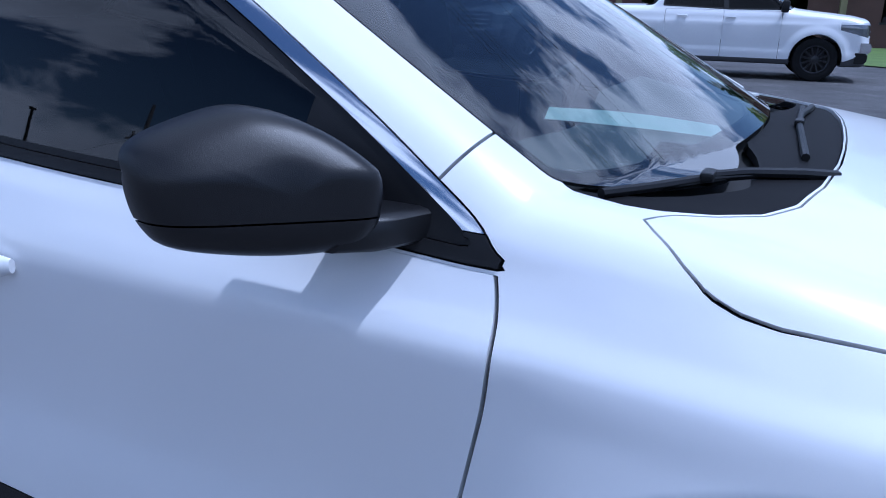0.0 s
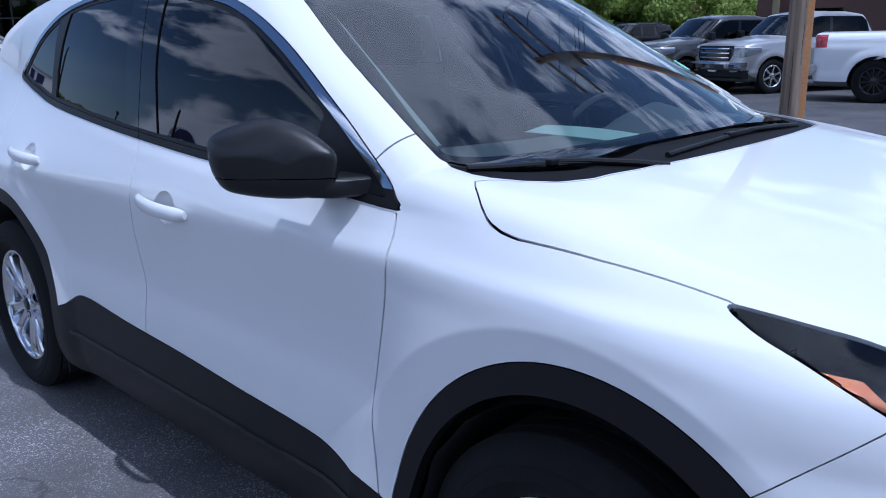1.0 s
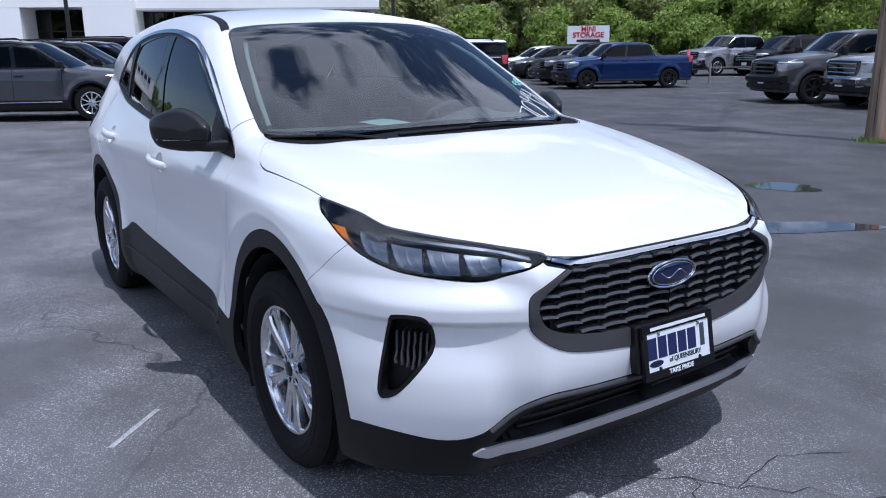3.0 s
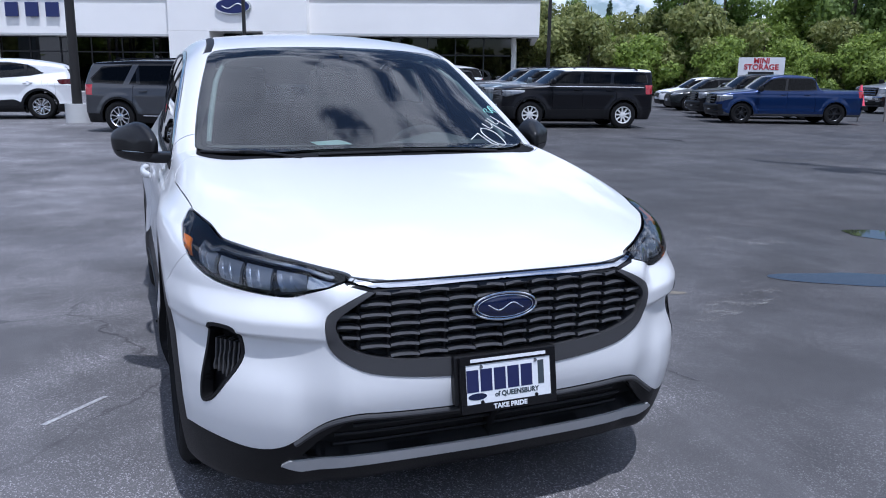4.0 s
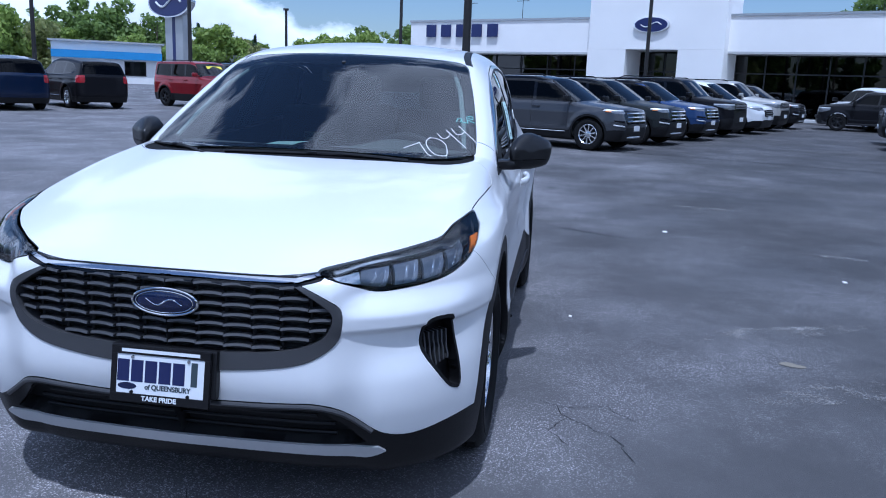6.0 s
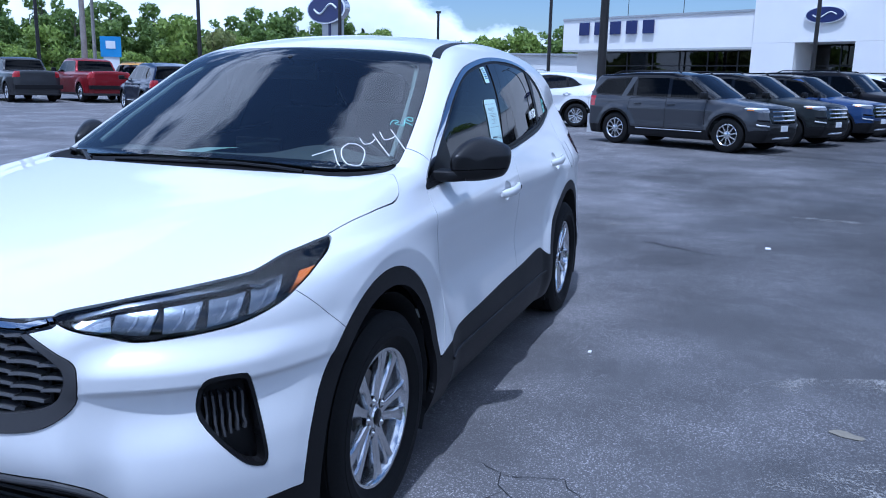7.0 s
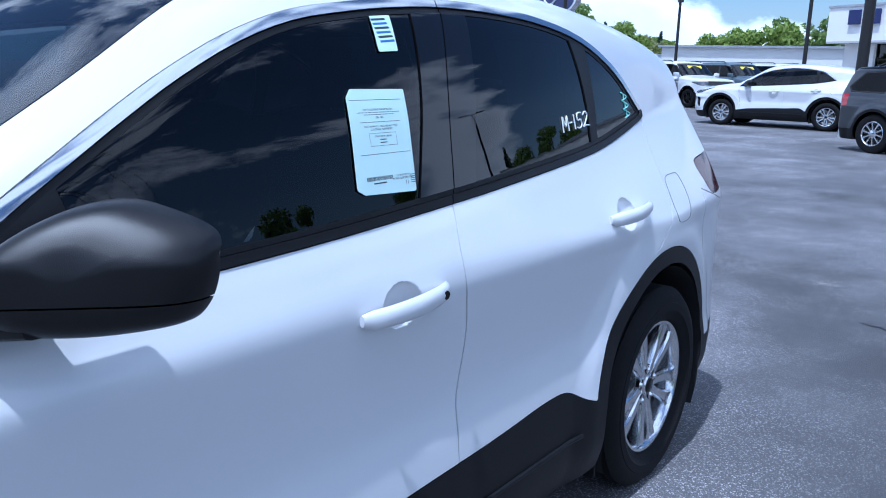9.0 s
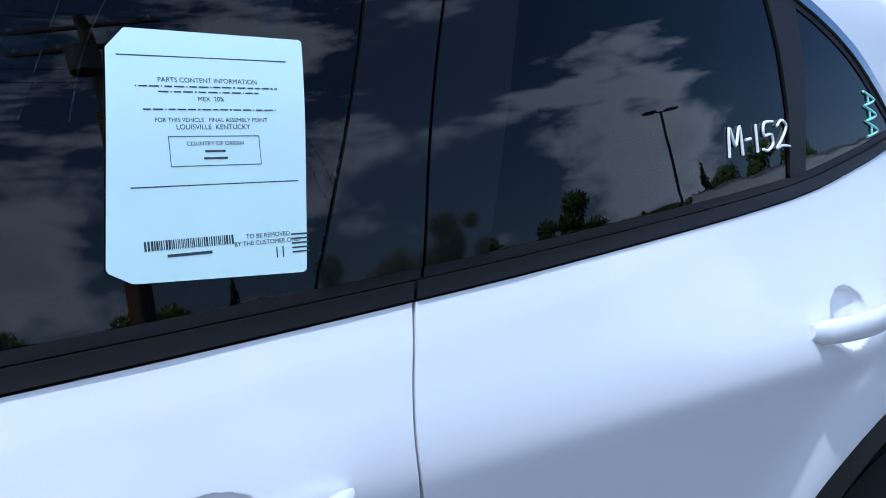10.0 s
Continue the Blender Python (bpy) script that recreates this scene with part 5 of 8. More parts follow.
for text, size, x, y in (("PARTS CONTENT INFORMATION", 0.0058, 0, 0.060), ("MEX  20%", 0.0055, 0, 0.044), ("FOR THIS VEHICLE   FINAL ASSEMBLY POINT", 0.0050, 0, 0.026), ("LOUISVILLE  KENTUCKY", 0.0060, 0, 0.0200), ("COUNTRY OF ORIGIN", 0.0050, 0, 0.006), ("TO BE REMOVED", 0.0055, 0.040, -0.076), ("BY THE CUSTOMER ONLY", 0.0055, 0.040, -0.082)):
    words("print", text, size, INK, lm @ Matrix.Translation((x, y, 0)), label, 0.0002)
for y, w in ((0.0545, 0.062), (0.0500, 0.044), (0.035, 0.058)):
    x = -w
    while x < w:
        q = min(0.0045 + 0.004 * math.sin(900 * x + 70 * y), w - x)
        bar_at(x, y - 0.0006, x + max(q, 0.001), y + 0.0006)
        x += max(q, 0.001) + 0.0016
for x0, y0, x1, y1 in ((-0.040, 0.0120, 0.040, 0.0126), (-0.040, -0.0130, 0.040, -0.0124), (-0.040, -0.013, -0.0394, 0.012), (0.0394, -0.013, 0.040, 0.012)):
    bar_at(x0, y0, x1, y1)
for y, w in ((-0.0005, 0.012), (-0.0065, 0.015)):
    bar_at(-0.004 - w * 0.5, y - 0.0009, 0.002 + w * 0.5, y + 0.0009)
rnd = random.Random(5)
x = -0.068
while x < 0.008:
    w = rnd.choice((0.0007, 0.0012, 0.0018))
    bar_at(x, -0.081, x + w, -0.073)
    x += w + rnd.choice((0.0006, 0.0010))
bar_at(-0.050, -0.0875, -0.012, -0.0850)
for x, s in ((0.047, 1), (0.053, -1)):
    bar_at(x - 0.0006, -0.097, x + 0.0006, -0.087)
for k in range(5):
    bar_at(0.062, -0.078 - 0.004 * k, 0.079, -0.0765 - 0.004 * k)


def laid(owner, frame_m, d):
    """Bends flat print onto the curved glass."""
    for ob in owner.children:
        if ob.name.startswith("sheet"):
            continue
        v = np.array([q.co[:] for q in ob.data.vertices])
        h = np.array([(frame_m.inverted() @ q.co).z for q in ob.data.vertices])
        w, n = settle(body, v, 5)
        w = w + n * (d + np.clip(h, 0, 0.0001))[:, None]
        for q, c in zip(ob.data.vertices, w):
            q.co = c


laid(label, lm, 0.0006)
tag = tagged(empty("window_tag"), "small white and blue tag high on the window", "label")
link_mesh("sheet", *on_pane(denser(front_pane, (-0.14, 1.47), 0.14), [(-0.108, 1.500), (-0.172, 1.506), (-0.158, 1.432), (-0.098, 1.428)], 0.0006), PAPER, tag)
tm = pane_matrix(-0.134, 1.466, 0.72, 0.0020, 6)
for k in range(6):
    flat("print_bar", -0.024, 0.026 - 0.010 * k, 0.022, 0.031 - 0.010 * k, -0.0002, 0.0004, SIGN_TINT if k % 2 else INK, tag, tm)
laid(tag, tm, 0.0007)
# price sheet behind the dark rear glass
sheet = tagged(empty("price_sheet"), "pale price sheet behind the dark rear window", "sheet")
link_mesh("sheet", *on_pane(rear_pane, [(-0.56, 1.48), (-0.555, 1.275), (-0.86, 1.285), (-0.90, 1.48)], -0.012), PAPER, sheet)


def writing(name, label_text, strokes, place, mat, r=0.0022):
    """Marker strokes; place turns (u, v) of the glyphs into a spot on the glass."""
    o = tagged(empty(name), label_text, "writing")
    for s in strokes:
        pts = smooth_loop(s, 5, False) if len(s) > 2 else [tuple(Vector(s[0]).lerp(Vector(s[1]), t)) for t in np.linspace(0, 1, 6)]
        bm = bmesh.new()
        tube(bm, [place(u, v) for u, v in pts], r, 6)
        part("stroke", bm, mat, o, smooth=True)
    return o


shift = lambda g, du, k=1.0: [[(du + k * u, k * v) for u, v in s] for s in g]


def screen_spot(x, y):
    """A spot on the windshield's outside from its place in plan."""
    lo, hi = 0.9, 1.7
    for _ in range(26):
        mid = (lo + hi) / 2
        if body(np.array([x]), np.array([y]), np.array([mid]))[0] < 0:
            lo = mid
        else:
            hi = mid
    n = slope(body, np.array([[x, y, lo]]))[0]
    return Vector((x, y, lo)) + Vector(n / np.linalg.norm(n)) * 0.0012


figures = [[(1.020, 0.446), (0.987, 0.479), (0.962, 0.504)], [(0.962, 0.504), (1.000, 0.533), (1.048, 0.574)], [(0.914, 0.542), (0.947, 0.531), (0.986, 0.550), (1.013, 0.585), (1.018, 0.620), (0.991, 0.633), (0.940, 0.621), (0.917, 0.600), (0.908, 0.571), (0.914, 0.542)],
           [(0.871, 0.566), (0.894, 0.592), (0.889, 0.609), (0.873, 0.619), (0.854, 0.620)], [(0.832, 0.601), (0.871, 0.650), (0.914, 0.708)], [(0.810, 0.620), (0.839, 0.649), (0.837, 0.662), (0.821, 0.676), (0.803, 0.681)], [(0.778, 0.651), (0.820, 0.703), (0.855, 0.745)]]
writing("stock_number", "stock number 7044 in white marker on the windshield", figures, screen_spot, CHALK, 0.0021)


writing("marker_note", "small mint marker note R10 on the windshield", [[(0.752, 0.637), (0.730, 0.635), (0.717, 0.649), (0.725, 0.658), (0.740, 0.651), (0.732, 0.689)], [(0.692, 0.674), (0.715, 0.680), (0.733, 0.687)], [(0.710, 0.680), (0.713, 0.698), (0.716, 0.716)], [(0.687, 0.678), (0.676, 0.684), (0.677, 0.699), (0.694, 0.703), (0.696, 0.687), (0.687, 0.678)]], screen_spot, MINT_CHALK, 0.0018)


def side_spot(x0, z0, dx, dz, tilt):
    def spot(u, v):
        p, _ = at_skin((x0 + dx * u, 0.76, z0 + tilt * u + dz * v), -0.0015)
        return p
    return spot


ONE, FIVE, TWO = [[(0.5, 1.0), (0.55, 0.0)]], [[(0.8, 1.0), (0.25, 0.98), (0.2, 0.55), (0.65, 0.55), (0.75, 0.2), (0.4, 0.0), (0.1, 0.08)]], [[(0.1, 0.8), (0.45, 1.0), (0.75, 0.75), (0.4, 0.3), (0.05, 0.02), (0.45, 0.08), (0.95, 0.0)]]
EM = [[(0.0, 0.0), (0.08, 1.0), (0.42, 0.35), (0.75, 1.0), (0.88, 0.0)]]
writing("marker_note", "M-152 in white marker on the rear window", [[(u * 0.9, v) for u, v in s] for s in EM] + [[(1.0, 0.5), (1.3, 0.52)]] + shift(ONE, 1.15) + shift(FIVE, 1.95) + shift(TWO, 2.9), side_spot(-0.815, 1.228, -0.047, 0.044, 0.0045), CHALK, 0.0022)
AYE = [[(0.0, 0.0), (0.5, 1.0), (1.0, 0.0)], [(0.2, 0.4), (0.8, 0.42)]]


def stacked(k):
    return [[(v * 0.9 + 0.1 * k, 2.3 - k * 0.85 - u * 0.8) for u, v in s] for s in AYE]


writing("marker_note", "three mint marker letters AAA on the quarter window", stacked(0) + stacked(1) + stacked(2), side_spot(-1.288, 1.270, -0.052, 0.034, -0.001), MINT_CHALK, 0.0022)

# folded paper on the dashboard
bm = bmesh.new()
rows = []
for t in np.linspace(0, 1, 9):
    near, far = Vector((0.740, -0.235, 1.136)).lerp(Vector((1.070, -0.235, 1.130)), t), Vector((0.700, -0.090, 1.140)).lerp(Vector((1.035, -0.090, 1.132)), t)
    rows.append([bm.verts.new(near.lerp(far, q) + Vector((0, 0, 0.006 * math.sin(3.1 * t) * (0.3 + 0.7 * q)))) for q in (0, 0.5, 1)])
for a, b in zip(rows, rows[1:]):
    for q in range(2):
        bm.faces.new((a[q], a[q + 1], b[q + 1], b[q]))
bmesh.ops.solidify(bm, geom=bm.faces[:], thickness=0.0012)
tagged(part("paper_sheet", bm, PAPER, smooth=True), "folded pale paper lying on the dashboard", "paper")


# ---- ground ----
def ground_z(x, y=0.0):
    """The lot rises gently towards the showroom."""
    q = -x - 8.0
    return 0.010 * (0 if q < -6 else (q + 6) ** 2 / 24 if q < 6 else q)


def asphalt_material():
    m = bpy.data.materials.new("asphalt")
    m.use_nodes = True
    n, l = m.node_tree.nodes, m.node_tree.links
    p = n["Principled BSDF"]
    uv = n.new("ShaderNodeTexCoord")

    def noise_at(scale, detail=4, rough=0.5, stretch=None):
        t = n.new("ShaderNodeTexNoise")
        t.inputs["Scale"].default_value, t.inputs["Detail"].default_value, t.inputs["Roughness"].default_value = scale, detail, rough
        if stretch:
            k = n.new("ShaderNodeMapping")
            k.inputs["Scale"].default_value, k.inputs["Rotation"].default_value = stretch, (0, 0, radians(63))
            l.new(uv.outputs["Object"], k.inputs["Vector"]), l.new(k.outputs["Vector"], t.inputs["Vector"])
        else:
            l.new(uv.outputs["Object"], t.inputs["Vector"])
        return t.outputs["Fac"]

    def ramp(src, a, b, va, vb):
        r = n.new("ShaderNodeMapRange")
        r.inputs["From Min"].default_value, r.inputs["From Max"].default_value, r.inputs["To Min"].default_value, r.inputs["To Max"].default_value = a, b, va, vb
        l.new(src, r.inputs["Value"])
        return r.outputs["Result"]

    def mul(a, b):
        k = n.new("ShaderNodeMath")
        k.operation = "MULTIPLY"
        l.new(a, k.inputs[0]), l.new(b, k.inputs[1])
        return k.outputs[0]
    def plus(a, b):
        k = n.new("ShaderNodeMath")
        k.operation = "ADD"
        l.new(a, k.inputs[0]), l.new(b, k.inputs[1])
        return k.outputs[0]

    def grains(scale, low, high, gain):
        v = n.new("ShaderNodeTexVoronoi")
        v.inputs["Scale"].default_value = scale
        l.new(uv.outputs["Object"], v.inputs["Vector"])
        c = n.new("ShaderNodeSeparateColor")
        l.new(v.outputs["Color"], c.inputs[0])
        return v, ramp(c.outputs[0], low, high, 0.0, gain)
    stones, pale = grains(210, 0.78, 0.97, 3.6)
    _, grit = grains(430, 0.35, 1.0, 0.9)
    bare = ramp(noise_at(0.75, 6, 0.62), 0.42, 0.62, 0.10, 1.0)
    tar = ramp(noise_at(420, 2), 0.25, 0.75, 0.62, 1.15)
    speck = plus(tar, mul(plus(pale, grit), bare))
    worn = ramp(noise_at(0.33, 6, 0.6), 0.36, 0.66, 0.82, 1.18)
    patch = ramp(noise_at(1.7, 5, 0.6), 0.35, 0.70, 0.86, 1.14)
    streak = ramp(noise_at(0.9, 5, 0.65, (0.25, 2.6, 1)), 0.60, 0.74, 1.0, 1.30)
    cracks = n.new("ShaderNodeTexVoronoi")
    cracks.feature = "DISTANCE_TO_EDGE"
    cracks.inputs["Scale"].default_value = 0.42
    warp = n.new("ShaderNodeMix")
    warp.data_type, warp.blend_type = "RGBA", "ADD"
    warp.inputs["Factor"].default_value = 0.55
    wob = n.new("ShaderNodeTexNoise")
    wob.inputs["Scale"].default_value, wob.inputs["Detail"].default_value = 2.2, 6
    l.new(uv.outputs["Object"], wob.inputs["Vector"])
    l.new(uv.outputs["Object"], warp.inputs["A"]), l.new(wob.outputs["Color"], warp.inputs["B"])
    l.new(warp.outputs["Result"], cracks.inputs["Vector"])
    where = ramp(noise_at(0.16, 2), 0.60, 0.66, 1.0, 0.0)
    crack = n.new("ShaderNodeMath")
    crack.operation = "MAXIMUM"
    l.new(ramp(cracks.outputs["Distance"], 0.001, 0.005, 0.5, 1.0), crack.inputs[0]), l.new(where, crack.inputs[1])
    place = n.new("ShaderNodeSeparateXYZ")
    l.new(uv.outputs["Object"], place.inputs[0])
    sway = n.new("ShaderNodeMath")
    sway.operation = "ADD"
    l.new(place.outputs["Y"], sway.inputs[0]), l.new(ramp(noise_at(0.25, 5, 0.6), 0.3, 0.7, -3.0, 3.0), sway.inputs[1])
    sealed = ramp(sway.outputs[0], -1.5, 4.0, 1.55, 0.62)
    value = mul(mul(mul(mul(mul(speck, worn), patch), streak), crack.outputs[0]), sealed)
    colour = n.new("ShaderNodeMix")
    colour.data_type, colour.blend_type = "RGBA", "MULTIPLY"
    colour.inputs["Factor"].default_value = 1
    colour.inputs["A"].default_value = (0.078, 0.0755, 0.078, 1)
    l.new(value, colour.inputs["B"])
    l.new(colour.outputs["Result"], p.inputs["Base Color"])
    l.new(ramp(noise_at(0.5, 4), 0.35, 0.7, 0.62, 0.86), p.inputs["Roughness"])
    b = n.new("ShaderNodeBump")
    b.inputs["Strength"].default_value, b.inputs["Distance"].default_value = 0.5, 0.004
    l.new(mul(stones.outputs["Distance"], crack.outputs[0]), b.inputs["Height"])
    l.new(b.outputs["Normal"], p.inputs["Normal"])
    return m


ASPHALT = asphalt_material()
bm = bmesh.new()
marks = [-700, -400, -220, -140, -100, -80, -64, -50] + list(range(-40, 31, 3)) + [40, 60, 100, 200, 400, 700]
grid = [[bm.verts.new((x, y, ground_z(max(x, -52)))) for y in (-700, -300, -120, -60, -30, -12, 0, 12, 30, 60, 120, 300, 700)] for x in marks]
for a, b in zip(grid, grid[1:]):
    for k in range(12):
        bm.faces.new((a[k], b[k], b[k + 1], a[k + 1]))
tagged(part("ground", bm, ASPHALT, smooth=True), "worn dark grey asphalt lot with cracks and pale streaks", "ground", kind="structure")

WATER = material("puddle_water", (0.030, 0.030, 0.032), rough=0.03, vary=0.1, spec=1.0, ior=1.33)
GRASS = material("grass", (0.085, 0.140, 0.026), rough=0.9, vary=0.4, grain=30, large=0.8, bump=0.5)
PALE_LINE = material("faded_line_paint", (0.34, 0.34, 0.35), rough=0.8, vary=0.5, grain=90, large=9)
LITTER = material("litter_paper", (0.72, 0.71, 0.68), rough=0.8, vary=0.1)


def patch(name, centre, size, turn, mat, label, category, seed, z=0.004, kind=""):
    """A flat patch with an uneven rim."""
    rnd = random.Random(seed)
    ph = [rnd.uniform(0, 6.28) for _ in range(5)]
    bm = bmesh.new()
    rim = []
    for k in range(56):
        a = 2 * math.pi * k / 56
        r = 1 + sum(0.16 / (q + 1) * math.sin((q + 2) * a + ph[q]) for q in range(5))
        v = pose(0, 0, 0, 0, 0, turn) @ Vector((size[0] / 2 * r * math.cos(a), size[1] / 2 * r * math.sin(a), 0))
        rim.append(bm.verts.new((centre[0] + v.x, centre[1] + v.y, ground_z(centre[0]) + z)))
    bm.faces.new(rim)
    return tagged(part(name, bm, mat), label, category, kind=kind)


patch("puddle", (0.22, 4.03), (1.18, 0.46), 61, WATER, "shallow rain puddle on the asphalt", "puddle", 3)
patch("puddle", (-1.02, 5.68), (0.74, 0.50), 45, WATER, "shallow rain puddle on the asphalt", "puddle", 5)


def faded(name, colour, low, high):
    """A dusty coat that breaks up into specks and lets the asphalt show."""
    m = bpy.data.materials.new(name)
    m.use_nodes = True
    n, l = m.node_tree.nodes, m.node_tree.links
    p = n["Principled BSDF"]
    p.inputs["Base Color"].default_value, p.inputs["Roughness"].default_value = (*colour, 1), 0.85
    uv, a, b, add, r = n.new("ShaderNodeTexCoord"), n.new("ShaderNodeTexNoise"), n.new("ShaderNodeTexNoise"), n.new("ShaderNodeMath"), n.new("ShaderNodeMapRange")
    a.inputs["Scale"].default_value, a.inputs["Detail"].default_value, b.inputs["Scale"].default_value, b.inputs["Detail"].default_value = 5.0, 6, 70.0, 3
    add.operation = "ADD"
    l.new(uv.outputs["Object"], a.inputs["Vector"]), l.new(uv.outputs["Object"], b.inputs["Vector"])
    l.new(a.outputs["Fac"], add.inputs[0]), l.new(b.outputs["Fac"], add.inputs[1])
    r.inputs["From Min"].default_value, r.inputs["From Max"].default_value = low, high
    l.new(add.outputs[0], r.inputs["Value"]), l.new(r.outputs["Result"], p.inputs["Alpha"])
    return m


DUST = faded("pale_dust", (0.30, 0.29, 0.28), 1.0, 1.35)
TAR = material("tar_filler", (0.016, 0.016, 0.017), rough=0.7, vary=0.2, grain=40)
for x0, y0, x1, y1, w in ((-6.38, 4.9, -6.48, 6.7, 0.16), (-6.95, 7.7, -7.34, 8.8, 0.2), (-1.5, 3.85, -1.0, 4.5, 0.22), (-4.68, 0.5, -5.14, 1.2, 0.2), (-6.25, 2.5, -5.9, 3.3, 0.25), (-0.3, 2.0, -0.9, 3.1, 0.22), (0.6, 2.2, 0.2, 3.1, 0.3), (2.6, 1.6, 2.1, 2.9, 0.35), (-3.4, 3.4, -3.2, 3.9, 0.15), (1.2, -2.2, 2.3, -2.6, 0.16), (3.1, -1.4, 2.5, -2.4, 0.2), (-2.4, -3.2, -1.2, -3.6, 0.2)):
    patch("dust_streak", ((x0 + x1) / 2, (y0 + y1) / 2), (math.hypot(x1 - x0, y1 - y0), w), math.degrees(math.atan2(y1 - y0, x1 - x0)), DUST, "pale dusty wear streak on the asphalt", "stain", int(100 * abs(x0)), 0.003)
patch("chip", (0.04, 2.44), (0.13, 0.07), 80, material("bare_stone", (0.20, 0.18, 0.14), rough=0.9, vary=0.2), "small tan bare spot in the asphalt", "stain", 9, 0.0035)
patch("tar_patch", (-11.7, 10.75), (1.5, 0.30), 42, TAR, "dark tar repair patch on the asphalt", "stain", 12, 0.004)


def crack(points, width, label, seed):
    """A jagged dark ribbon over the asphalt."""
    r = random.Random(seed)
    bm = bmesh.new()
    path = []
    for a, b in zip(points, points[1:]):
        n = max(int(math.dist(a, b) / 0.05), 2)
        path += [(a[0] + (b[0] - a[0]) * k / n + r.gauss(0, 0.012), a[1] + (b[1] - a[1]) * k / n + r.gauss(0, 0.012)) for k in range(n)]
    path.append(points[-1])
    rows = []
    for k, q in enumerate(path):
        o = path[min(k + 1, len(path) - 1)]
        i = path[max(k - 1, 0)]
        d = Vector((o[0] - i[0], o[1] - i[1])).normalized()
        w = width * r.uniform(0.5, 1.3) * (0.3 if k in (0, len(path) - 1) else 1)
        rows.append([bm.verts.new((q[0] - d.y * w * e, q[1] + d.x * w * e, ground_z(q[0]) + 0.0035)) for e in (-0.5, 0.5)])
    for a, b in zip(rows, rows[1:]):
        bm.faces.new((a[0], a[1], b[1], b[0]))
    tagged(part("crack", bm, TAR), label, "crack", "cracks in the asphalt")


for k, pts in enumerate(([(2.05, -0.1), (2.28, 0.18), (2.42, 0.26), (2.56, 0.44), (2.95, 0.6)], [(2.28, 0.18), (2.5, 0.02), (2.9, -0.1)], [(2.42, 0.26), (2.36, 0.55), (2.5, 0.8)], [(0.85, 1.05), (0.95, 1.18), (1.08, 1.22), (1.2, 1.42)], [(1.08, 1.22), (1.22, 1.15), (1.35, 1.25)], [(0.95, 1.18), (0.9, 1.4), (1.05, 1.55)], [(1.2, 1.42), (1.45, 1.5)], [(2.7, 0.5), (2.85, 0.9), (3.2, 1.1)])):
    crack(pts, 0.004, "branching hairline crack in the asphalt", 40 + k)
crack([(-13.9, 4.0), (-12.4, 7.5), (-11.4, 9.6), (-10.6, 11.6)], 0.06, "long dark sealed joint across the lot", 60)
crack([(-14.6, 1.5), (-13.9, 4.0)], 0.05, "long dark sealed joint across the lot", 61)
crack([(-3.95, 1.1), (-3.75, 1.42), (-3.56, 1.76)], 0.02, "short dark crack in the asphalt", 62)
crack([(0.9, 5.2), (-1.2, 8.6), (-3.0, 12.0)], 0.035, "long dark sealed joint across the lot", 63)
patch("grass_lawn", (8.5, 26.0), (26, 15), -30, GRASS, "mown green lawn beside the lot", "grass", 4, 0.03, "structure")
bm = bmesh.new()
box(bm, (0.776, -1.293, 0.002), (0.335, 0.024, 0.003), None)
bmesh.ops.rotate(bm, verts=bm.verts, cent=(0.776, -1.293, 0), matrix=Matrix.Rotation(radians(-45), 3, "Z"))
tagged(part("paint_line", bm, PALE_LINE), "short faded white paint streak on the asphalt", "paint mark")
for x, y, s in ((-0.58, 1.235, 0.018), (-4.1, 2.2, 0.045), (-2.2, 3.4, 0.03), (2.2, 3.0, 0.03)):
    bm = bmesh.new()
    box(bm, (x, y, 0.004), (s * 1.6, s, 0.008), pose(0, 0, 0), bevel=0.002)
    tagged(part("litter", bm, LITTER), "small pale scrap of litter on the asphalt", "litter", "litter on the lot")

# ---- showroom ----
U, NORM = Vector((0.455, 0.891, 0)).normalized(), Vector((0.891, -0.455, 0)).normalized()
GRID = math.degrees(math.atan2(U.y, U.x))
SHOW = Matrix.Translation((-48.6, -9.7, 0.40)) @ Matrix.Rotation(radians(GRID), 4, "Z")
STUCCO = material("white_stucco", (0.92, 0.90, 0.865), rough=0.75, vary=0.05, grain=30, large=0.4, bump=0.1)
METAL_CAP = material("grey_flashing", (0.45, 0.46, 0.47), rough=0.4, metal=0.6, vary=0.1)
SOFFIT = material("soffit", (0.55, 0.55, 0.54), rough=0.8, vary=0.06)
SHOP_GLASS = tinted_glass("showroom_glass", (0.10, 0.115, 0.12), 1.5)
MULLION = material("dark_mullion", (0.025, 0.025, 0.027), rough=0.4, metal=0.3, vary=0.1)
SIGN_BLUE = material("sign_blue", (0.014, 0.022, 0.11), rough=0.35, vary=0.06, large=5)
# dimness of the room behind the glass is put into this dark colour
ROOM_DARK = material("dim_showroom_interior", (0.09, 0.085, 0.08), rough=0.9, vary=0.3, large=0.7)
show = tagged(empty("showroom", SHOW), "low white car showroom with dark glass front", "building")


def slab(name, lo, hi, mat, parent=show, label="", bevel=0.0):
    bm = bmesh.new()
    box(bm, [(a + b) / 2 for a, b in zip(lo, hi)], [b - a for a, b in zip(lo, hi)], bevel=bevel)
    return part(name, bm, mat, parent, label)


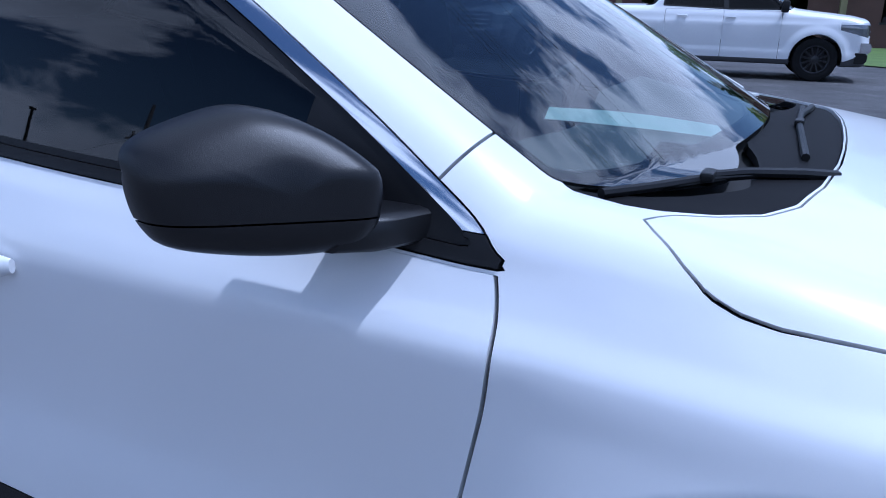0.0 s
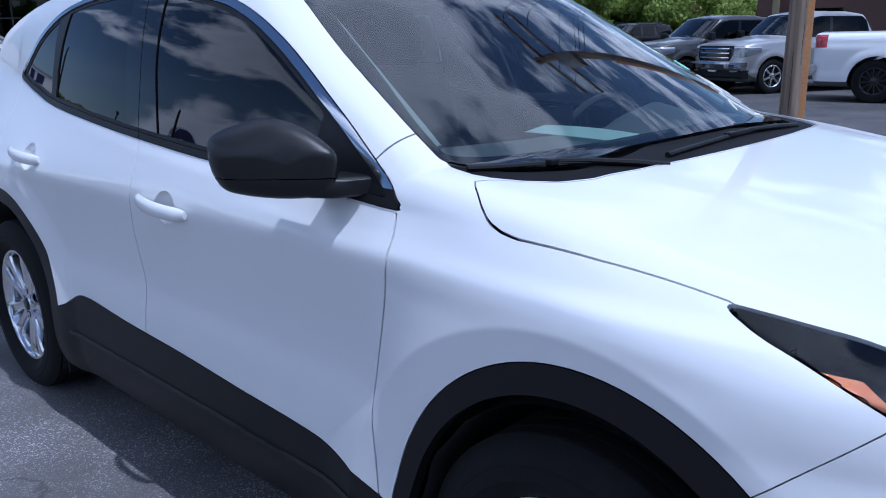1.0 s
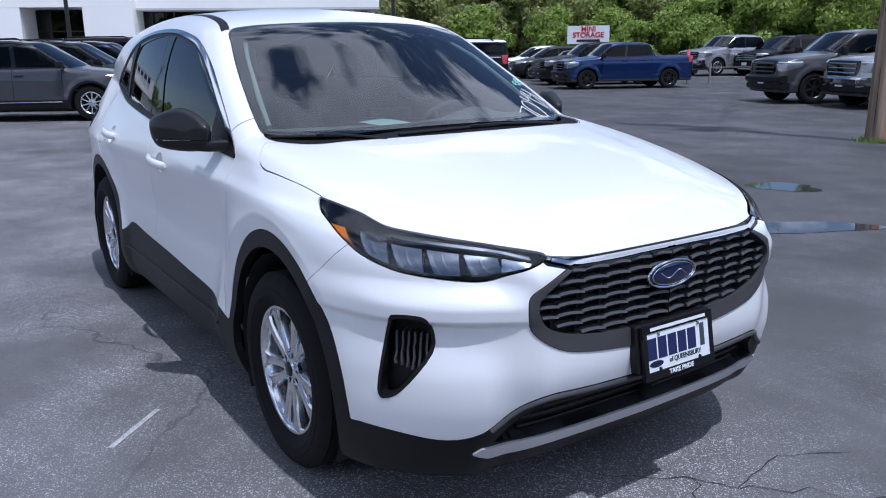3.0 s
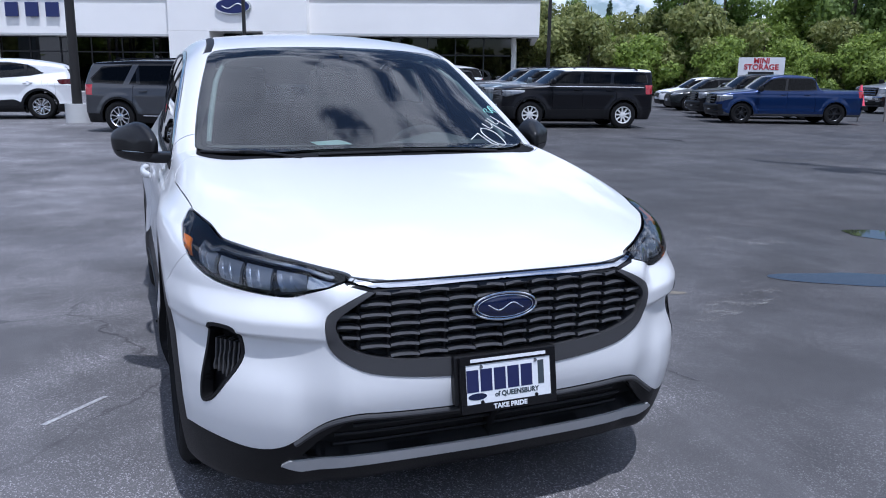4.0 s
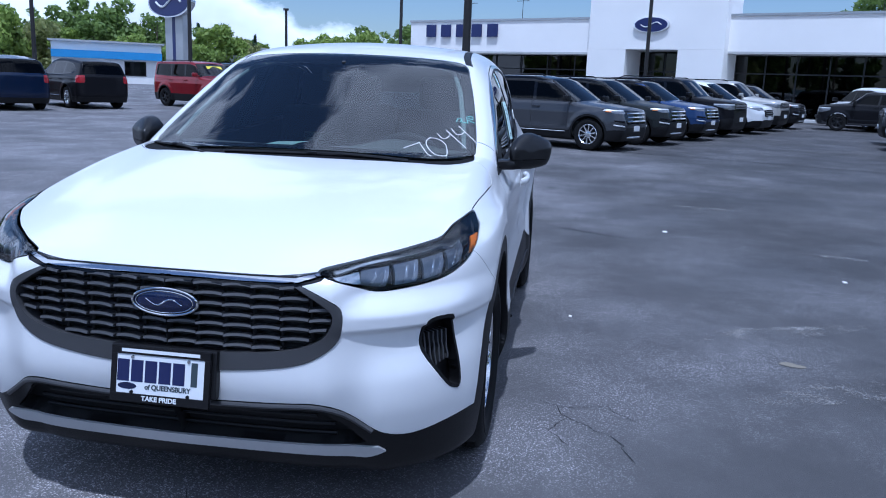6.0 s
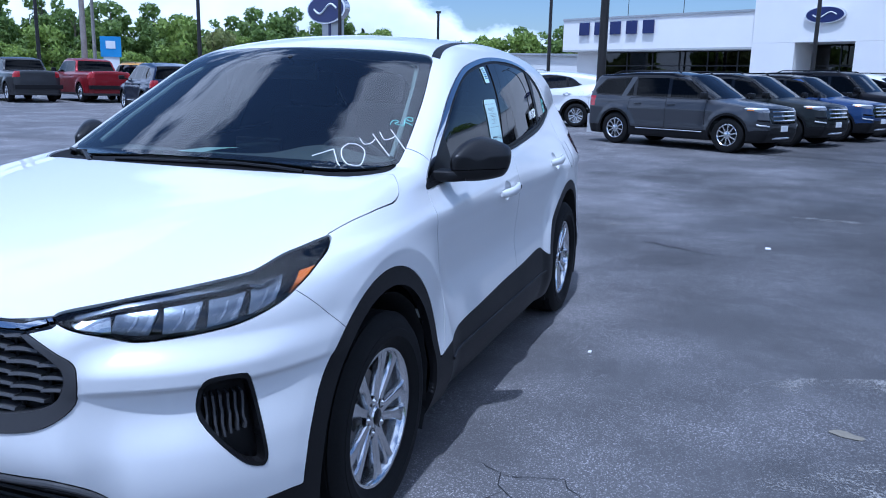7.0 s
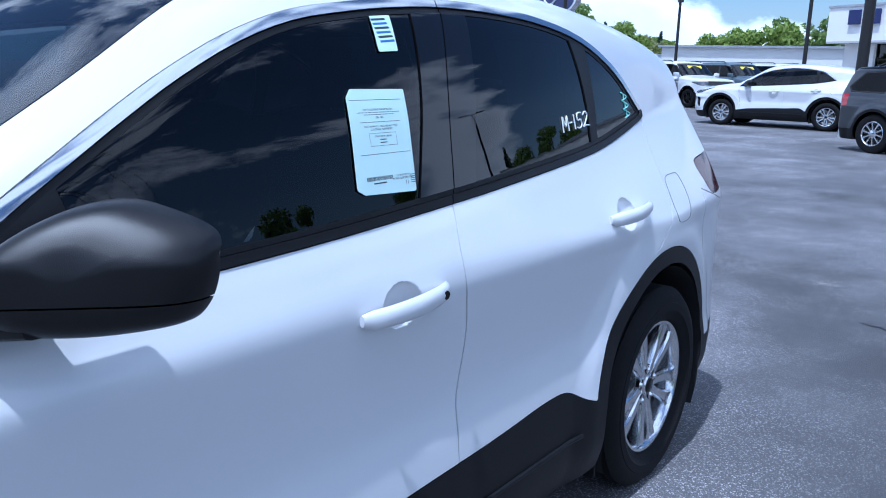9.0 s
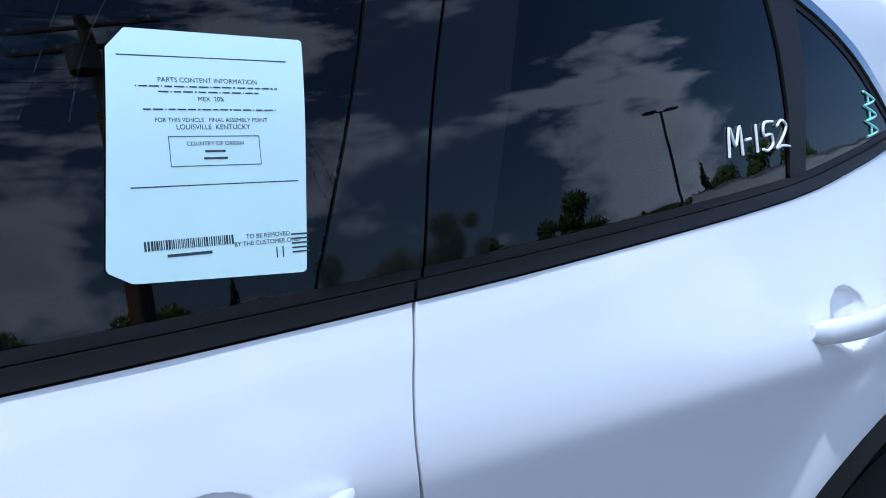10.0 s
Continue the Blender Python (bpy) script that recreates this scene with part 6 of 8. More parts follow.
slab("fascia", (0, 0, 3.12), (13.1, 0.5, 4.92), STUCCO, label="white stucco fascia")
slab("fascia", (20.65, 0, 3.22), (32.8, 0.5, 4.95), STUCCO, label="white stucco fascia")
slab("coping", (-0.05, -0.06, 4.92), (13.1, 0.6, 5.04), METAL_CAP)
slab("coping", (20.65, -0.06, 4.95), (32.85, 0.6, 5.07), METAL_CAP)
slab("roof", (0, 0.5, 4.5), (32.8, 26, 4.7), METAL_CAP)
slab("soffit", (0, 0.0, 3.02), (13.1, 1.7, 3.12), SOFFIT), slab("soffit", (20.65, 0.0, 3.12), (32.8, 1.7, 3.22), SOFFIT)
slab("wall", (0, 0.5, 3.1), (0.3, 26, 4.9), STUCCO), slab("wall", (32.5, 0.5, 3.2), (32.8, 26, 4.9), STUCCO)
slab("wall", (0.2, 1.3, -0.4), (2.1, 1.7, 3.1), STUCCO), slab("wall", (0.2, 1.7, -0.4), (0.5, 26, 3.1), STUCCO), slab("wall", (31.3, 1.7, -0.4), (31.6, 26, 3.2), STUCCO)
slab("portal", (13.1, -0.6, 3.26), (20.65, 1.8, 8.4), STUCCO, label="tall white entrance portal", bevel=0.02)
slab("portal_leg", (13.1, -0.6, -0.4), (15.35, 1.8, 3.26), STUCCO), slab("portal_leg", (18.26, -0.6, -0.4), (20.65, 1.8, 3.26), STUCCO)
# back wall, floor and ceiling share the colour that holds the room's dimness
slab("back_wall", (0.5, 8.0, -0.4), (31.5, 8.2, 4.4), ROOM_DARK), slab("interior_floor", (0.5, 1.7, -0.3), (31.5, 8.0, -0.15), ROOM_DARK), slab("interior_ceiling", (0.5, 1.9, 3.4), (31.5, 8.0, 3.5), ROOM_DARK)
for lo, hi, n, top in ((2.1, 13.1, 6, 3.06), (15.35, 18.26, 2, 3.22), (20.65, 31.4, 7, 3.16)):
    for k in range(n):
        a, b = lo + (hi - lo) * k / n, lo + (hi - lo) * (k + 1) / n
        w = slab("window", (a + 0.035, 1.55, -0.3), (b - 0.035, 1.57, top), SHOP_GLASS)
        slab("mullion", (a - 0.035, 1.50, -0.4), (a + 0.035, 1.62, top), MULLION)
    slab("mullion", (lo, 1.50, 2.15), (hi, 1.62, 2.22), MULLION)
for lo, hi in ((2.1, 13.1), (20.65, 31.4)):
    slab("kerb", (lo - 1, -0.6, -0.4), (hi + 1, 1.5, 0.0), SOFFIT)
for k in range(5):
    slab("sign_block", (1.38 + 1.165 * k, -0.16, 3.98), (2.12 + 1.165 * k, -0.06, 4.74), SIGN_BLUE, show, "blue raised sign letter shown as a plain block", 0.015)
    slab("sign_stud", (1.70 + 1.165 * k, -0.06, 4.3), (1.80 + 1.165 * k, 0.0, 4.4), METAL_CAP)


def oval_sign(name, m, a, b, parent, depth=0.12):
    o = empty(name, m)
    if parent is not None:
        o.parent = parent
    for k, (s, mat, d, nm) in enumerate(((1.0, CHROME, depth, "rim"), (0.955, WHITE_SIGN, depth + 0.012, "border"), (0.915, SIGN_BLUE, depth + 0.024, "face"))):
        bm = bmesh.new()
        prism(bm, [(a * s * math.cos(q), b * s * math.sin(q)) for q in np.linspace(0, 2 * math.pi, 48, endpoint=False)], d, pose(0, 0, 0, 90, 0, 0))
        part(nm, bm, mat, o, smooth=True)
    bm = bmesh.new()
    tube(bm, [(x, -depth - 0.03, 0.30 * b * math.sin(x / a * 5.5)) for x in np.linspace(-0.58 * a, 0.58 * a, 30)], 0.075 * b, 6)
    part("stroke", bm, WHITE_SIGN, o, smooth=True)
    return o


WHITE_SIGN = material("sign_white", (0.75, 0.76, 0.77), rough=0.4, vary=0.05)
tagged(oval_sign("wall_sign", Matrix.Translation((16.74, -0.62, 4.53)), 0.98, 0.40, show), "blue oval wall sign")

# roof aerials and vents
for u, v, h in ((0.6, 6, 2.2), (3.0, 9, 2.6), (13.0, 6, 1.6), (26.0, 10, 1.8)):
    bm = bmesh.new()
    cyl(bm, (u, v, 4.6), (u, v, 4.7 + h), 0.03, 0.02, 8)
    if u < 4:
        tube(bm, [(u - 0.5, v, 4.5 + h), (u + 0.5, v, 4.5 + h)], 0.02, 6)
    part("aerial", bm, MULLION, show)

# ---- other buildings ----
PALE_WALL = material("pale_siding", (0.78, 0.77, 0.74), rough=0.8, vary=0.08, large=0.5)
PORCH = material("olive_paint", (0.22, 0.19, 0.10), rough=0.7, vary=0.15)
BLUE_BAND = material("blue_awning", (0.05, 0.25, 0.55), rough=0.5, vary=0.08)
RUST_WALL = material("dark_shop_front", (0.10, 0.05, 0.04), rough=0.7, vary=0.3, large=0.8)


def shed(name, label, azimuth, dist, width, depth, height, yaw, base=0.4, wall=None, band=None, windows=0):
    p = Vector((math.cos(radians(azimuth)), math.sin(radians(azimuth)), 0)) * dist
    h = tagged(empty(name, Matrix.Translation((p.x, p.y, base)) @ Matrix.Rotation(radians(yaw), 4, "Z")), label, "building")
    slab("wall", (-width / 2, 0, -0.6), (width / 2, depth, height), wall or PALE_WALL, h)
    slab("roof", (-width / 2 - 0.25, -0.3, height), (width / 2 + 0.25, depth + 0.2, height + 0.16), METAL_CAP, h)
    if band:
        slab("awning", (-width / 2, -0.5, height * 0.62), (width / 2, 0.0, height * 0.80), band, h)
    for k in range(windows):
        a = -width / 2 + width * (k + 0.3) / windows
        w = slab("window", (a, -0.02, height * 0.25), (a + width * 0.4 / windows, 0.05, height * 0.58), SHOP_GLASS, h)
        slab("frame", (a - 0.06, -0.04, height * 0.25 - 0.08), (a + width * 0.4 / windows + 0.06, 0.02, height * 0.25), MULLION, w)
    return h


shed("service_building", "long white flat-roofed service building", -166.5, 66, 20, 12, 3.3, 100, 0.4, None, None, 5)
shed("shop_building", "long low pale shop building with blue awning", -155.5, 84, 34, 12, 3.0, 112, 0.4, None, BLUE_BAND, 8)
shed("mural_building", "white building with blue roof band and wave mural", -147.5, 74, 9, 9, 3.6, 122, 0.3, None, BLUE_BAND, 2)
shed("storage_building", "long low white storage building", 124.0, 70, 40, 6, 2.0, 34, 0.1, None, None, 10)
shed("repair_shop", "dark-fronted repair shop behind the pickups", 88, 32.7, 26, 10, 3.8, 12, 0.0, RUST_WALL, None, 6)
for k in range(7):
    q = Vector((1.14, 32.68, 0)) + Vector((math.cos(radians(12)), math.sin(radians(12)), 0)) * (-12.2 + 4.0 * k)
    post = tagged(empty("porch_post", Matrix.Translation(q) @ Matrix.Rotation(radians(12), 4, "Z")), "olive tan porch post of the repair shop", "post", "porch posts")
    slab("shaft", (-0.11, -0.75, 0), (0.11, -0.53, 3.7), PORCH, post)
    slab("foot", (-0.16, -0.80, 0), (0.16, -0.48, 0.25), SOFFIT, post)
words("shop_sign", "ALIGNMENTS", 0.42, WHITE_SIGN, Matrix.Translation((-5.2, 31.2, 3.2)) @ pose(0, 0, 0, 90, 0, 12))
tagged(bpy.data.objects["shop_sign"], "white shop sign lettering on the dark wall", "sign")

# ---- poles, signs, wires ----
POLE_DARK = material("bronze_pole", (0.030, 0.028, 0.027), rough=0.5, metal=0.4, vary=0.15)
POLE_GREY = material("weathered_pole", (0.26, 0.24, 0.22), rough=0.85, vary=0.3, grain=20, large=3)
WOOD = material("weathered_wood", (0.22, 0.165, 0.12), rough=0.9, vary=0.85, grain=16, large=5, bump=1.0, stretch=(1.0, 1.0, 0.05))
FRESH_WOOD = material("orange_board", (0.52, 0.25, 0.10), rough=0.8, vary=0.25, grain=30)
CABLE = material("cable", (0.015, 0.015, 0.016), rough=0.6, vary=0.0)


def lamp_post(x, y, h, r=0.09, heads=2, turn=0.0):
    z = ground_z(x)
    o = tagged(empty("lamp_post", Matrix.Translation((x, y, z)) @ Matrix.Rotation(radians(turn), 4, "Z")), "dark bronze lot lamp post", "lamp post", "lamp posts of the lot")
    bm = bmesh.new()
    cyl(bm, (0, 0, 0), (0, 0, h), r, r * 0.75, 12)
    part("pole", bm, POLE_DARK, o, smooth=True)
    bm = bmesh.new()
    cyl(bm, (0, 0, 0), (0, 0, 0.5), r * 2.4, r * 2.4, 20)
    part("base", bm, SOFFIT, o, smooth=True)
    for k in range(heads):
        s = 1 if k == 0 else -1
        bm = bmesh.new()
        box(bm, (s * 0.62, 0, h + 0.02), (0.62, 0.34, 0.10), bevel=0.02)
        tube(bm, [(0, 0, h - 0.05), (s * 0.4, 0, h + 0.02)], 0.035, 6)
        part("lamp_head", bm, POLE_DARK, o)


lamp_post(-19.3, -2.05, 9.0, 0.13, 2, 20)
lamp_post(-30.5, 4.0, 8.5, 0.085, 2, 60)
lamp_post(-27.2, 16.5, 8.5, 0.085, 2, 30)
for az, d, h, hd in ((-166.9, 44, 7.5, 0), (-159.1, 52, 5.3, 1), (-143.0, 40, 6.5, 1), (-133.2, 46, 7.0, 1), (-129.6, 34, 8.0, 1), (-152.4, 38, 6.0, 0), (-100, 40, 9, 2), (-70, 36, 9, 2), (20, 40, 9, 2)):
    lamp_post(3.5 + d * math.cos(radians(az)), 1.6 + d * math.sin(radians(az)), h, 0.10, hd, az)


def utility_pole(x, y, h, r, arms, mat=WOOD, board=False, turn=27):
    z = ground_z(x)
    o = tagged(empty("utility_pole", Matrix.Translation((x, y, z)) @ Matrix.Rotation(radians(turn), 4, "Z")), "weathered wooden utility pole with cross-arm", "utility pole", "utility poles")
    bm = bmesh.new()
    rnd = random.Random(int(h * 10))
    rings, seg, n = [], 18, 26
    for j in range(n):
        t = j / (n - 1)
        rings.append([bm.verts.new(((r * (1 - 0.35 * t) * (1 + rnd.uniform(-0.02, 0.02))) * math.cos(6.283 * k / seg) + 0.012 * math.sin(5 * t), (r * (1 - 0.35 * t) * (1 + rnd.uniform(-0.02, 0.02))) * math.sin(6.283 * k / seg), h * t)) for k in range(seg)])
    for a, b in zip(rings, rings[1:]):
        for k in range(seg):
            bm.faces.new((a[k], a[(k + 1) % seg], b[(k + 1) % seg], b[k]))
    bm.faces.new(rings[-1])
    part("pole", bm, mat, o, smooth=True)
    for k in range(5 if board else 0):
        a0, z0 = rnd.uniform(3.6, 6.2), rnd.uniform(0.1, 2.2)
        bm = bmesh.new()
        tube(bm, [((r - 0.004) * (1 - 0.35 * q / h) * math.cos(a0 + rnd.uniform(-0.05, 0.05)), (r - 0.004) * (1 - 0.35 * q / h) * math.sin(a0 + rnd.uniform(-0.05, 0.05)), q) for q in np.linspace(z0, z0 + rnd.uniform(0.8, 2.4), 12)], rnd.uniform(0.004, 0.008), 5)
        part("split", bm, TAR, o, "dark drying crack")
    for k in range(arms):
        zz = h - 0.5 - 0.9 * k
        bm = bmesh.new()
        box(bm, (0, 0, zz), (2.5, 0.11, 0.13), bevel=0.01)
        part("cross_arm", bm, mat, o)
        for q in (-1.1, -0.45, 0.45, 1.1):
            bm = bmesh.new()
            cyl(bm, (q, 0, zz + 0.06), (q, 0, zz + 0.24), 0.045, 0.035, 10)
            part("insulator", bm, SOFFIT, o, smooth=True)
    if board:
        bm = bmesh.new()
        box(bm, (r * 0.80, -r * 0.52, 3.2), (0.10, 0.09, 6.4), bevel=0.01)
        part("cable_cover", bm, FRESH_WOOD, o, "orange wooden cable cover")
        bm = bmesh.new()
        cyl(bm, (0.05, -0.42, h - 2.6), (0.05, -0.42, h - 1.7), 0.24, 0.24, 18)
        part("transformer", bm, POLE_GREY, o, smooth=True)
    return o


def wire(a, b, sag, r=0.009):
    a, b = Vector(a), Vector(b)
    bm = bmesh.new()
    tube(bm, [a.lerp(b, t) - Vector((0, 0, sag * 4 * t * (1 - t))) for t in np.linspace(0, 1, 21)], r, 5)
    tagged(part("overhead_wire", bm, CABLE, smooth=True), "thin black overhead wire", "wire", "overhead wires")


utility_pole(-2.55, 10.35, 10.5, 0.165, 2, WOOD, True)
bm = bmesh.new()
rnd = random.Random(31)
for _ in range(420):
    a, r = rnd.uniform(0, 6.28), 0.15 + abs(rnd.gauss(0, 0.07))
    p, w, h = Vector((-2.55 + r * math.cos(a), 10.35 + r * math.sin(a), ground_z(-2.55))), rnd.uniform(0.004, 0.009), rnd.uniform(0.03, 0.11)
    q, lean = rnd.uniform(0, 3.14), Vector((rnd.gauss(0, 0.035), rnd.gauss(0, 0.035), h))
    side_v = Vector((math.cos(q) * w, math.sin(q) * w, 0))
    bm.faces.new([bm.verts.new(v) for v in (p - side_v, p + side_v, p + lean * 0.6 + side_v * 0.7, p + lean, p + lean * 0.6 - side_v * 0.7)])
tagged(part("grass_tuft", bm, material("tuft_green", (0.13, 0.22, 0.035), rough=0.8, vary=0.4, grain=40)), "tuft of green grass round a wooden pole", "grass", kind="stuff")
utility_pole(34, 5, 11, 0.17, 2)
utility_pole(-10, -42, 11, 0.17, 1)
utility_pole(18, -30, 11, 0.17, 2)
utility_pole(-24, -31, 9.5, 0.15, 0, POLE_GREY), utility_pole(-27, -28, 9.5, 0.15, 0, POLE_GREY), utility_pole(-36, -36, 9, 0.12, 1, POLE_GREY)
for q, zz in ((-1.0, 10.3), (-0.4, 10.3), (0.5, 10.3), (1.0, 10.3), (0.2, 8.4), (0.1, 7.9)):
    wire((-2.55 + q * 0.9, 10.35 + q * 0.4, zz - 0.1), (34 + q * 0.9, 5 + q * 0.4, zz + 0.4), 1.2)
    wire((-2.55 + q * 0.9, 10.35 + q * 0.4, zz - 0.1), (-40 + q, 62, zz), 1.2)
for zz in (10.6, 9.8, 9.0):
    wire((18, -30, zz), (-36, -36, zz - 1.6), 1.0), wire((18, -30, zz), (34, 5, zz), 1.0)
wire((-36, -36, 8.6), (-60, -42, 8.4), 0.8)

pylon = tagged(empty("pylon_sign", Matrix.Translation((-38.9, -21.1, 0.30)) @ Matrix.Rotation(radians(66), 4, "Z")), "blue oval pylon sign on a grey column", "sign")
slab("column", (-0.75, -0.2, 0), (0.75, 0.25, 4.6), METAL_CAP, pylon, "grey sign column", 0.03)
slab("accent", (-0.12, -0.22, 0), (0.12, -0.2, 4.6), SIGN_BLUE, pylon)
oval_sign("oval", Matrix.Translation((0, -0.15, 5.02)), 1.80, 0.82, pylon, 0.35)
board = tagged(empty("blue_sign", Matrix.Translation((-40.4, -38.8, 0)) @ Matrix.Rotation(radians(38 + 90), 4, "Z")), "blue street sign board with a white mark", "sign")
slab("panel", (-0.65, -0.15, 2.55), (0.65, 0.15, 3.90), BLUE_BAND, board), slab("mark", (-0.3, -0.17, 3.1), (0.3, -0.15, 3.6), WHITE_SIGN, board), slab("post", (-0.5, -0.1, -0.2), (0.5, 0.1, 2.55), WHITE_SIGN, board)

storage = tagged(empty("storage_sign", Matrix.Translation((-35.7, 36.3, 0)) @ Matrix.Rotation(radians(46), 4, "Z")), "white storage sign with red lettering on two posts", "sign")
SIGN_RED = material("sign_red", (0.45, 0.02, 0.03), rough=0.5, vary=0.05)
slab("panel", (-1.35, -0.05, 1.70), (1.35, 0.05, 2.85), WHITE_SIGN, storage)
for q in (-1.0, 1.0):
    slab("post", (q - 0.06, 0.05, -0.2), (q + 0.06, 0.15, 2.6), POLE_GREY, storage)
for text, size, zz in (("MINI", 0.46, 2.63), ("STORAGE", 0.46, 2.25)):
    words("lettering", text, size, SIGN_RED, Matrix.Translation((0, -0.06, zz)) @ pose(0, 0, 0, 90), storage, 0.01, bold=0.012)
slab("number_bar", (-0.75, -0.06, 1.82), (0.75, -0.05, 1.98), MULLION, storage)

PINK = material("pink_plastic", (0.85, 0.10, 0.16), rough=0.6, vary=0.08)
cone = tagged(empty("marker_cone", Matrix.Translation((-16.4, 22.8, ground_z(-16.4)))), "bright pink marker flag cone beside a low cable fence", "cone")
bm = bmesh.new()
cyl(bm, (0, 0, 0.45), (0, 0, 1.25), 0.20, 0.03, 20)
part("cone", bm, PINK, cone, smooth=True)
bm = bmesh.new()
cyl(bm, (0, 0, 0), (0, 0, 0.6), 0.025, 0.025, 10)
part("stake", bm, POLE_GREY, cone)
fence = tagged(empty("cable_fence", Matrix.Translation((-16.0, 23.6, ground_z(-16.0)))), "low post and cable fence at the edge of the lot", "fence")
for k in range(6):
    bm = bmesh.new()
    cyl(bm, (k * 1.6, k * 1.4, 0), (k * 1.6, k * 1.4, 0.75), 0.045, 0.045, 10)
    part("post", bm, POLE_GREY, fence)
bm = bmesh.new()
tube(bm, [(0, 0, 0.25), (8, 7, 0.25)], 0.015, 5), tube(bm, [(0, 0, 0.6), (8, 7, 0.6)], 0.015, 5)
part("cable", bm, POLE_GREY, fence)

# ---- far hills ----
# the blue haze of distance is put into the hills' colour
HILL = material("haze_tinted_hill", (0.11, 0.17, 0.20), rough=1.0, vary=0.2, grain=0.03, large=0.008)
bm = bmesh.new()
prev = None
for k in range(121):
    a = radians(-190 + 3 * k)
    h = 14 + 26 * (0.5 + 0.5 * math.sin(a * 3.1 + 1.0)) * (0.6 + 0.4 * math.sin(a * 7.3)) + 34 * math.exp(-((math.degrees(a) + 122) / 9) ** 2)
    row = [bm.verts.new((r * math.cos(a), r * math.sin(a), z)) for r, z in ((1150, -4), (1250, h * 0.7), (1400, h))]
    if prev:
        for q in range(2):
            bm.faces.new((prev[q], row[q], row[q + 1], prev[q + 1]))
    prev = row
tagged(part("backdrop_hills", bm, HILL, smooth=True), "hazy blue-green hills on the horizon", "hills", kind="structure")


# ---- trees ----
def leaf_material(name, colour):
    m = bpy.data.materials.new(name)
    m.use_nodes = True
    n, l = m.node_tree.nodes, m.node_tree.links
    p = n["Principled BSDF"]
    geo, ramp = n.new("ShaderNodeNewGeometry"), n.new("ShaderNodeValToRGB")
    ramp.color_ramp.elements[0].color = (colour[0] * 0.55, colour[1] * 0.6, colour[2] * 0.5, 1)
    ramp.color_ramp.elements[1].color = (colour[0] * 1.5, colour[1] * 1.35, colour[2] * 1.3, 1)
    l.new(geo.outputs["Random Per Island"], ramp.inputs["Fac"]), l.new(ramp.outputs["Color"], p.inputs["Base Color"])
    p.inputs["Roughness"].default_value = 0.6
    p.inputs["Transmission Weight"].default_value = 0.0
    trans, mix = n.new("ShaderNodeBsdfTranslucent"), n.new("ShaderNodeMixShader")
    l.new(ramp.outputs["Color"], trans.inputs["Color"])
    mix.inputs["Fac"].default_value = 0.48
    l.new(p.outputs["BSDF"], mix.inputs[1]), l.new(trans.outputs["BSDF"], mix.inputs[2])
    l.new(mix.outputs["Shader"], n["Material Output"].inputs["Surface"])
    return m


BARK = material("bark", (0.10, 0.08, 0.06), rough=0.95, vary=0.4, grain=12, bump=0.8)
LEAVES = [leaf_material("leaves_bright", (0.25, 0.35, 0.075)), leaf_material("leaves_deep", (0.17, 0.26, 0.065)), leaf_material("leaves_olive", (0.26, 0.30, 0.11)), leaf_material("needles", (0.055, 0.105, 0.05))]


def make_tree(kind, height, spread, seed, leaves, mat, label, size=0.30):
    rnd = np.random.RandomState(seed)
    o = tagged(empty("tree"), label, "tree", "trees round the lot")
    bm = bmesh.new()
    tube(bm, [(0, 0, -0.3), (0.05, 0.02, height * 0.3), (rnd.uniform(-0.2, 0.2), rnd.uniform(-0.2, 0.2), height * 0.65), (0, 0, height * 0.92)], [height * 0.026, height * 0.020, height * 0.012, height * 0.003], 8)
    clumps = []
    for k in range(22 if kind == "broad" else 30):
        if kind == "broad":
            z = height * rnd.uniform(0.16, 0.96)
            f = math.sin(math.pi * min(max((z / height - 0.08) / 0.95, 0.05), 0.97)) ** 0.6
            a, r = rnd.uniform(0, 6.28), spread * f * rnd.uniform(0.25, 1.0)
            c = np.array([r * math.cos(a), r * math.sin(a), z])
            clumps.append((c, np.array([0.42, 0.42, 0.32]) * spread * rnd.uniform(0.6, 1.15)))
        else:
            z = height * (0.10 + 0.88 * k / 30)
            f = 1 - k / 31
            a, r = rnd.uniform(0, 6.28), spread * f * 0.55
            c = np.array([r * math.cos(a), r * math.sin(a), z])
            clumps.append((c, np.array([0.55 * f * spread + 0.1, 0.55 * f * spread + 0.1, 0.05 * height])))
        if k % 2 == 0:
            tube(bm, [(0, 0, c[2] * 0.75), tuple(c * np.array([0.5, 0.5, 0.92])), tuple(c)], [height * 0.008, height * 0.005, 0.01], 5)
    part("trunk", bm, BARK, o, smooth=True)
    w = np.array([s[0] * s[1] for _, s in clumps])
    pick = rnd.choice(len(clumps), leaves, p=w / w.sum())
    d = rnd.normal(size=(leaves, 3))
    d /= np.linalg.norm(d, axis=1)[:, None]
    cen, siz = np.array([c for c, _ in clumps])[pick], np.array([s for _, s in clumps])[pick]
    p = cen + d * siz * (rnd.uniform(0.35, 1.08, leaves) ** 0.6)[:, None]
    p[:, 2] = np.maximum(p[:, 2], 0.15)
    t1 = rnd.normal(size=(leaves, 3))
    t1 /= np.linalg.norm(t1, axis=1)[:, None]
    t2 = np.cross(t1, d)
    t2 /= np.maximum(np.linalg.norm(t2, axis=1), 1e-3)[:, None]
    s = (size * rnd.uniform(0.55, 1.3, leaves))[:, None]
    vs = np.stack([p - t1 * s, p + t2 * s * 0.55, p + t1 * s, p - t2 * s * 0.55], 1).reshape(-1, 3)
    link_mesh("crown", vs, np.arange(leaves * 4).reshape(-1, 4), mat, o, "", smooth=False)
    return o


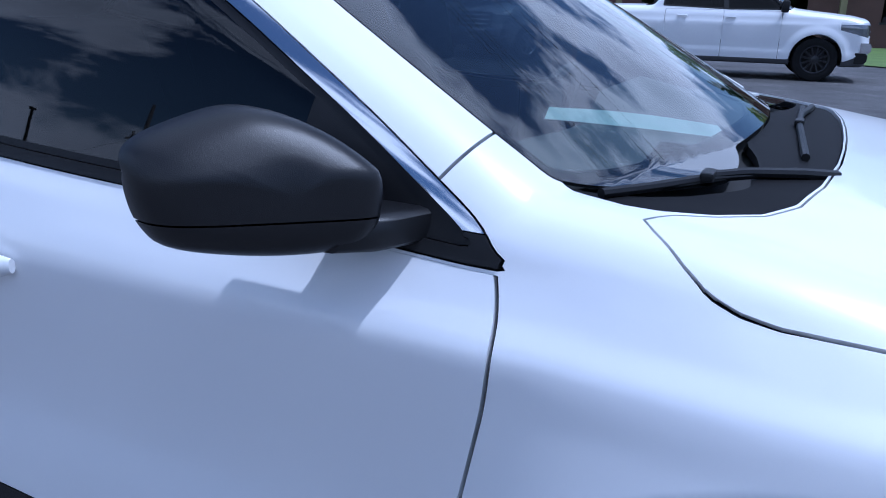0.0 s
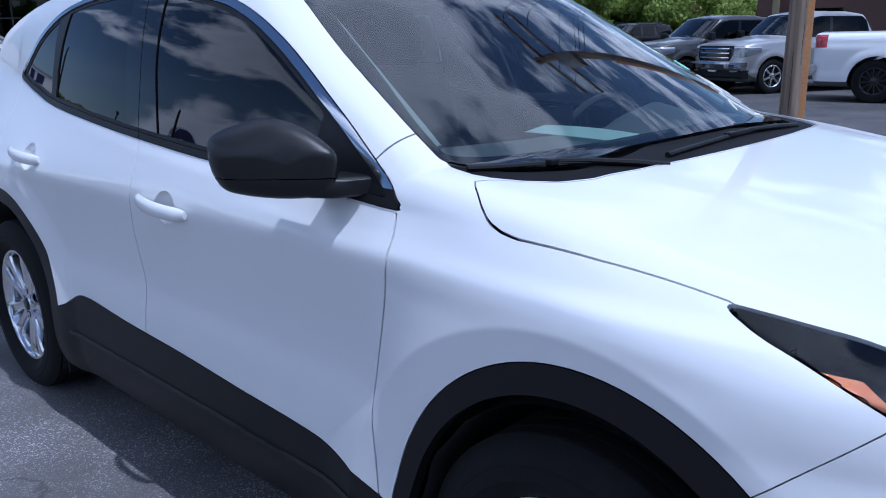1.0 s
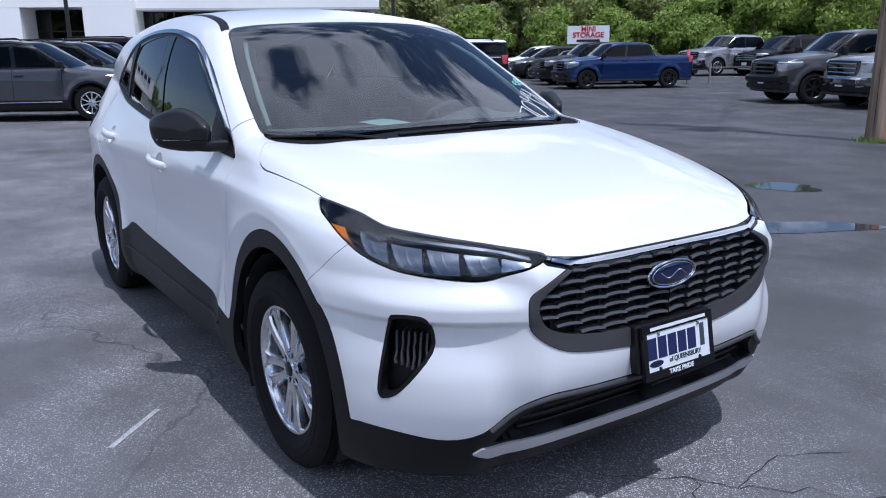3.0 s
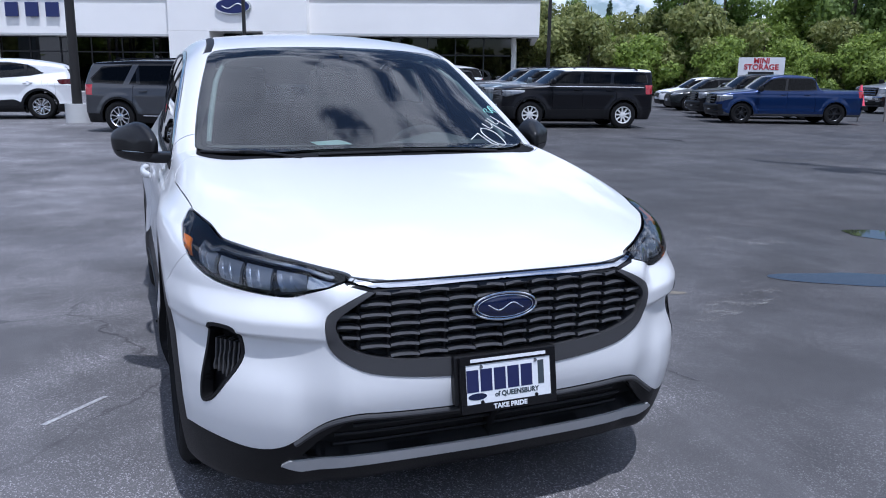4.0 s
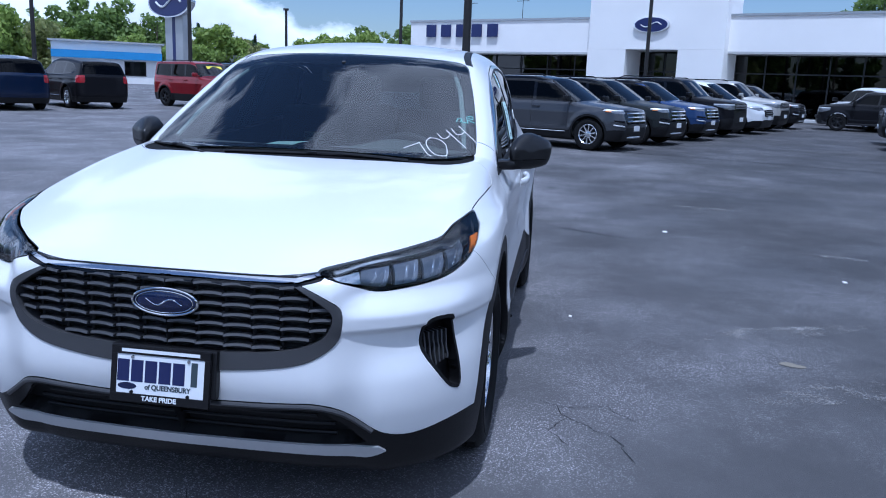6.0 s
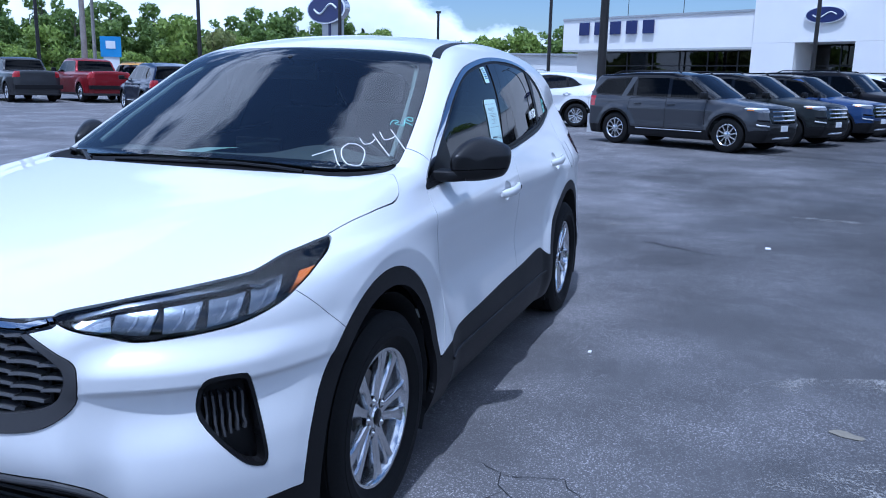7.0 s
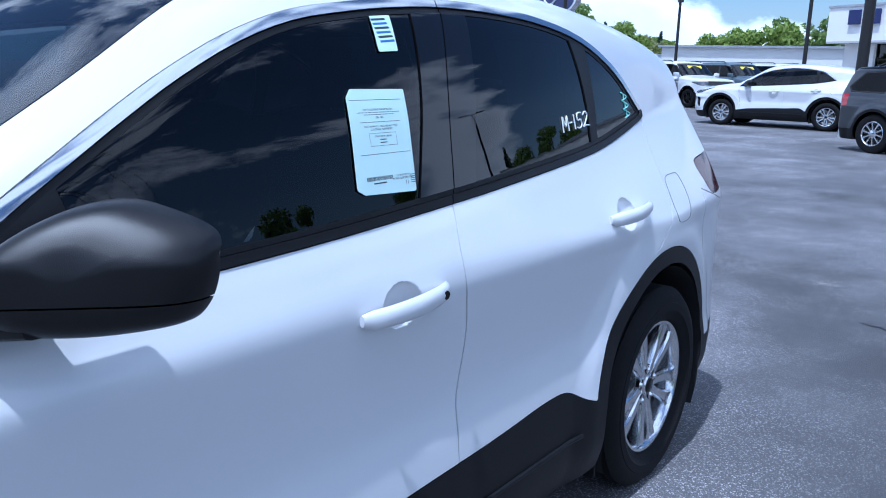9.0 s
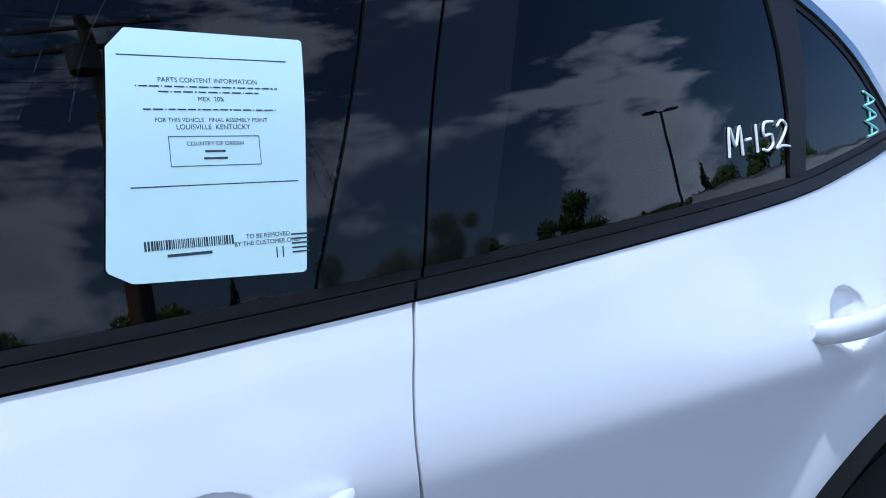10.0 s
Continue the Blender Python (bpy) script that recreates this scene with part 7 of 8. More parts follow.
TREE_KINDS = [("broad", 7.5, 2.6, 11, 4200, LEAVES[0], "leafy bright green broadleaf tree", 0.24), ("broad", 9.5, 2.8, 12, 4600, LEAVES[1], "tall deep green tree", 0.26),
              ("broad", 6.0, 2.9, 13, 3800, LEAVES[2], "spreading olive green tree", 0.24), ("spruce", 9.5, 2.0, 14, 4200, LEAVES[3], "dark conical spruce tree with drooping twigs", 0.26),
              ("broad", 3.6, 2.4, 15, 3000, LEAVES[0], "low bushy bright green shrub", 0.20)]
MODELS = {}


def grow(k, grade, m):
    """A tree of kind k at m; grade is how many times more, and finer, its leaves are."""
    if (k, grade) in MODELS:
        return copy_thing(MODELS[(k, grade)], m)
    kind, height, spread, seed, leaves, mat, label, size = TREE_KINDS[k]
    ob = MODELS[(k, grade)] = make_tree(kind, height, spread, seed, int(leaves * grade), mat, label, size / math.sqrt(grade))
    ob.matrix_basis = m
    return ob


rnd = random.Random(21)
spots = []
for az0, az1, d0, d1, stepaz, mix in ((96, 160, 62, 74, 1.7, (0, 1, 2, 0, 1, 3, 2)), (98, 152, 53, 60, 1.6, (4, 0, 4, 4, 2)), (132, 156, 76, 84, 2.4, (1, 1, 0, 3)), (-178, -151, 90, 106, 0.70, (1, 2, 0, 1, 2, 0, 3)), (-151, -127, 84, 100, 0.60, (0, 1, 1, 1)),
                                      (-153, -127, 76, 82, 1.3, (4, 2, 4, 0)), (-179, -152, 84, 89, 1.0, (4, 2, 4, 0)), (-110, -20, 50, 66, 3.6, (0, 1, 2, 3)), (-20, 92, 46, 60, 3.6, (1, 0, 2, 3)), (20, 100, 58, 66, 2.2, (4, 0, 4, 1))):
    az = az0
    while az < az1:
        spots.append((az + rnd.uniform(-0.7, 0.7), rnd.uniform(d0, d1), rnd.choice(mix)))
        az += stepaz
for az, d, k in spots:
    s = rnd.uniform(0.80, 1.20) * (0.95 if 96 < az < 134 and d > 60 else 0.92 if az > 138 else 0.90 if az > 125 else 0.73 if -178 < az < -126 else 1.0)
    x, y = d * math.cos(radians(az)), d * math.sin(radians(az))
    m = Matrix.Translation((x, y, ground_z(max(x, -52)))) @ Matrix.Rotation(rnd.uniform(0, 6.28), 4, "Z")
    ob = grow(k, 1.7 if 90 < az < 160 else 0.7 if az < -126 else 0.2, m)
    ob.scale = (s, s, s * rnd.uniform(0.88, 1.15))


# ---- parked vehicles ----
def vehicle_field(P):
    tx, tz = np.array([p[0] for p in P["top"]]), np.array([p[1] for p in P["top"]])
    W, belt = P["half"], P["belt"]

    def top(x):
        return sum(np.interp(x + o, tx, tz) for o in (-0.07, -0.035, 0, 0.035, 0.07)) / 5

    def field(x, y, z):
        a = np.abs(y)
        end = np.clip(np.abs(x) / max(P["nose"], -P["tail"]), 0, 1.2)
        w = W - 0.07 * end ** 4 - 0.035 * np.clip((0.95 - z) / 0.6, -0.5, 1.2) ** 2 - P["tumble"] * np.maximum(z - belt, 0) - 0.04 * np.clip((z - belt + 0.08) / 0.1, 0, 1) - 0.024 * step(belt - 0.24, belt - 0.12, z) + 0.014 * step(0.62, 0.50, z)
        for hub in (P["base"] / 2, -P["base"] / 2):
            w = w + 0.03 * step(P["tyre"] + 0.24, P["tyre"] + 0.10, np.hypot(x - hub, z - P["tyre"]))
        f = smax(a - w, (z - top(x + 0.16 * a * a * (x > 0)) + P["crown"] * a * a) * 0.9, 0.10)
        q = np.clip((a / W - 0.68) / 0.32, 0, 1.5)
        f = smax(f, x - P["nose"] + 0.06 * (a / W) ** 2 + P["corner"] * q * q + P["rake"] * np.maximum(z - 0.7, 0) + 0.35 * np.maximum(0.45 - z, 0), 0.07)
        f = smax(f, P["tail"] - x + 0.05 * (a / W) ** 2 + 0.18 * q * q + P["tail_rake"] * np.maximum(z - belt, 0) + 0.3 * np.maximum(0.5 - z, 0), 0.08)
        return smax(f, P["clear"] - z, 0.04)
    return field


KINDS = {
    "large_suv": dict(nose=2.36, tail=-2.50, base=3.03, half=0.99, belt=1.13, tumble=0.34, crown=0.07, corner=0.46, rake=0.25, tail_rake=0.35, clear=0.24, tyre=0.385,
                      top=[(-2.6, 1.62), (-2.3, 1.70), (-1.2, 1.77), (-0.2, 1.775), (0.35, 1.71), (1.25, 1.17), (1.7, 1.12), (2.2, 1.05), (2.5, 0.98), (2.7, 0.9)],
                      win=[(1.10, 1.15), (0.45, 1.56), (0.05, 1.645), (-1.2, 1.645), (-2.0, 1.585), (-2.28, 1.30), (-2.2, 1.19), (-0.5, 1.155)], posts=(-0.08, -1.05), screen=(0.38, 1.22), rear=(-2.0, -2.62), clad=0.46, lamp=(0.90, 1.005, 0.58), grille=(0.64, 0.66, 0.985)),
    "boxy_suv": dict(nose=2.12, tail=-2.27, base=2.67, half=0.935, belt=1.16, tumble=0.20, crown=0.05, corner=0.20, rake=0.08, tail_rake=0.12, clear=0.24, tyre=0.365,
                     top=[(-2.4, 1.70), (-2.1, 1.755), (-0.6, 1.79), (0.15, 1.775), (0.40, 1.72), (0.98, 1.22), (1.4, 1.17), (1.9, 1.13), (2.15, 1.08), (2.4, 1.0)],
                     win=[(0.88, 1.18), (0.40, 1.60), (0.15, 1.655), (-1.9, 1.655), (-2.02, 1.60), (-2.06, 1.22), (-1.2, 1.18)], posts=(-0.12, -1.0), screen=(0.42, 0.98), rear=(-2.0, -2.5), clad=0.52, lamp=(0.86, 1.02, 0.58), grille=(0.74, 0.86, 1.02)),
    "crossover": dict(nose=2.35, tail=-2.42, base=2.85, half=0.955, belt=1.10, tumble=0.36, crown=0.08, corner=0.36, rake=0.35, tail_rake=0.42, clear=0.22, tyre=0.37,
                      top=[(-2.5, 1.48), (-2.1, 1.62), (-1.2, 1.72), (-0.2, 1.735), (0.35, 1.66), (1.25, 1.12), (1.7, 1.06), (2.1, 0.98), (2.4, 0.88), (2.6, 0.8)],
                      win=[(1.10, 1.11), (0.45, 1.50), (0.05, 1.60), (-1.0, 1.60), (-1.65, 1.52), (-2.0, 1.30), (-1.8, 1.19), (-0.5, 1.13)], posts=(-0.10, -1.05), screen=(0.38, 1.22), rear=(-1.9, -2.52), clad=0.40, lamp=(0.80, 0.93, 0.56), grille=(0.55, 0.58, 0.82)),
    "pickup": dict(nose=2.83, tail=-3.05, base=3.69, half=1.0, belt=1.28, tumble=0.26, crown=0.05, corner=0.16, rake=0.10, tail_rake=0.04, clear=0.30, tyre=0.415,
                   top=[(-3.2, 1.36), (-1.32, 1.37), (-1.22, 1.42), (-1.02, 1.86), (-0.5, 1.93), (0.35, 1.94), (0.75, 1.88), (1.42, 1.36), (1.9, 1.31), (2.5, 1.25), (2.85, 1.17), (3.0, 1.1)],
                   win=[(1.32, 1.32), (0.72, 1.74), (0.40, 1.80), (-0.90, 1.80), (-1.04, 1.70), (-1.10, 1.34), (0.2, 1.30)], posts=(0.10,), screen=(0.78, 1.42), rear=(-0.9, -1.45), clad=0.0, lamp=(0.88, 1.12, 0.66), grille=(0.68, 0.78, 1.14)),
}
low = dict(KINDS["boxy_suv"])
low["top"] = [(x, z if z < 1.3 else 1.22 + (z - 1.22) * 0.76) for x, z in low["top"]]
low["win"] = [(x, z if z < 1.3 else 1.22 + (z - 1.22) * 0.76) for x, z in low["win"]]
KINDS["low_suv"] = low
SKINS = {}
CAR_WINDOW = tinted_glass("parked_car_glass", (0.022, 0.026, 0.030), 1.27)
BRIGHT_RED = material("bright_red_lens", (0.34, 0.016, 0.024), rough=0.2, coat=0.6, vary=0.12, grain=60)
CAR_SCREEN = tinted_glass("parked_car_windshield", (0.10, 0.12, 0.13), 1.48)
LAMP_LENS = material("lamp_cover", (0.17, 0.18, 0.20), rough=0.10, metal=0.4, coat=1.0, vary=0.3, grain=30)
WHITE_STEEL = material("white_steel_wheel", (0.70, 0.70, 0.69), rough=0.4, vary=0.08)
BLACK_WHEEL = material("black_wheel", (0.03, 0.03, 0.032), rough=0.3, metal=0.5, vary=0.1)
YELLOW = material("yellow_sticker", (0.75, 0.65, 0.05), rough=0.6, vary=0.05)


def pieces(kind):
    """The cut skins of a kind of vehicle, worked out once."""
    if kind in SKINS:
        return SKINS[kind]
    P = KINDS[kind]
    f = vehicle_field(P)
    R, hub = P["tyre"], P["base"] / 2
    s = skin(f, (P["tail"] - 0.12, 0, P["clear"] - 0.12), (P["nose"] + 0.12, P["half"] + 0.1, 2.05), 0.044)
    ring = lambda e: lambda v: np.minimum(np.hypot(v[:, 0] - hub, v[:, 2] - R), np.hypot(v[:, 0] + hub, v[:, 2] - R)) - e + 9 * (v[:, 1] < 0.4)
    s = split(s, ring(R + 0.055))[1]
    out = {}
    g, s = split(s, lambda v: np.where(v[:, 1] > 0.5 * P["half"], outline(P["win"])(v[:, 0], v[:, 2]), 9.0), 0.002)
    seal, g = split(g, lambda v: -outline(P["win"])(v[:, 0], v[:, 2]) - 0.028)
    for k, x in enumerate(P["posts"]):
        bar_, g = split(g, lambda v: np.abs(v[:, 0] - x + 0.14 * (v[:, 2] - P["belt"] - 0.2)) - 0.045)
        seal = join(seal, bar_)
    if kind == "large_suv":
        out["pillar"], g = split(g, lambda v: np.abs(v[:, 0] + 1.27 - 0.45 * (v[:, 2] - P["belt"] - 0.2)) - 0.075)
        cut, seal = split(seal, lambda v: np.abs(v[:, 0] + 1.27 - 0.45 * (v[:, 2] - P["belt"] - 0.2)) - 0.075)
        out["pillar"] = join(out["pillar"], cut)
    out["seal"], out["panes"] = seal, []
    cuts = [9.0] + list(P["posts"]) + [-9.0]
    for a, b in zip(cuts, cuts[1:]):
        out["panes"].append(keep(g, np.maximum(g[0][:, 0] - a, b - g[0][:, 0])))
    x0, x1 = P["screen"]
    lean = lambda v: v[:, 0] + 0.16 * v[:, 1] ** 2
    out["screen"], s = split(s, lambda v: np.where(v[:, 2] > P["belt"] - 0.02, np.maximum(np.maximum(x0 - lean(v), lean(v) - x1), v[:, 1] - (P["half"] - 0.12 - P["tumble"] * np.maximum(v[:, 2] - P["belt"], 0))), 9.0), 0.002)
    x0, x1 = P["rear"]
    out["back"], s = split(s, lambda v: np.where(v[:, 2] > P["belt"] + 0.06, np.maximum(np.maximum(v[:, 0] - x0, x1 - v[:, 0]), np.maximum(v[:, 1] - (P["half"] - 0.17 - P["tumble"] * np.maximum(v[:, 2] - P["belt"], 0)), v[:, 2] - P["top"][4 if kind == "pickup" else 2][1] + 0.13)), 9.0), 0.002)
    lz0, lz1, ly = P["lamp"]
    out["lamp"], s = split(s, lambda v: np.where((v[:, 0] > P["nose"] - 0.62) & (v[:, 1] > 0.3), np.maximum(np.maximum(lz0 - v[:, 2] + 0.25 * (P["nose"] - 0.2 - v[:, 0]) * (v[:, 1] > 0.8 * P["half"]), v[:, 2] - lz1 - 0.0), ly - v[:, 1]), 9.0), 0.002)
    gy, gz0, gz1 = P["grille"]
    out["grille"], s = split(s, lambda v: np.where(v[:, 0] > P["nose"] - 0.35, outline([(-0.1, gz0), (gy * 0.85, gz0), (gy, (gz0 + gz1) / 2), (gy * 0.95, gz1), (-0.1, gz1)])(v[:, 1], v[:, 2]), 9.0), 0.002)
    out["intake"], s = split(s, lambda v: np.where(v[:, 0] > P["nose"] - 0.35, outline([(-0.1, P["clear"] + 0.16), (0.52, P["clear"] + 0.16), (0.62, P["clear"] + 0.26), (0.56, gz0 - 0.09), (-0.1, gz0 - 0.09)])(v[:, 1], v[:, 2]), 9.0), 0.002)
    out["tail"], s = split(s, lambda v: np.where((v[:, 0] < P["tail"] + 0.32), np.maximum(np.maximum(P["belt"] - 0.22 - v[:, 2], v[:, 2] - P["belt"] - 0.03), 0.70 * P["half"] - v[:, 1]), 9.0), 0.002)
    low = P["clad"] if P["clad"] else 0.40
    trim_f = lambda v: np.minimum(v[:, 2] - low - 0.10 * step(P["nose"] - 0.5, P["nose"] - 0.2, v[:, 0]) * (0.6 if P["clad"] else 1), (ring(R + 0.105) if P["clad"] else ring(R + 0.06))(v))
    out["trim"], s = split(s, trim_f, 0.002)
    b = P["belt"] + 0.01
    xs = (P["win"][0][0] - 0.16, P["posts"][0] - 0.02, (P["posts"][1] - 0.10) if len(P["posts"]) > 1 else P["win"][-3][0] + 0.0)
    door = lambda v, a, c: np.where(v[:, 1] > 0.5, np.maximum(np.maximum(v[:, 0] - a, c - v[:, 0]), v[:, 2] - b), 9.0)
    out["front_door"], s = split(s, lambda v: door(v, xs[0], xs[1]), 0.004)
    out["rear_door"], s = split(s, lambda v: door(v, xs[1] - 0.0, xs[2]), 0.004)
    out["top"], s = split(s, lambda v: P["belt"] + 0.02 - v[:, 2] + 9.0 * (v[:, 0] > P["screen"][1] + 0.05), 0.0)
    out["body"] = s
    SKINS[kind] = out
    return out


def simple_wheel(parent, m, R, mat, spokes=6):
    w = empty("wheel", m)
    w.parent = parent
    key = (R, mat.name, spokes)
    if key not in WHEELS:
        bm = bmesh.new()
        revolve(bm, [(R * 0.62, -0.22), (R * 0.80, -0.235), (R * 0.96, -0.215), (R, -0.19), (R, -0.02), (R * 0.96, 0.012), (R * 0.82, 0.03), (R * 0.66, 0.018), (R * 0.62, 0.0)], (0, 0, 0), 36)
        t = part("tyre", bm, RUBBER, w, smooth=True)
        bm = bmesh.new()
        revolve(bm, [(R * 0.62, -0.2), (R * 0.57, -0.05), (R * 0.60, 0.0), (R * 0.645, 0.012), (R * 0.62, 0.018), (R * 0.57, 0.0)], (0, 0, 0), 36)
        revolve(bm, [(0.001, 0.004), (0.05, 0.002), (0.085, -0.012), (0.09, -0.07)], (0, 0, 0), 24)
        for k in range(spokes):
            a = 2 * math.pi * k / spokes + 0.3
            d, t2 = Vector((math.cos(a), 0, math.sin(a))), Vector((-math.sin(a), 0, math.cos(a)))
            rows = [[bm.verts.new(d * r + t2 * q + Vector((0, y, 0))) for q, y in ((-wd, -0.05), (-wd * 0.7, yy), (wd * 0.7, yy), (wd, -0.05))] for r, wd, yy in ((0.05, 0.040 * 6 / max(spokes, 6), -0.004), (R * 0.35, 0.026 * 7 / max(spokes, 7), 0.0), (R * 0.60, 0.038 * 7 / max(spokes, 7), 0.004))]
            for p, q in zip(rows, rows[1:]):
                for j in range(3):
                    bm.faces.new((p[j], p[j + 1], q[j + 1], q[j]))
        r = part("rim", bm, mat, w, smooth=True)
        bm = bmesh.new()
        revolve(bm, [(0.02, -0.055), (R * 0.50, -0.062), (R * 0.585, -0.09), (R * 0.585, -0.20)], (0, 0, 0), 24)
        d = part("brake_disc", bm, DARK, w, "dark brake behind the spokes", smooth=True)
        WHEELS[key] = (t.data, r.data, d.data)
    else:
        for nm, me in zip(("tyre", "rim", "brake_disc"), WHEELS[key]):
            new(nm, me).parent = w
    return w


WHEELS, PAINTS, BUILT = {}, {}, {}


def vehicle(kind, label, colour, where, heading, flake=0.3, rims=None, roof=None, sticker=False, base="hub", spokes=6, scale=1.0):
    """Parks one: where is the middle of the car on the ground, heading in degrees."""
    P, c = KINDS[kind], pieces(kind)
    key = tuple(colour)
    if key not in PAINTS:
        PAINTS[key] = car_paint("paint_%d" % len(PAINTS), colour, flake)
    paint = PAINTS[key]
    name = {"pickup": "pickup_truck"}.get(kind, "suv" if kind != "crossover" else "crossover_car")
    m = Matrix.Translation((where[0], where[1], ground_z(where[0]))) @ Matrix.Rotation(radians(heading), 4, "Z") @ Matrix.Scale(scale, 4)
    again = BUILT.get((kind, key, rims.name if rims else "", roof.name if roof else "", sticker))
    if again:
        return tagged(copy_thing(again, m), label)
    o = tagged(empty(name, m), label, "pickup truck" if kind == "pickup" else "car", "parked vehicles")
    BUILT[(kind, key, rims.name if rims else "", roof.name if roof else "", sticker)] = o
    panel("body", both(c["body"]), paint, o, lip=0.02)
    if roof:
        crown = P["belt"] + 0.80 * (P["top"][3][1] - P["belt"])
        panel("upper_body", both(keep(c["top"], c["top"][0][:, 2] - crown)), paint, o, lip=0.02)
        panel("roof", both(keep(c["top"], crown - c["top"][0][:, 2])), roof, o, "white roof" if roof is WHITE_SIGN else "black roof", lip=0.02)
    else:
        panel("upper_body", both(c["top"]), paint, o, lip=0.02)
    if kind == "pickup":
        bright = CHROME if colour[0] > 0.3 else BLACK_PLASTIC
        for nm, x, z, sx, sz, mat in (("front_bumper", P["nose"] - 0.02, 0.66, 0.20, 0.19, bright), ("valance", P["nose"] - 0.08, 0.47, 0.22, 0.20, BLACK_PLASTIC), ("rear_bumper", P["tail"] - 0.02, 0.66, 0.24, 0.17, bright)):
            bm = bmesh.new()
            bow = 0.10 if x > 0 else -0.04
            rows = [[bm.verts.new((x + dx * sx / 2 - bow * (y / 0.95) ** 2, y, z + dz * sz / 2)) for dx, dz in ((-1, -1), (0.6, -1), (1, -0.5), (1, 0.5), (0.6, 1), (-1, 1))] for y in np.linspace(-0.96, 0.96, 13)]
            for a, b in zip(rows, rows[1:]):
                for k in range(6):
                    bm.faces.new((a[k], a[(k + 1) % 6], b[(k + 1) % 6], b[k]))
            bm.faces.new(rows[0]), bm.faces.new(rows[-1])
            part(nm, bm, mat, o, smooth=False)
    panel("windshield", both(c["screen"]), CAR_SCREEN, o, lip=0.01)
    panel("rear_window", both(c["back"]), CAR_WINDOW, o, lip=0.01)
    panel("grille", both(c["grille"]), GLOSS_BLACK, o, "dark grille", lip=0.02)
    panel("lower_intake", both(c["intake"]), BLACK_PLASTIC, o, "black lower air intake", lip=0.03)
    if P["clad"]:
        panel("lower_cladding", both(c["trim"]), BLACK_PLASTIC, o, lip=0.03)
    else:
        panel("lower_panel", both(c["trim"]), GREY_PLASTIC, o, lip=0.03)
    gy, gz0, gz1 = P["grille"]
    for k in range(3):
        bm = bmesh.new()
        zz = gz0 + (gz1 - gz0) * (k + 0.7) / 3.4
        tube(bm, [(P["nose"] - 0.06 * (y / P["half"]) ** 2 - P["rake"] * max(zz - 0.7, 0) + 0.005, y, zz) for y in np.linspace(-gy * 0.8, gy * 0.8, 9)], 0.022, 6)
        part("grille_bar", bm, CHROME if kind == "large_suv" or kind == "pickup" and colour[0] > 0.08 else GREY_PLASTIC, o)
    for side in (1, -1):
        way = (lambda q: q) if side == 1 else mirrored
        panel("front_door", way(c["front_door"]), paint, o, lip=0.02), panel("rear_door", way(c["rear_door"]), paint, o, lip=0.02)
        hl = panel("headlight", way(c["lamp"]), LAMP_LENS, o, "clear headlight", lip=0.02)
        glow_edge = keep(c["lamp"], P["lamp"][1] - 0.034 - c["lamp"][0][:, 2])
        if len(glow_edge[1]):
            panel("light_strip", way((glow_edge[0] + np.array([0.004, 0.003, 0.0]), glow_edge[1])), SILVER, hl, "bright daytime light strip", lip=0.006)
        panel("tail_light", way(c["tail"]), BRIGHT_RED, o, "red tail light", lip=0.02)
        panel("window_trim", way(c["seal"]), GLOSS_BLACK, o, lip=0.01)
        if "pillar" in c:
            panel("rear_pillar", way(c["pillar"]), paint, o, lip=0.01)
        for q in c["panes"]:
            if len(q[1]):
                panel("side_window", way(q), CAR_WINDOW, o, lip=0.01)
        bm = bmesh.new()
        mx, mz = P["win"][0][0] - 0.14, P["belt"] + 0.10
        box(bm, (mx, side * (P["half"] + 0.10), mz), (0.14, 0.20, 0.15 if kind != "pickup" else 0.22), bevel=0.04)
        tube(bm, [(mx + 0.03, side * (P["half"] - 0.10), mz - 0.05), (mx, side * (P["half"] + 0.05), mz - 0.03)], 0.025, 6)
        part("side_mirror", bm, paint if kind in ("boxy_suv", "low_suv") else BLACK_PLASTIC, o, smooth=True)
        for x in (P["posts"][0] + 0.12, P["posts"][0] - 0.80):
            bm = bmesh.new()
            box(bm, (x, side * (P["half"] - 0.005), P["belt"] - 0.12), (0.20, 0.035, 0.035), bevel=0.012)
            part("door_handle", bm, paint, o, smooth=True)
        if kind in ("large_suv", "boxy_suv", "low_suv"):
            bm = bmesh.new()
            yy = side * (P["half"] - 0.10 - P["tumble"] * (1.70 - P["belt"]))
            tube(bm, [(0.1, yy, P["top"][3][1] - 0.03), (0.0, yy, P["top"][3][1] + 0.02), (-1.6, yy, P["top"][2][1] - 0.0), (-1.75, yy, P["top"][2][1] - 0.06)], 0.018, 6)
            part("roof_rail", bm, GLOSS_BLACK, o)
        if kind == "low_suv":
            bm = bmesh.new()
            tube(bm, [(x, side * (P["half"] + 0.004 - 0.05 * abs(x / 2.1) ** 4), P["belt"] - 0.03) for x in np.linspace(1.6, -1.9, 9)], 0.012, 6)
            part("belt_stripe", bm, WHITE_SIGN, o, "thin white belt stripe")
        if kind == "large_suv":
            front = lambda y, z: P["nose"] - 0.06 * (y / P["half"]) ** 2 - P["corner"] * max(abs(y) / P["half"] - 0.68, 0) ** 2 / 0.1024 - P["rake"] * max(z - 0.7, 0)
            bm = bmesh.new()
            tube(bm, [(front(y, z) + 0.004, side * y, z) for y, z in ((0.66, 0.60), (0.74, 0.615), (0.82, 0.62), (0.87, 0.64))], 0.020, 6)
            part("fog_lamp_trim", bm, SILVER, o, "bright fog lamp trim")
            bm = bmesh.new()
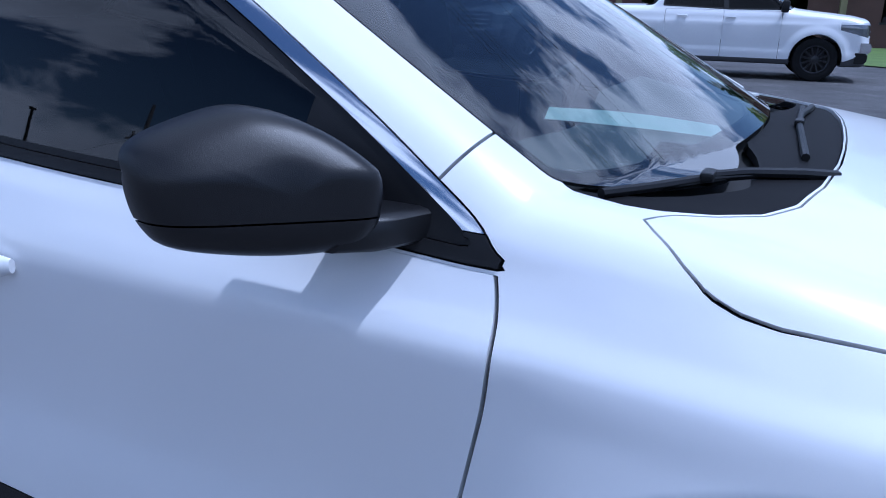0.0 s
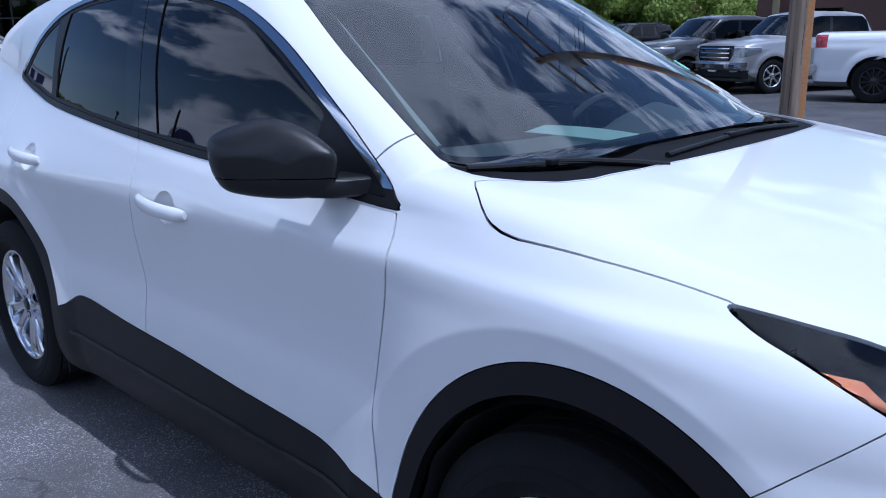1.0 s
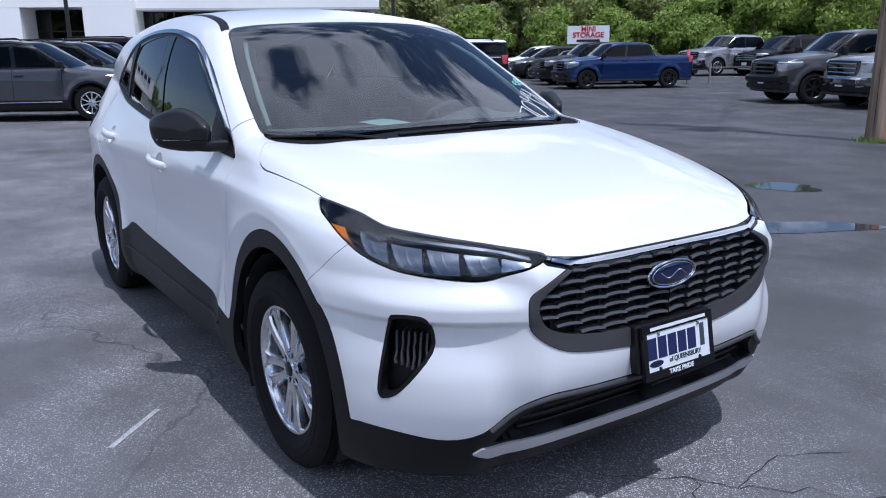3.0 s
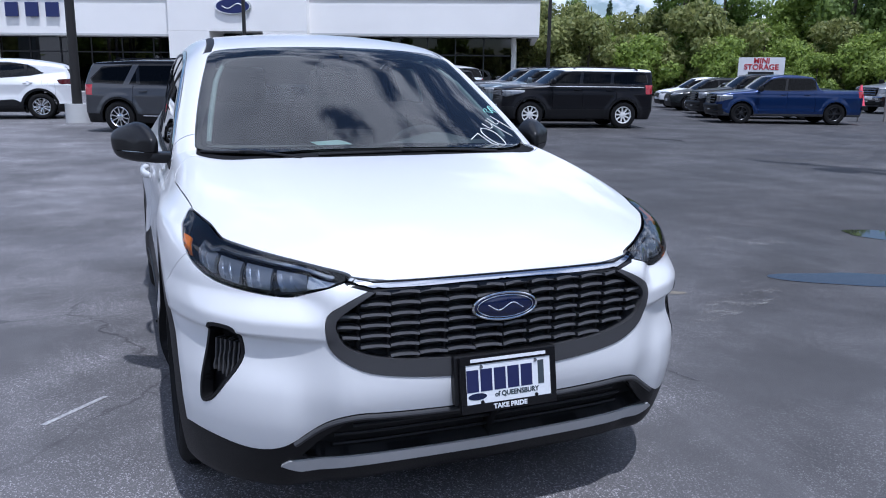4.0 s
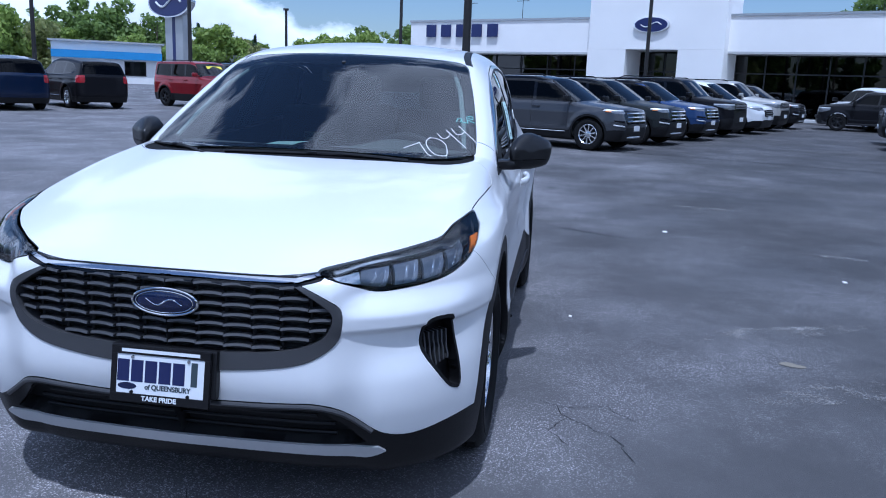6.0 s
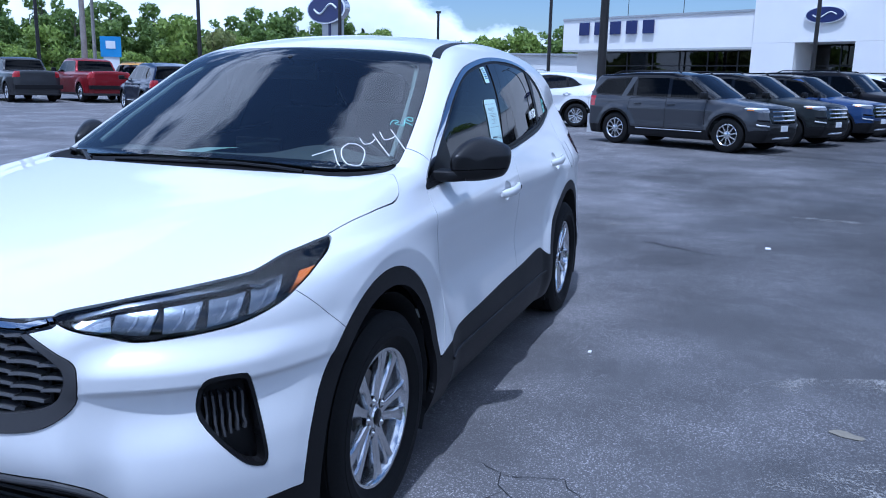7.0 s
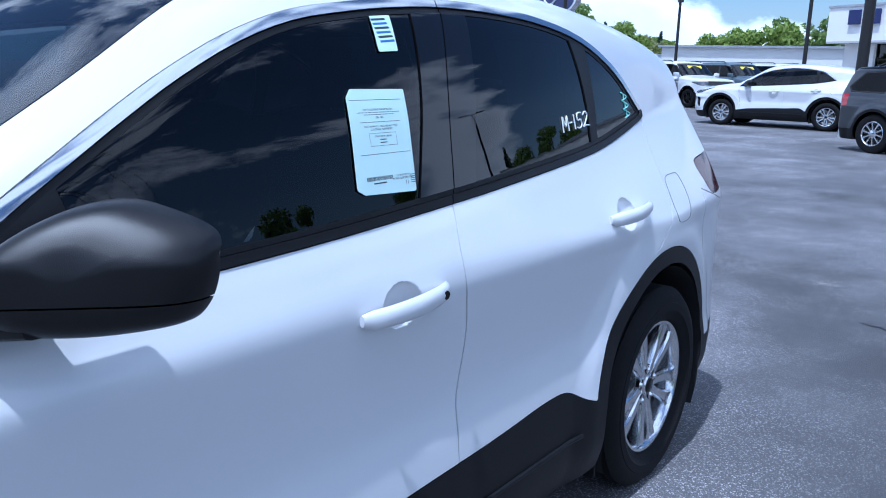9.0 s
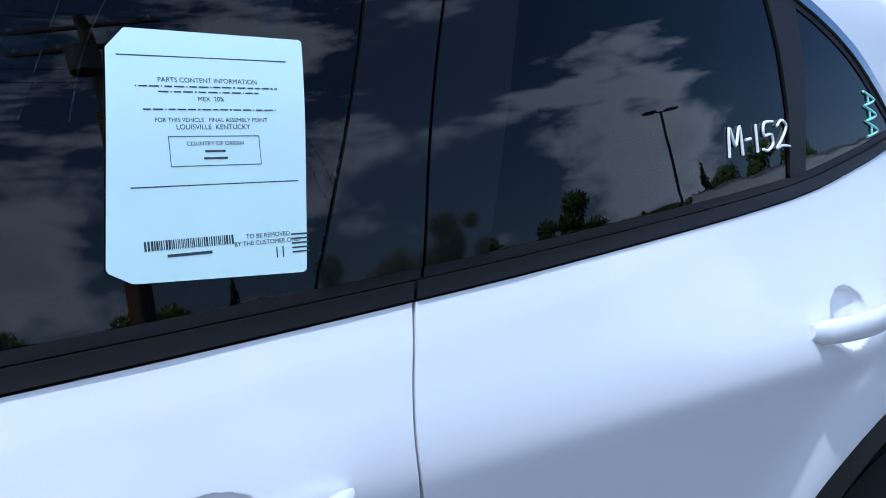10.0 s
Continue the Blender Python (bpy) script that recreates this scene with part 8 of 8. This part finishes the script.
            tube(bm, [(front(y, z) + 0.002, side * y, z) for y, z in ((0.66, 0.72), (0.76, 0.725), (0.86, 0.735))], 0.024, 6)
            part("fog_lamp_slot", bm, GLOSS_BLACK, o, "dark slot over the fog lamp")
            bm = bmesh.new()
            tube(bm, [(front(y, 0.95) + 0.006, side * y, 0.95) for y in (0.88, 0.91, 0.935)], 0.016, 6)
            part("turn_signal", bm, AMBER, hl, "amber turn signal")
        if kind in ("large_suv", "crossover") and not rims:
            bm = bmesh.new()
            tube(bm, [(x, side * (P["half"] - 0.012), 0.42) for x in np.linspace(P["base"] / 2 - 0.62, -P["base"] / 2 + 0.62, 6)], 0.012, 6)
            part("sill_strip", bm, CHROME, o, "bright sill strip")
        for x in (P["base"] / 2, -P["base"] / 2):
            simple_wheel(o, pose(x, side * (P["half"] - 0.035), P["tyre"], 0, 20 * x, 0 if side == 1 else 180), P["tyre"], rims or ALLOY, spokes)
    bm = bmesh.new()
    box(bm, ((P["nose"] + P["tail"]) / 2, 0, P["clear"] + 0.22), ((P["nose"] - P["tail"]) * 0.90, P["half"] * 1.1, 0.34))
    box(bm, (P["screen"][0] - 0.9, 0, P["belt"] - 0.16), (2.4 if kind != "pickup" else 1.9, P["half"] * 1.55, 0.12))
    for x in (P["posts"][0] + 0.05, P["posts"][0] - 0.85):
        for y in (-0.4, 0.4):
            box(bm, (x - 0.25, y, P["belt"] + 0.06), (0.14, 0.46, 0.42), bevel=0.04)
    part("interior", bm, TRIM, o)
    bm = bmesh.new()
    box(bm, (P["nose"] + 0.012, 0, 0.55), (0.03, 0.29, 0.13), bevel=0.005)
    part("front_plate", bm, WHITE_SIGN, o, "white dealer plate")
    if kind == "large_suv":
        bm = bmesh.new()
        tube(bm, [(P["nose"] - 0.03 - 0.12 * (y / 0.7) ** 2, y, 0.335) for y in np.linspace(-0.66, 0.66, 9)], 0.026, 6)
        part("skid_plate", bm, SILVER, o, "silver skid plate")
    if sticker:
        bm = bmesh.new()
        x0, x1 = P["screen"]
        zt = float(np.interp(x0 + 0.18, [p[0] for p in P["top"]], [p[1] for p in P["top"]]))
        box(bm, (0, 0, 0), (0.14, 0.7, 0.01), pose(x0 + 0.16, 0, zt + 0.005, 0, math.degrees(math.atan2(P["top"][4][1] - P["belt"], x1 - x0)), 0))
        part("price_sticker", bm, YELLOW, o, "yellow windshield sticker")
    return o


def parked(kind, label, colour, hub, heading, which="left_front", **more):
    """Parks by the ground place of one wheel."""
    P = KINDS[kind]
    sx = P["base"] / 2 * (1 if "front" in which else -1)
    k = more.get("scale", 1.0)
    sx *= k
    sy = k * P["half"] * (1 if "left" in which else -1)
    a = radians(heading)
    return vehicle(kind, label, colour, (hub[0] - sx * math.cos(a) + sy * math.sin(a), hub[1] - sx * math.sin(a) - sy * math.cos(a)), heading, **more)


GREY, GREEN_GREY, NAVY, BLACK, WHITE, SAND, BLUE, SILVER_C, RED = (0.055, 0.058, 0.066), (0.018, 0.021, 0.022), (0.02, 0.045, 0.13), (0.008, 0.008, 0.010), (0.74, 0.75, 0.76), (0.45, 0.44, 0.42), (0.006, 0.022, 0.085), (0.37, 0.37, 0.375), (0.22, 0.012, 0.018)
SLATE, YELLOW_C, CARBON, NIGHT = (0.13, 0.17, 0.20), (0.75, 0.36, 0.01), (0.052, 0.053, 0.056), (0.004, 0.012, 0.040)
row = -NORM
for k, (kind, label, col) in enumerate((("large_suv", "dark grey large SUV parked on the lot", GREY), ("large_suv", "dark green-grey large SUV parked in a row", GREEN_GREY), ("large_suv", "deep blue large SUV parked in a row", NAVY),
                                        ("boxy_suv", "black boxy SUV parked in a row", BLACK), ("crossover", "white crossover parked in a row", WHITE), ("boxy_suv", "sand-coloured boxy SUV parked in a row", SAND), ("large_suv", "black large SUV parked in a row", BLACK))):
    parked(kind, label, col, (-14.35 + 2.75 * k * row.x, 1.50 + 2.75 * k * row.y), GRID, "right_front", spokes=10, roof=GLOSS_BLACK if kind == "large_suv" else None, scale=0.94 if kind == "large_suv" else 1.0)
for k, (label, col, st) in enumerate((("red boxy SUV with yellow windshield sticker", RED, True), ("slate grey boxy SUV with yellow windshield sticker", CARBON, True), ("white boxy SUV with yellow windshield sticker", WHITE, True), ("slate blue boxy SUV with yellow windshield sticker", SLATE, True), ("white boxy SUV parked in a row", WHITE, False))):
    parked("boxy_suv", label, col, (-24.6 + 2.8 * k * row.x, -12.6 + 2.8 * k * row.y), GRID, "right_front", sticker=st, rims=BLACK_WHEEL if k < 3 else None)
parked("low_suv", "black boxy SUV with white roof and steel wheels", BLACK, (-15.45, 9.48), -104, "left_front", rims=WHITE_STEEL, spokes=9, roof=WHITE_SIGN)
for k, (label, col) in enumerate((("slate blue boxy SUV parked in a row", SLATE), ("dark grey boxy SUV parked in a row", GREY))):
    parked("low_suv", label, col, (-18.2 - 2.7 * k, 10.2 + 0.7 * k), -104, "left_front")
for k, (kind, label, col) in enumerate((("pickup", "blue pickup truck with black wheels", BLUE), ("pickup", "black pickup truck parked in a row", BLACK), ("pickup", "black pickup truck parked in a row", BLACK), ("crossover", "dark crossover parked in a row", GREEN_GREY), ("crossover", "white crossover parked in a row", WHITE))):
    parked(kind, label, col, (-16.1 + 2.7 * k * row.x, 17.4 + 2.7 * k * row.y), -113, "left_front", rims=BLACK_WHEEL if kind == "pickup" else None, scale=0.80)
parked("pickup", "dark grey pickup truck with black wheels", CARBON, (-7.7, 17.0), GRID + 180, "left_front", rims=BLACK_WHEEL, scale=0.93)
parked("pickup", "silver pickup truck with chrome grille", SILVER_C, (-5.4, 16.7), GRID + 180, "left_front", flake=0.6, scale=0.95)
parked("pickup", "white pickup truck with red tail lights", WHITE, (-2.85, 15.2), 8, "right_rear", rims=BLACK_WHEEL, spokes=12)
parked("pickup", "silver pickup truck facing the lot", SILVER_C, (-20.0, 29.2), -100, "left_front")
parked("large_suv", "black large SUV facing the lot", BLACK, (-18.0, 30.6), -100, "left_front")
parked("crossover", "dark blue crossover seen from behind", NIGHT, (-18.6, -17.4), GRID + 180 - 8, "left_rear", flake=0.4)
parked("crossover", "black crossover seen from behind", BLACK, (-21.4, -16.3), GRID + 180 - 8, "left_rear")
parked("pickup", "red pickup truck seen from behind", RED, (-24.5, -26.0), GRID + 180, "left_rear")
parked("boxy_suv", "orange-yellow boxy SUV parked far off", YELLOW_C, (-26.5, -25.0), GRID + 180, "left_rear")
parked("pickup", "dark grey pickup truck seen from behind", CARBON, (-22.6, -28.2), GRID + 180, "left_rear")
parked("pickup", "black pickup truck seen from behind", BLACK, (-20.6, -31.4), GRID + 180, "left_rear")
parked("crossover", "white crossover by the showroom seen from behind", WHITE, (-31.0, 13.0), GRID + 130, "left_rear")
parked("pickup", "black pickup truck by the showroom", BLACK, (-28.5, 14.6), GRID + 190, "left_rear", rims=BLACK_WHEEL)
parked("crossover", "black crossover across the road", BLACK, (14, -26), 10, "left_front")
parked("pickup", "white pickup truck across the road", WHITE, (6, -28), 10, "left_front", rims=BLACK_WHEEL, spokes=12)
parked("pickup", "silver pickup truck across the lot", SILVER_C, (-4, -24), 40, "left_front")
twin = copy_thing(car, Matrix.Translation((-21.9, -4.35, ground_z(-21.9))) @ Matrix.Rotation(radians(-93), 4, "Z"))
tagged(twin, "white compact SUV with black cladding parked behind", "car")
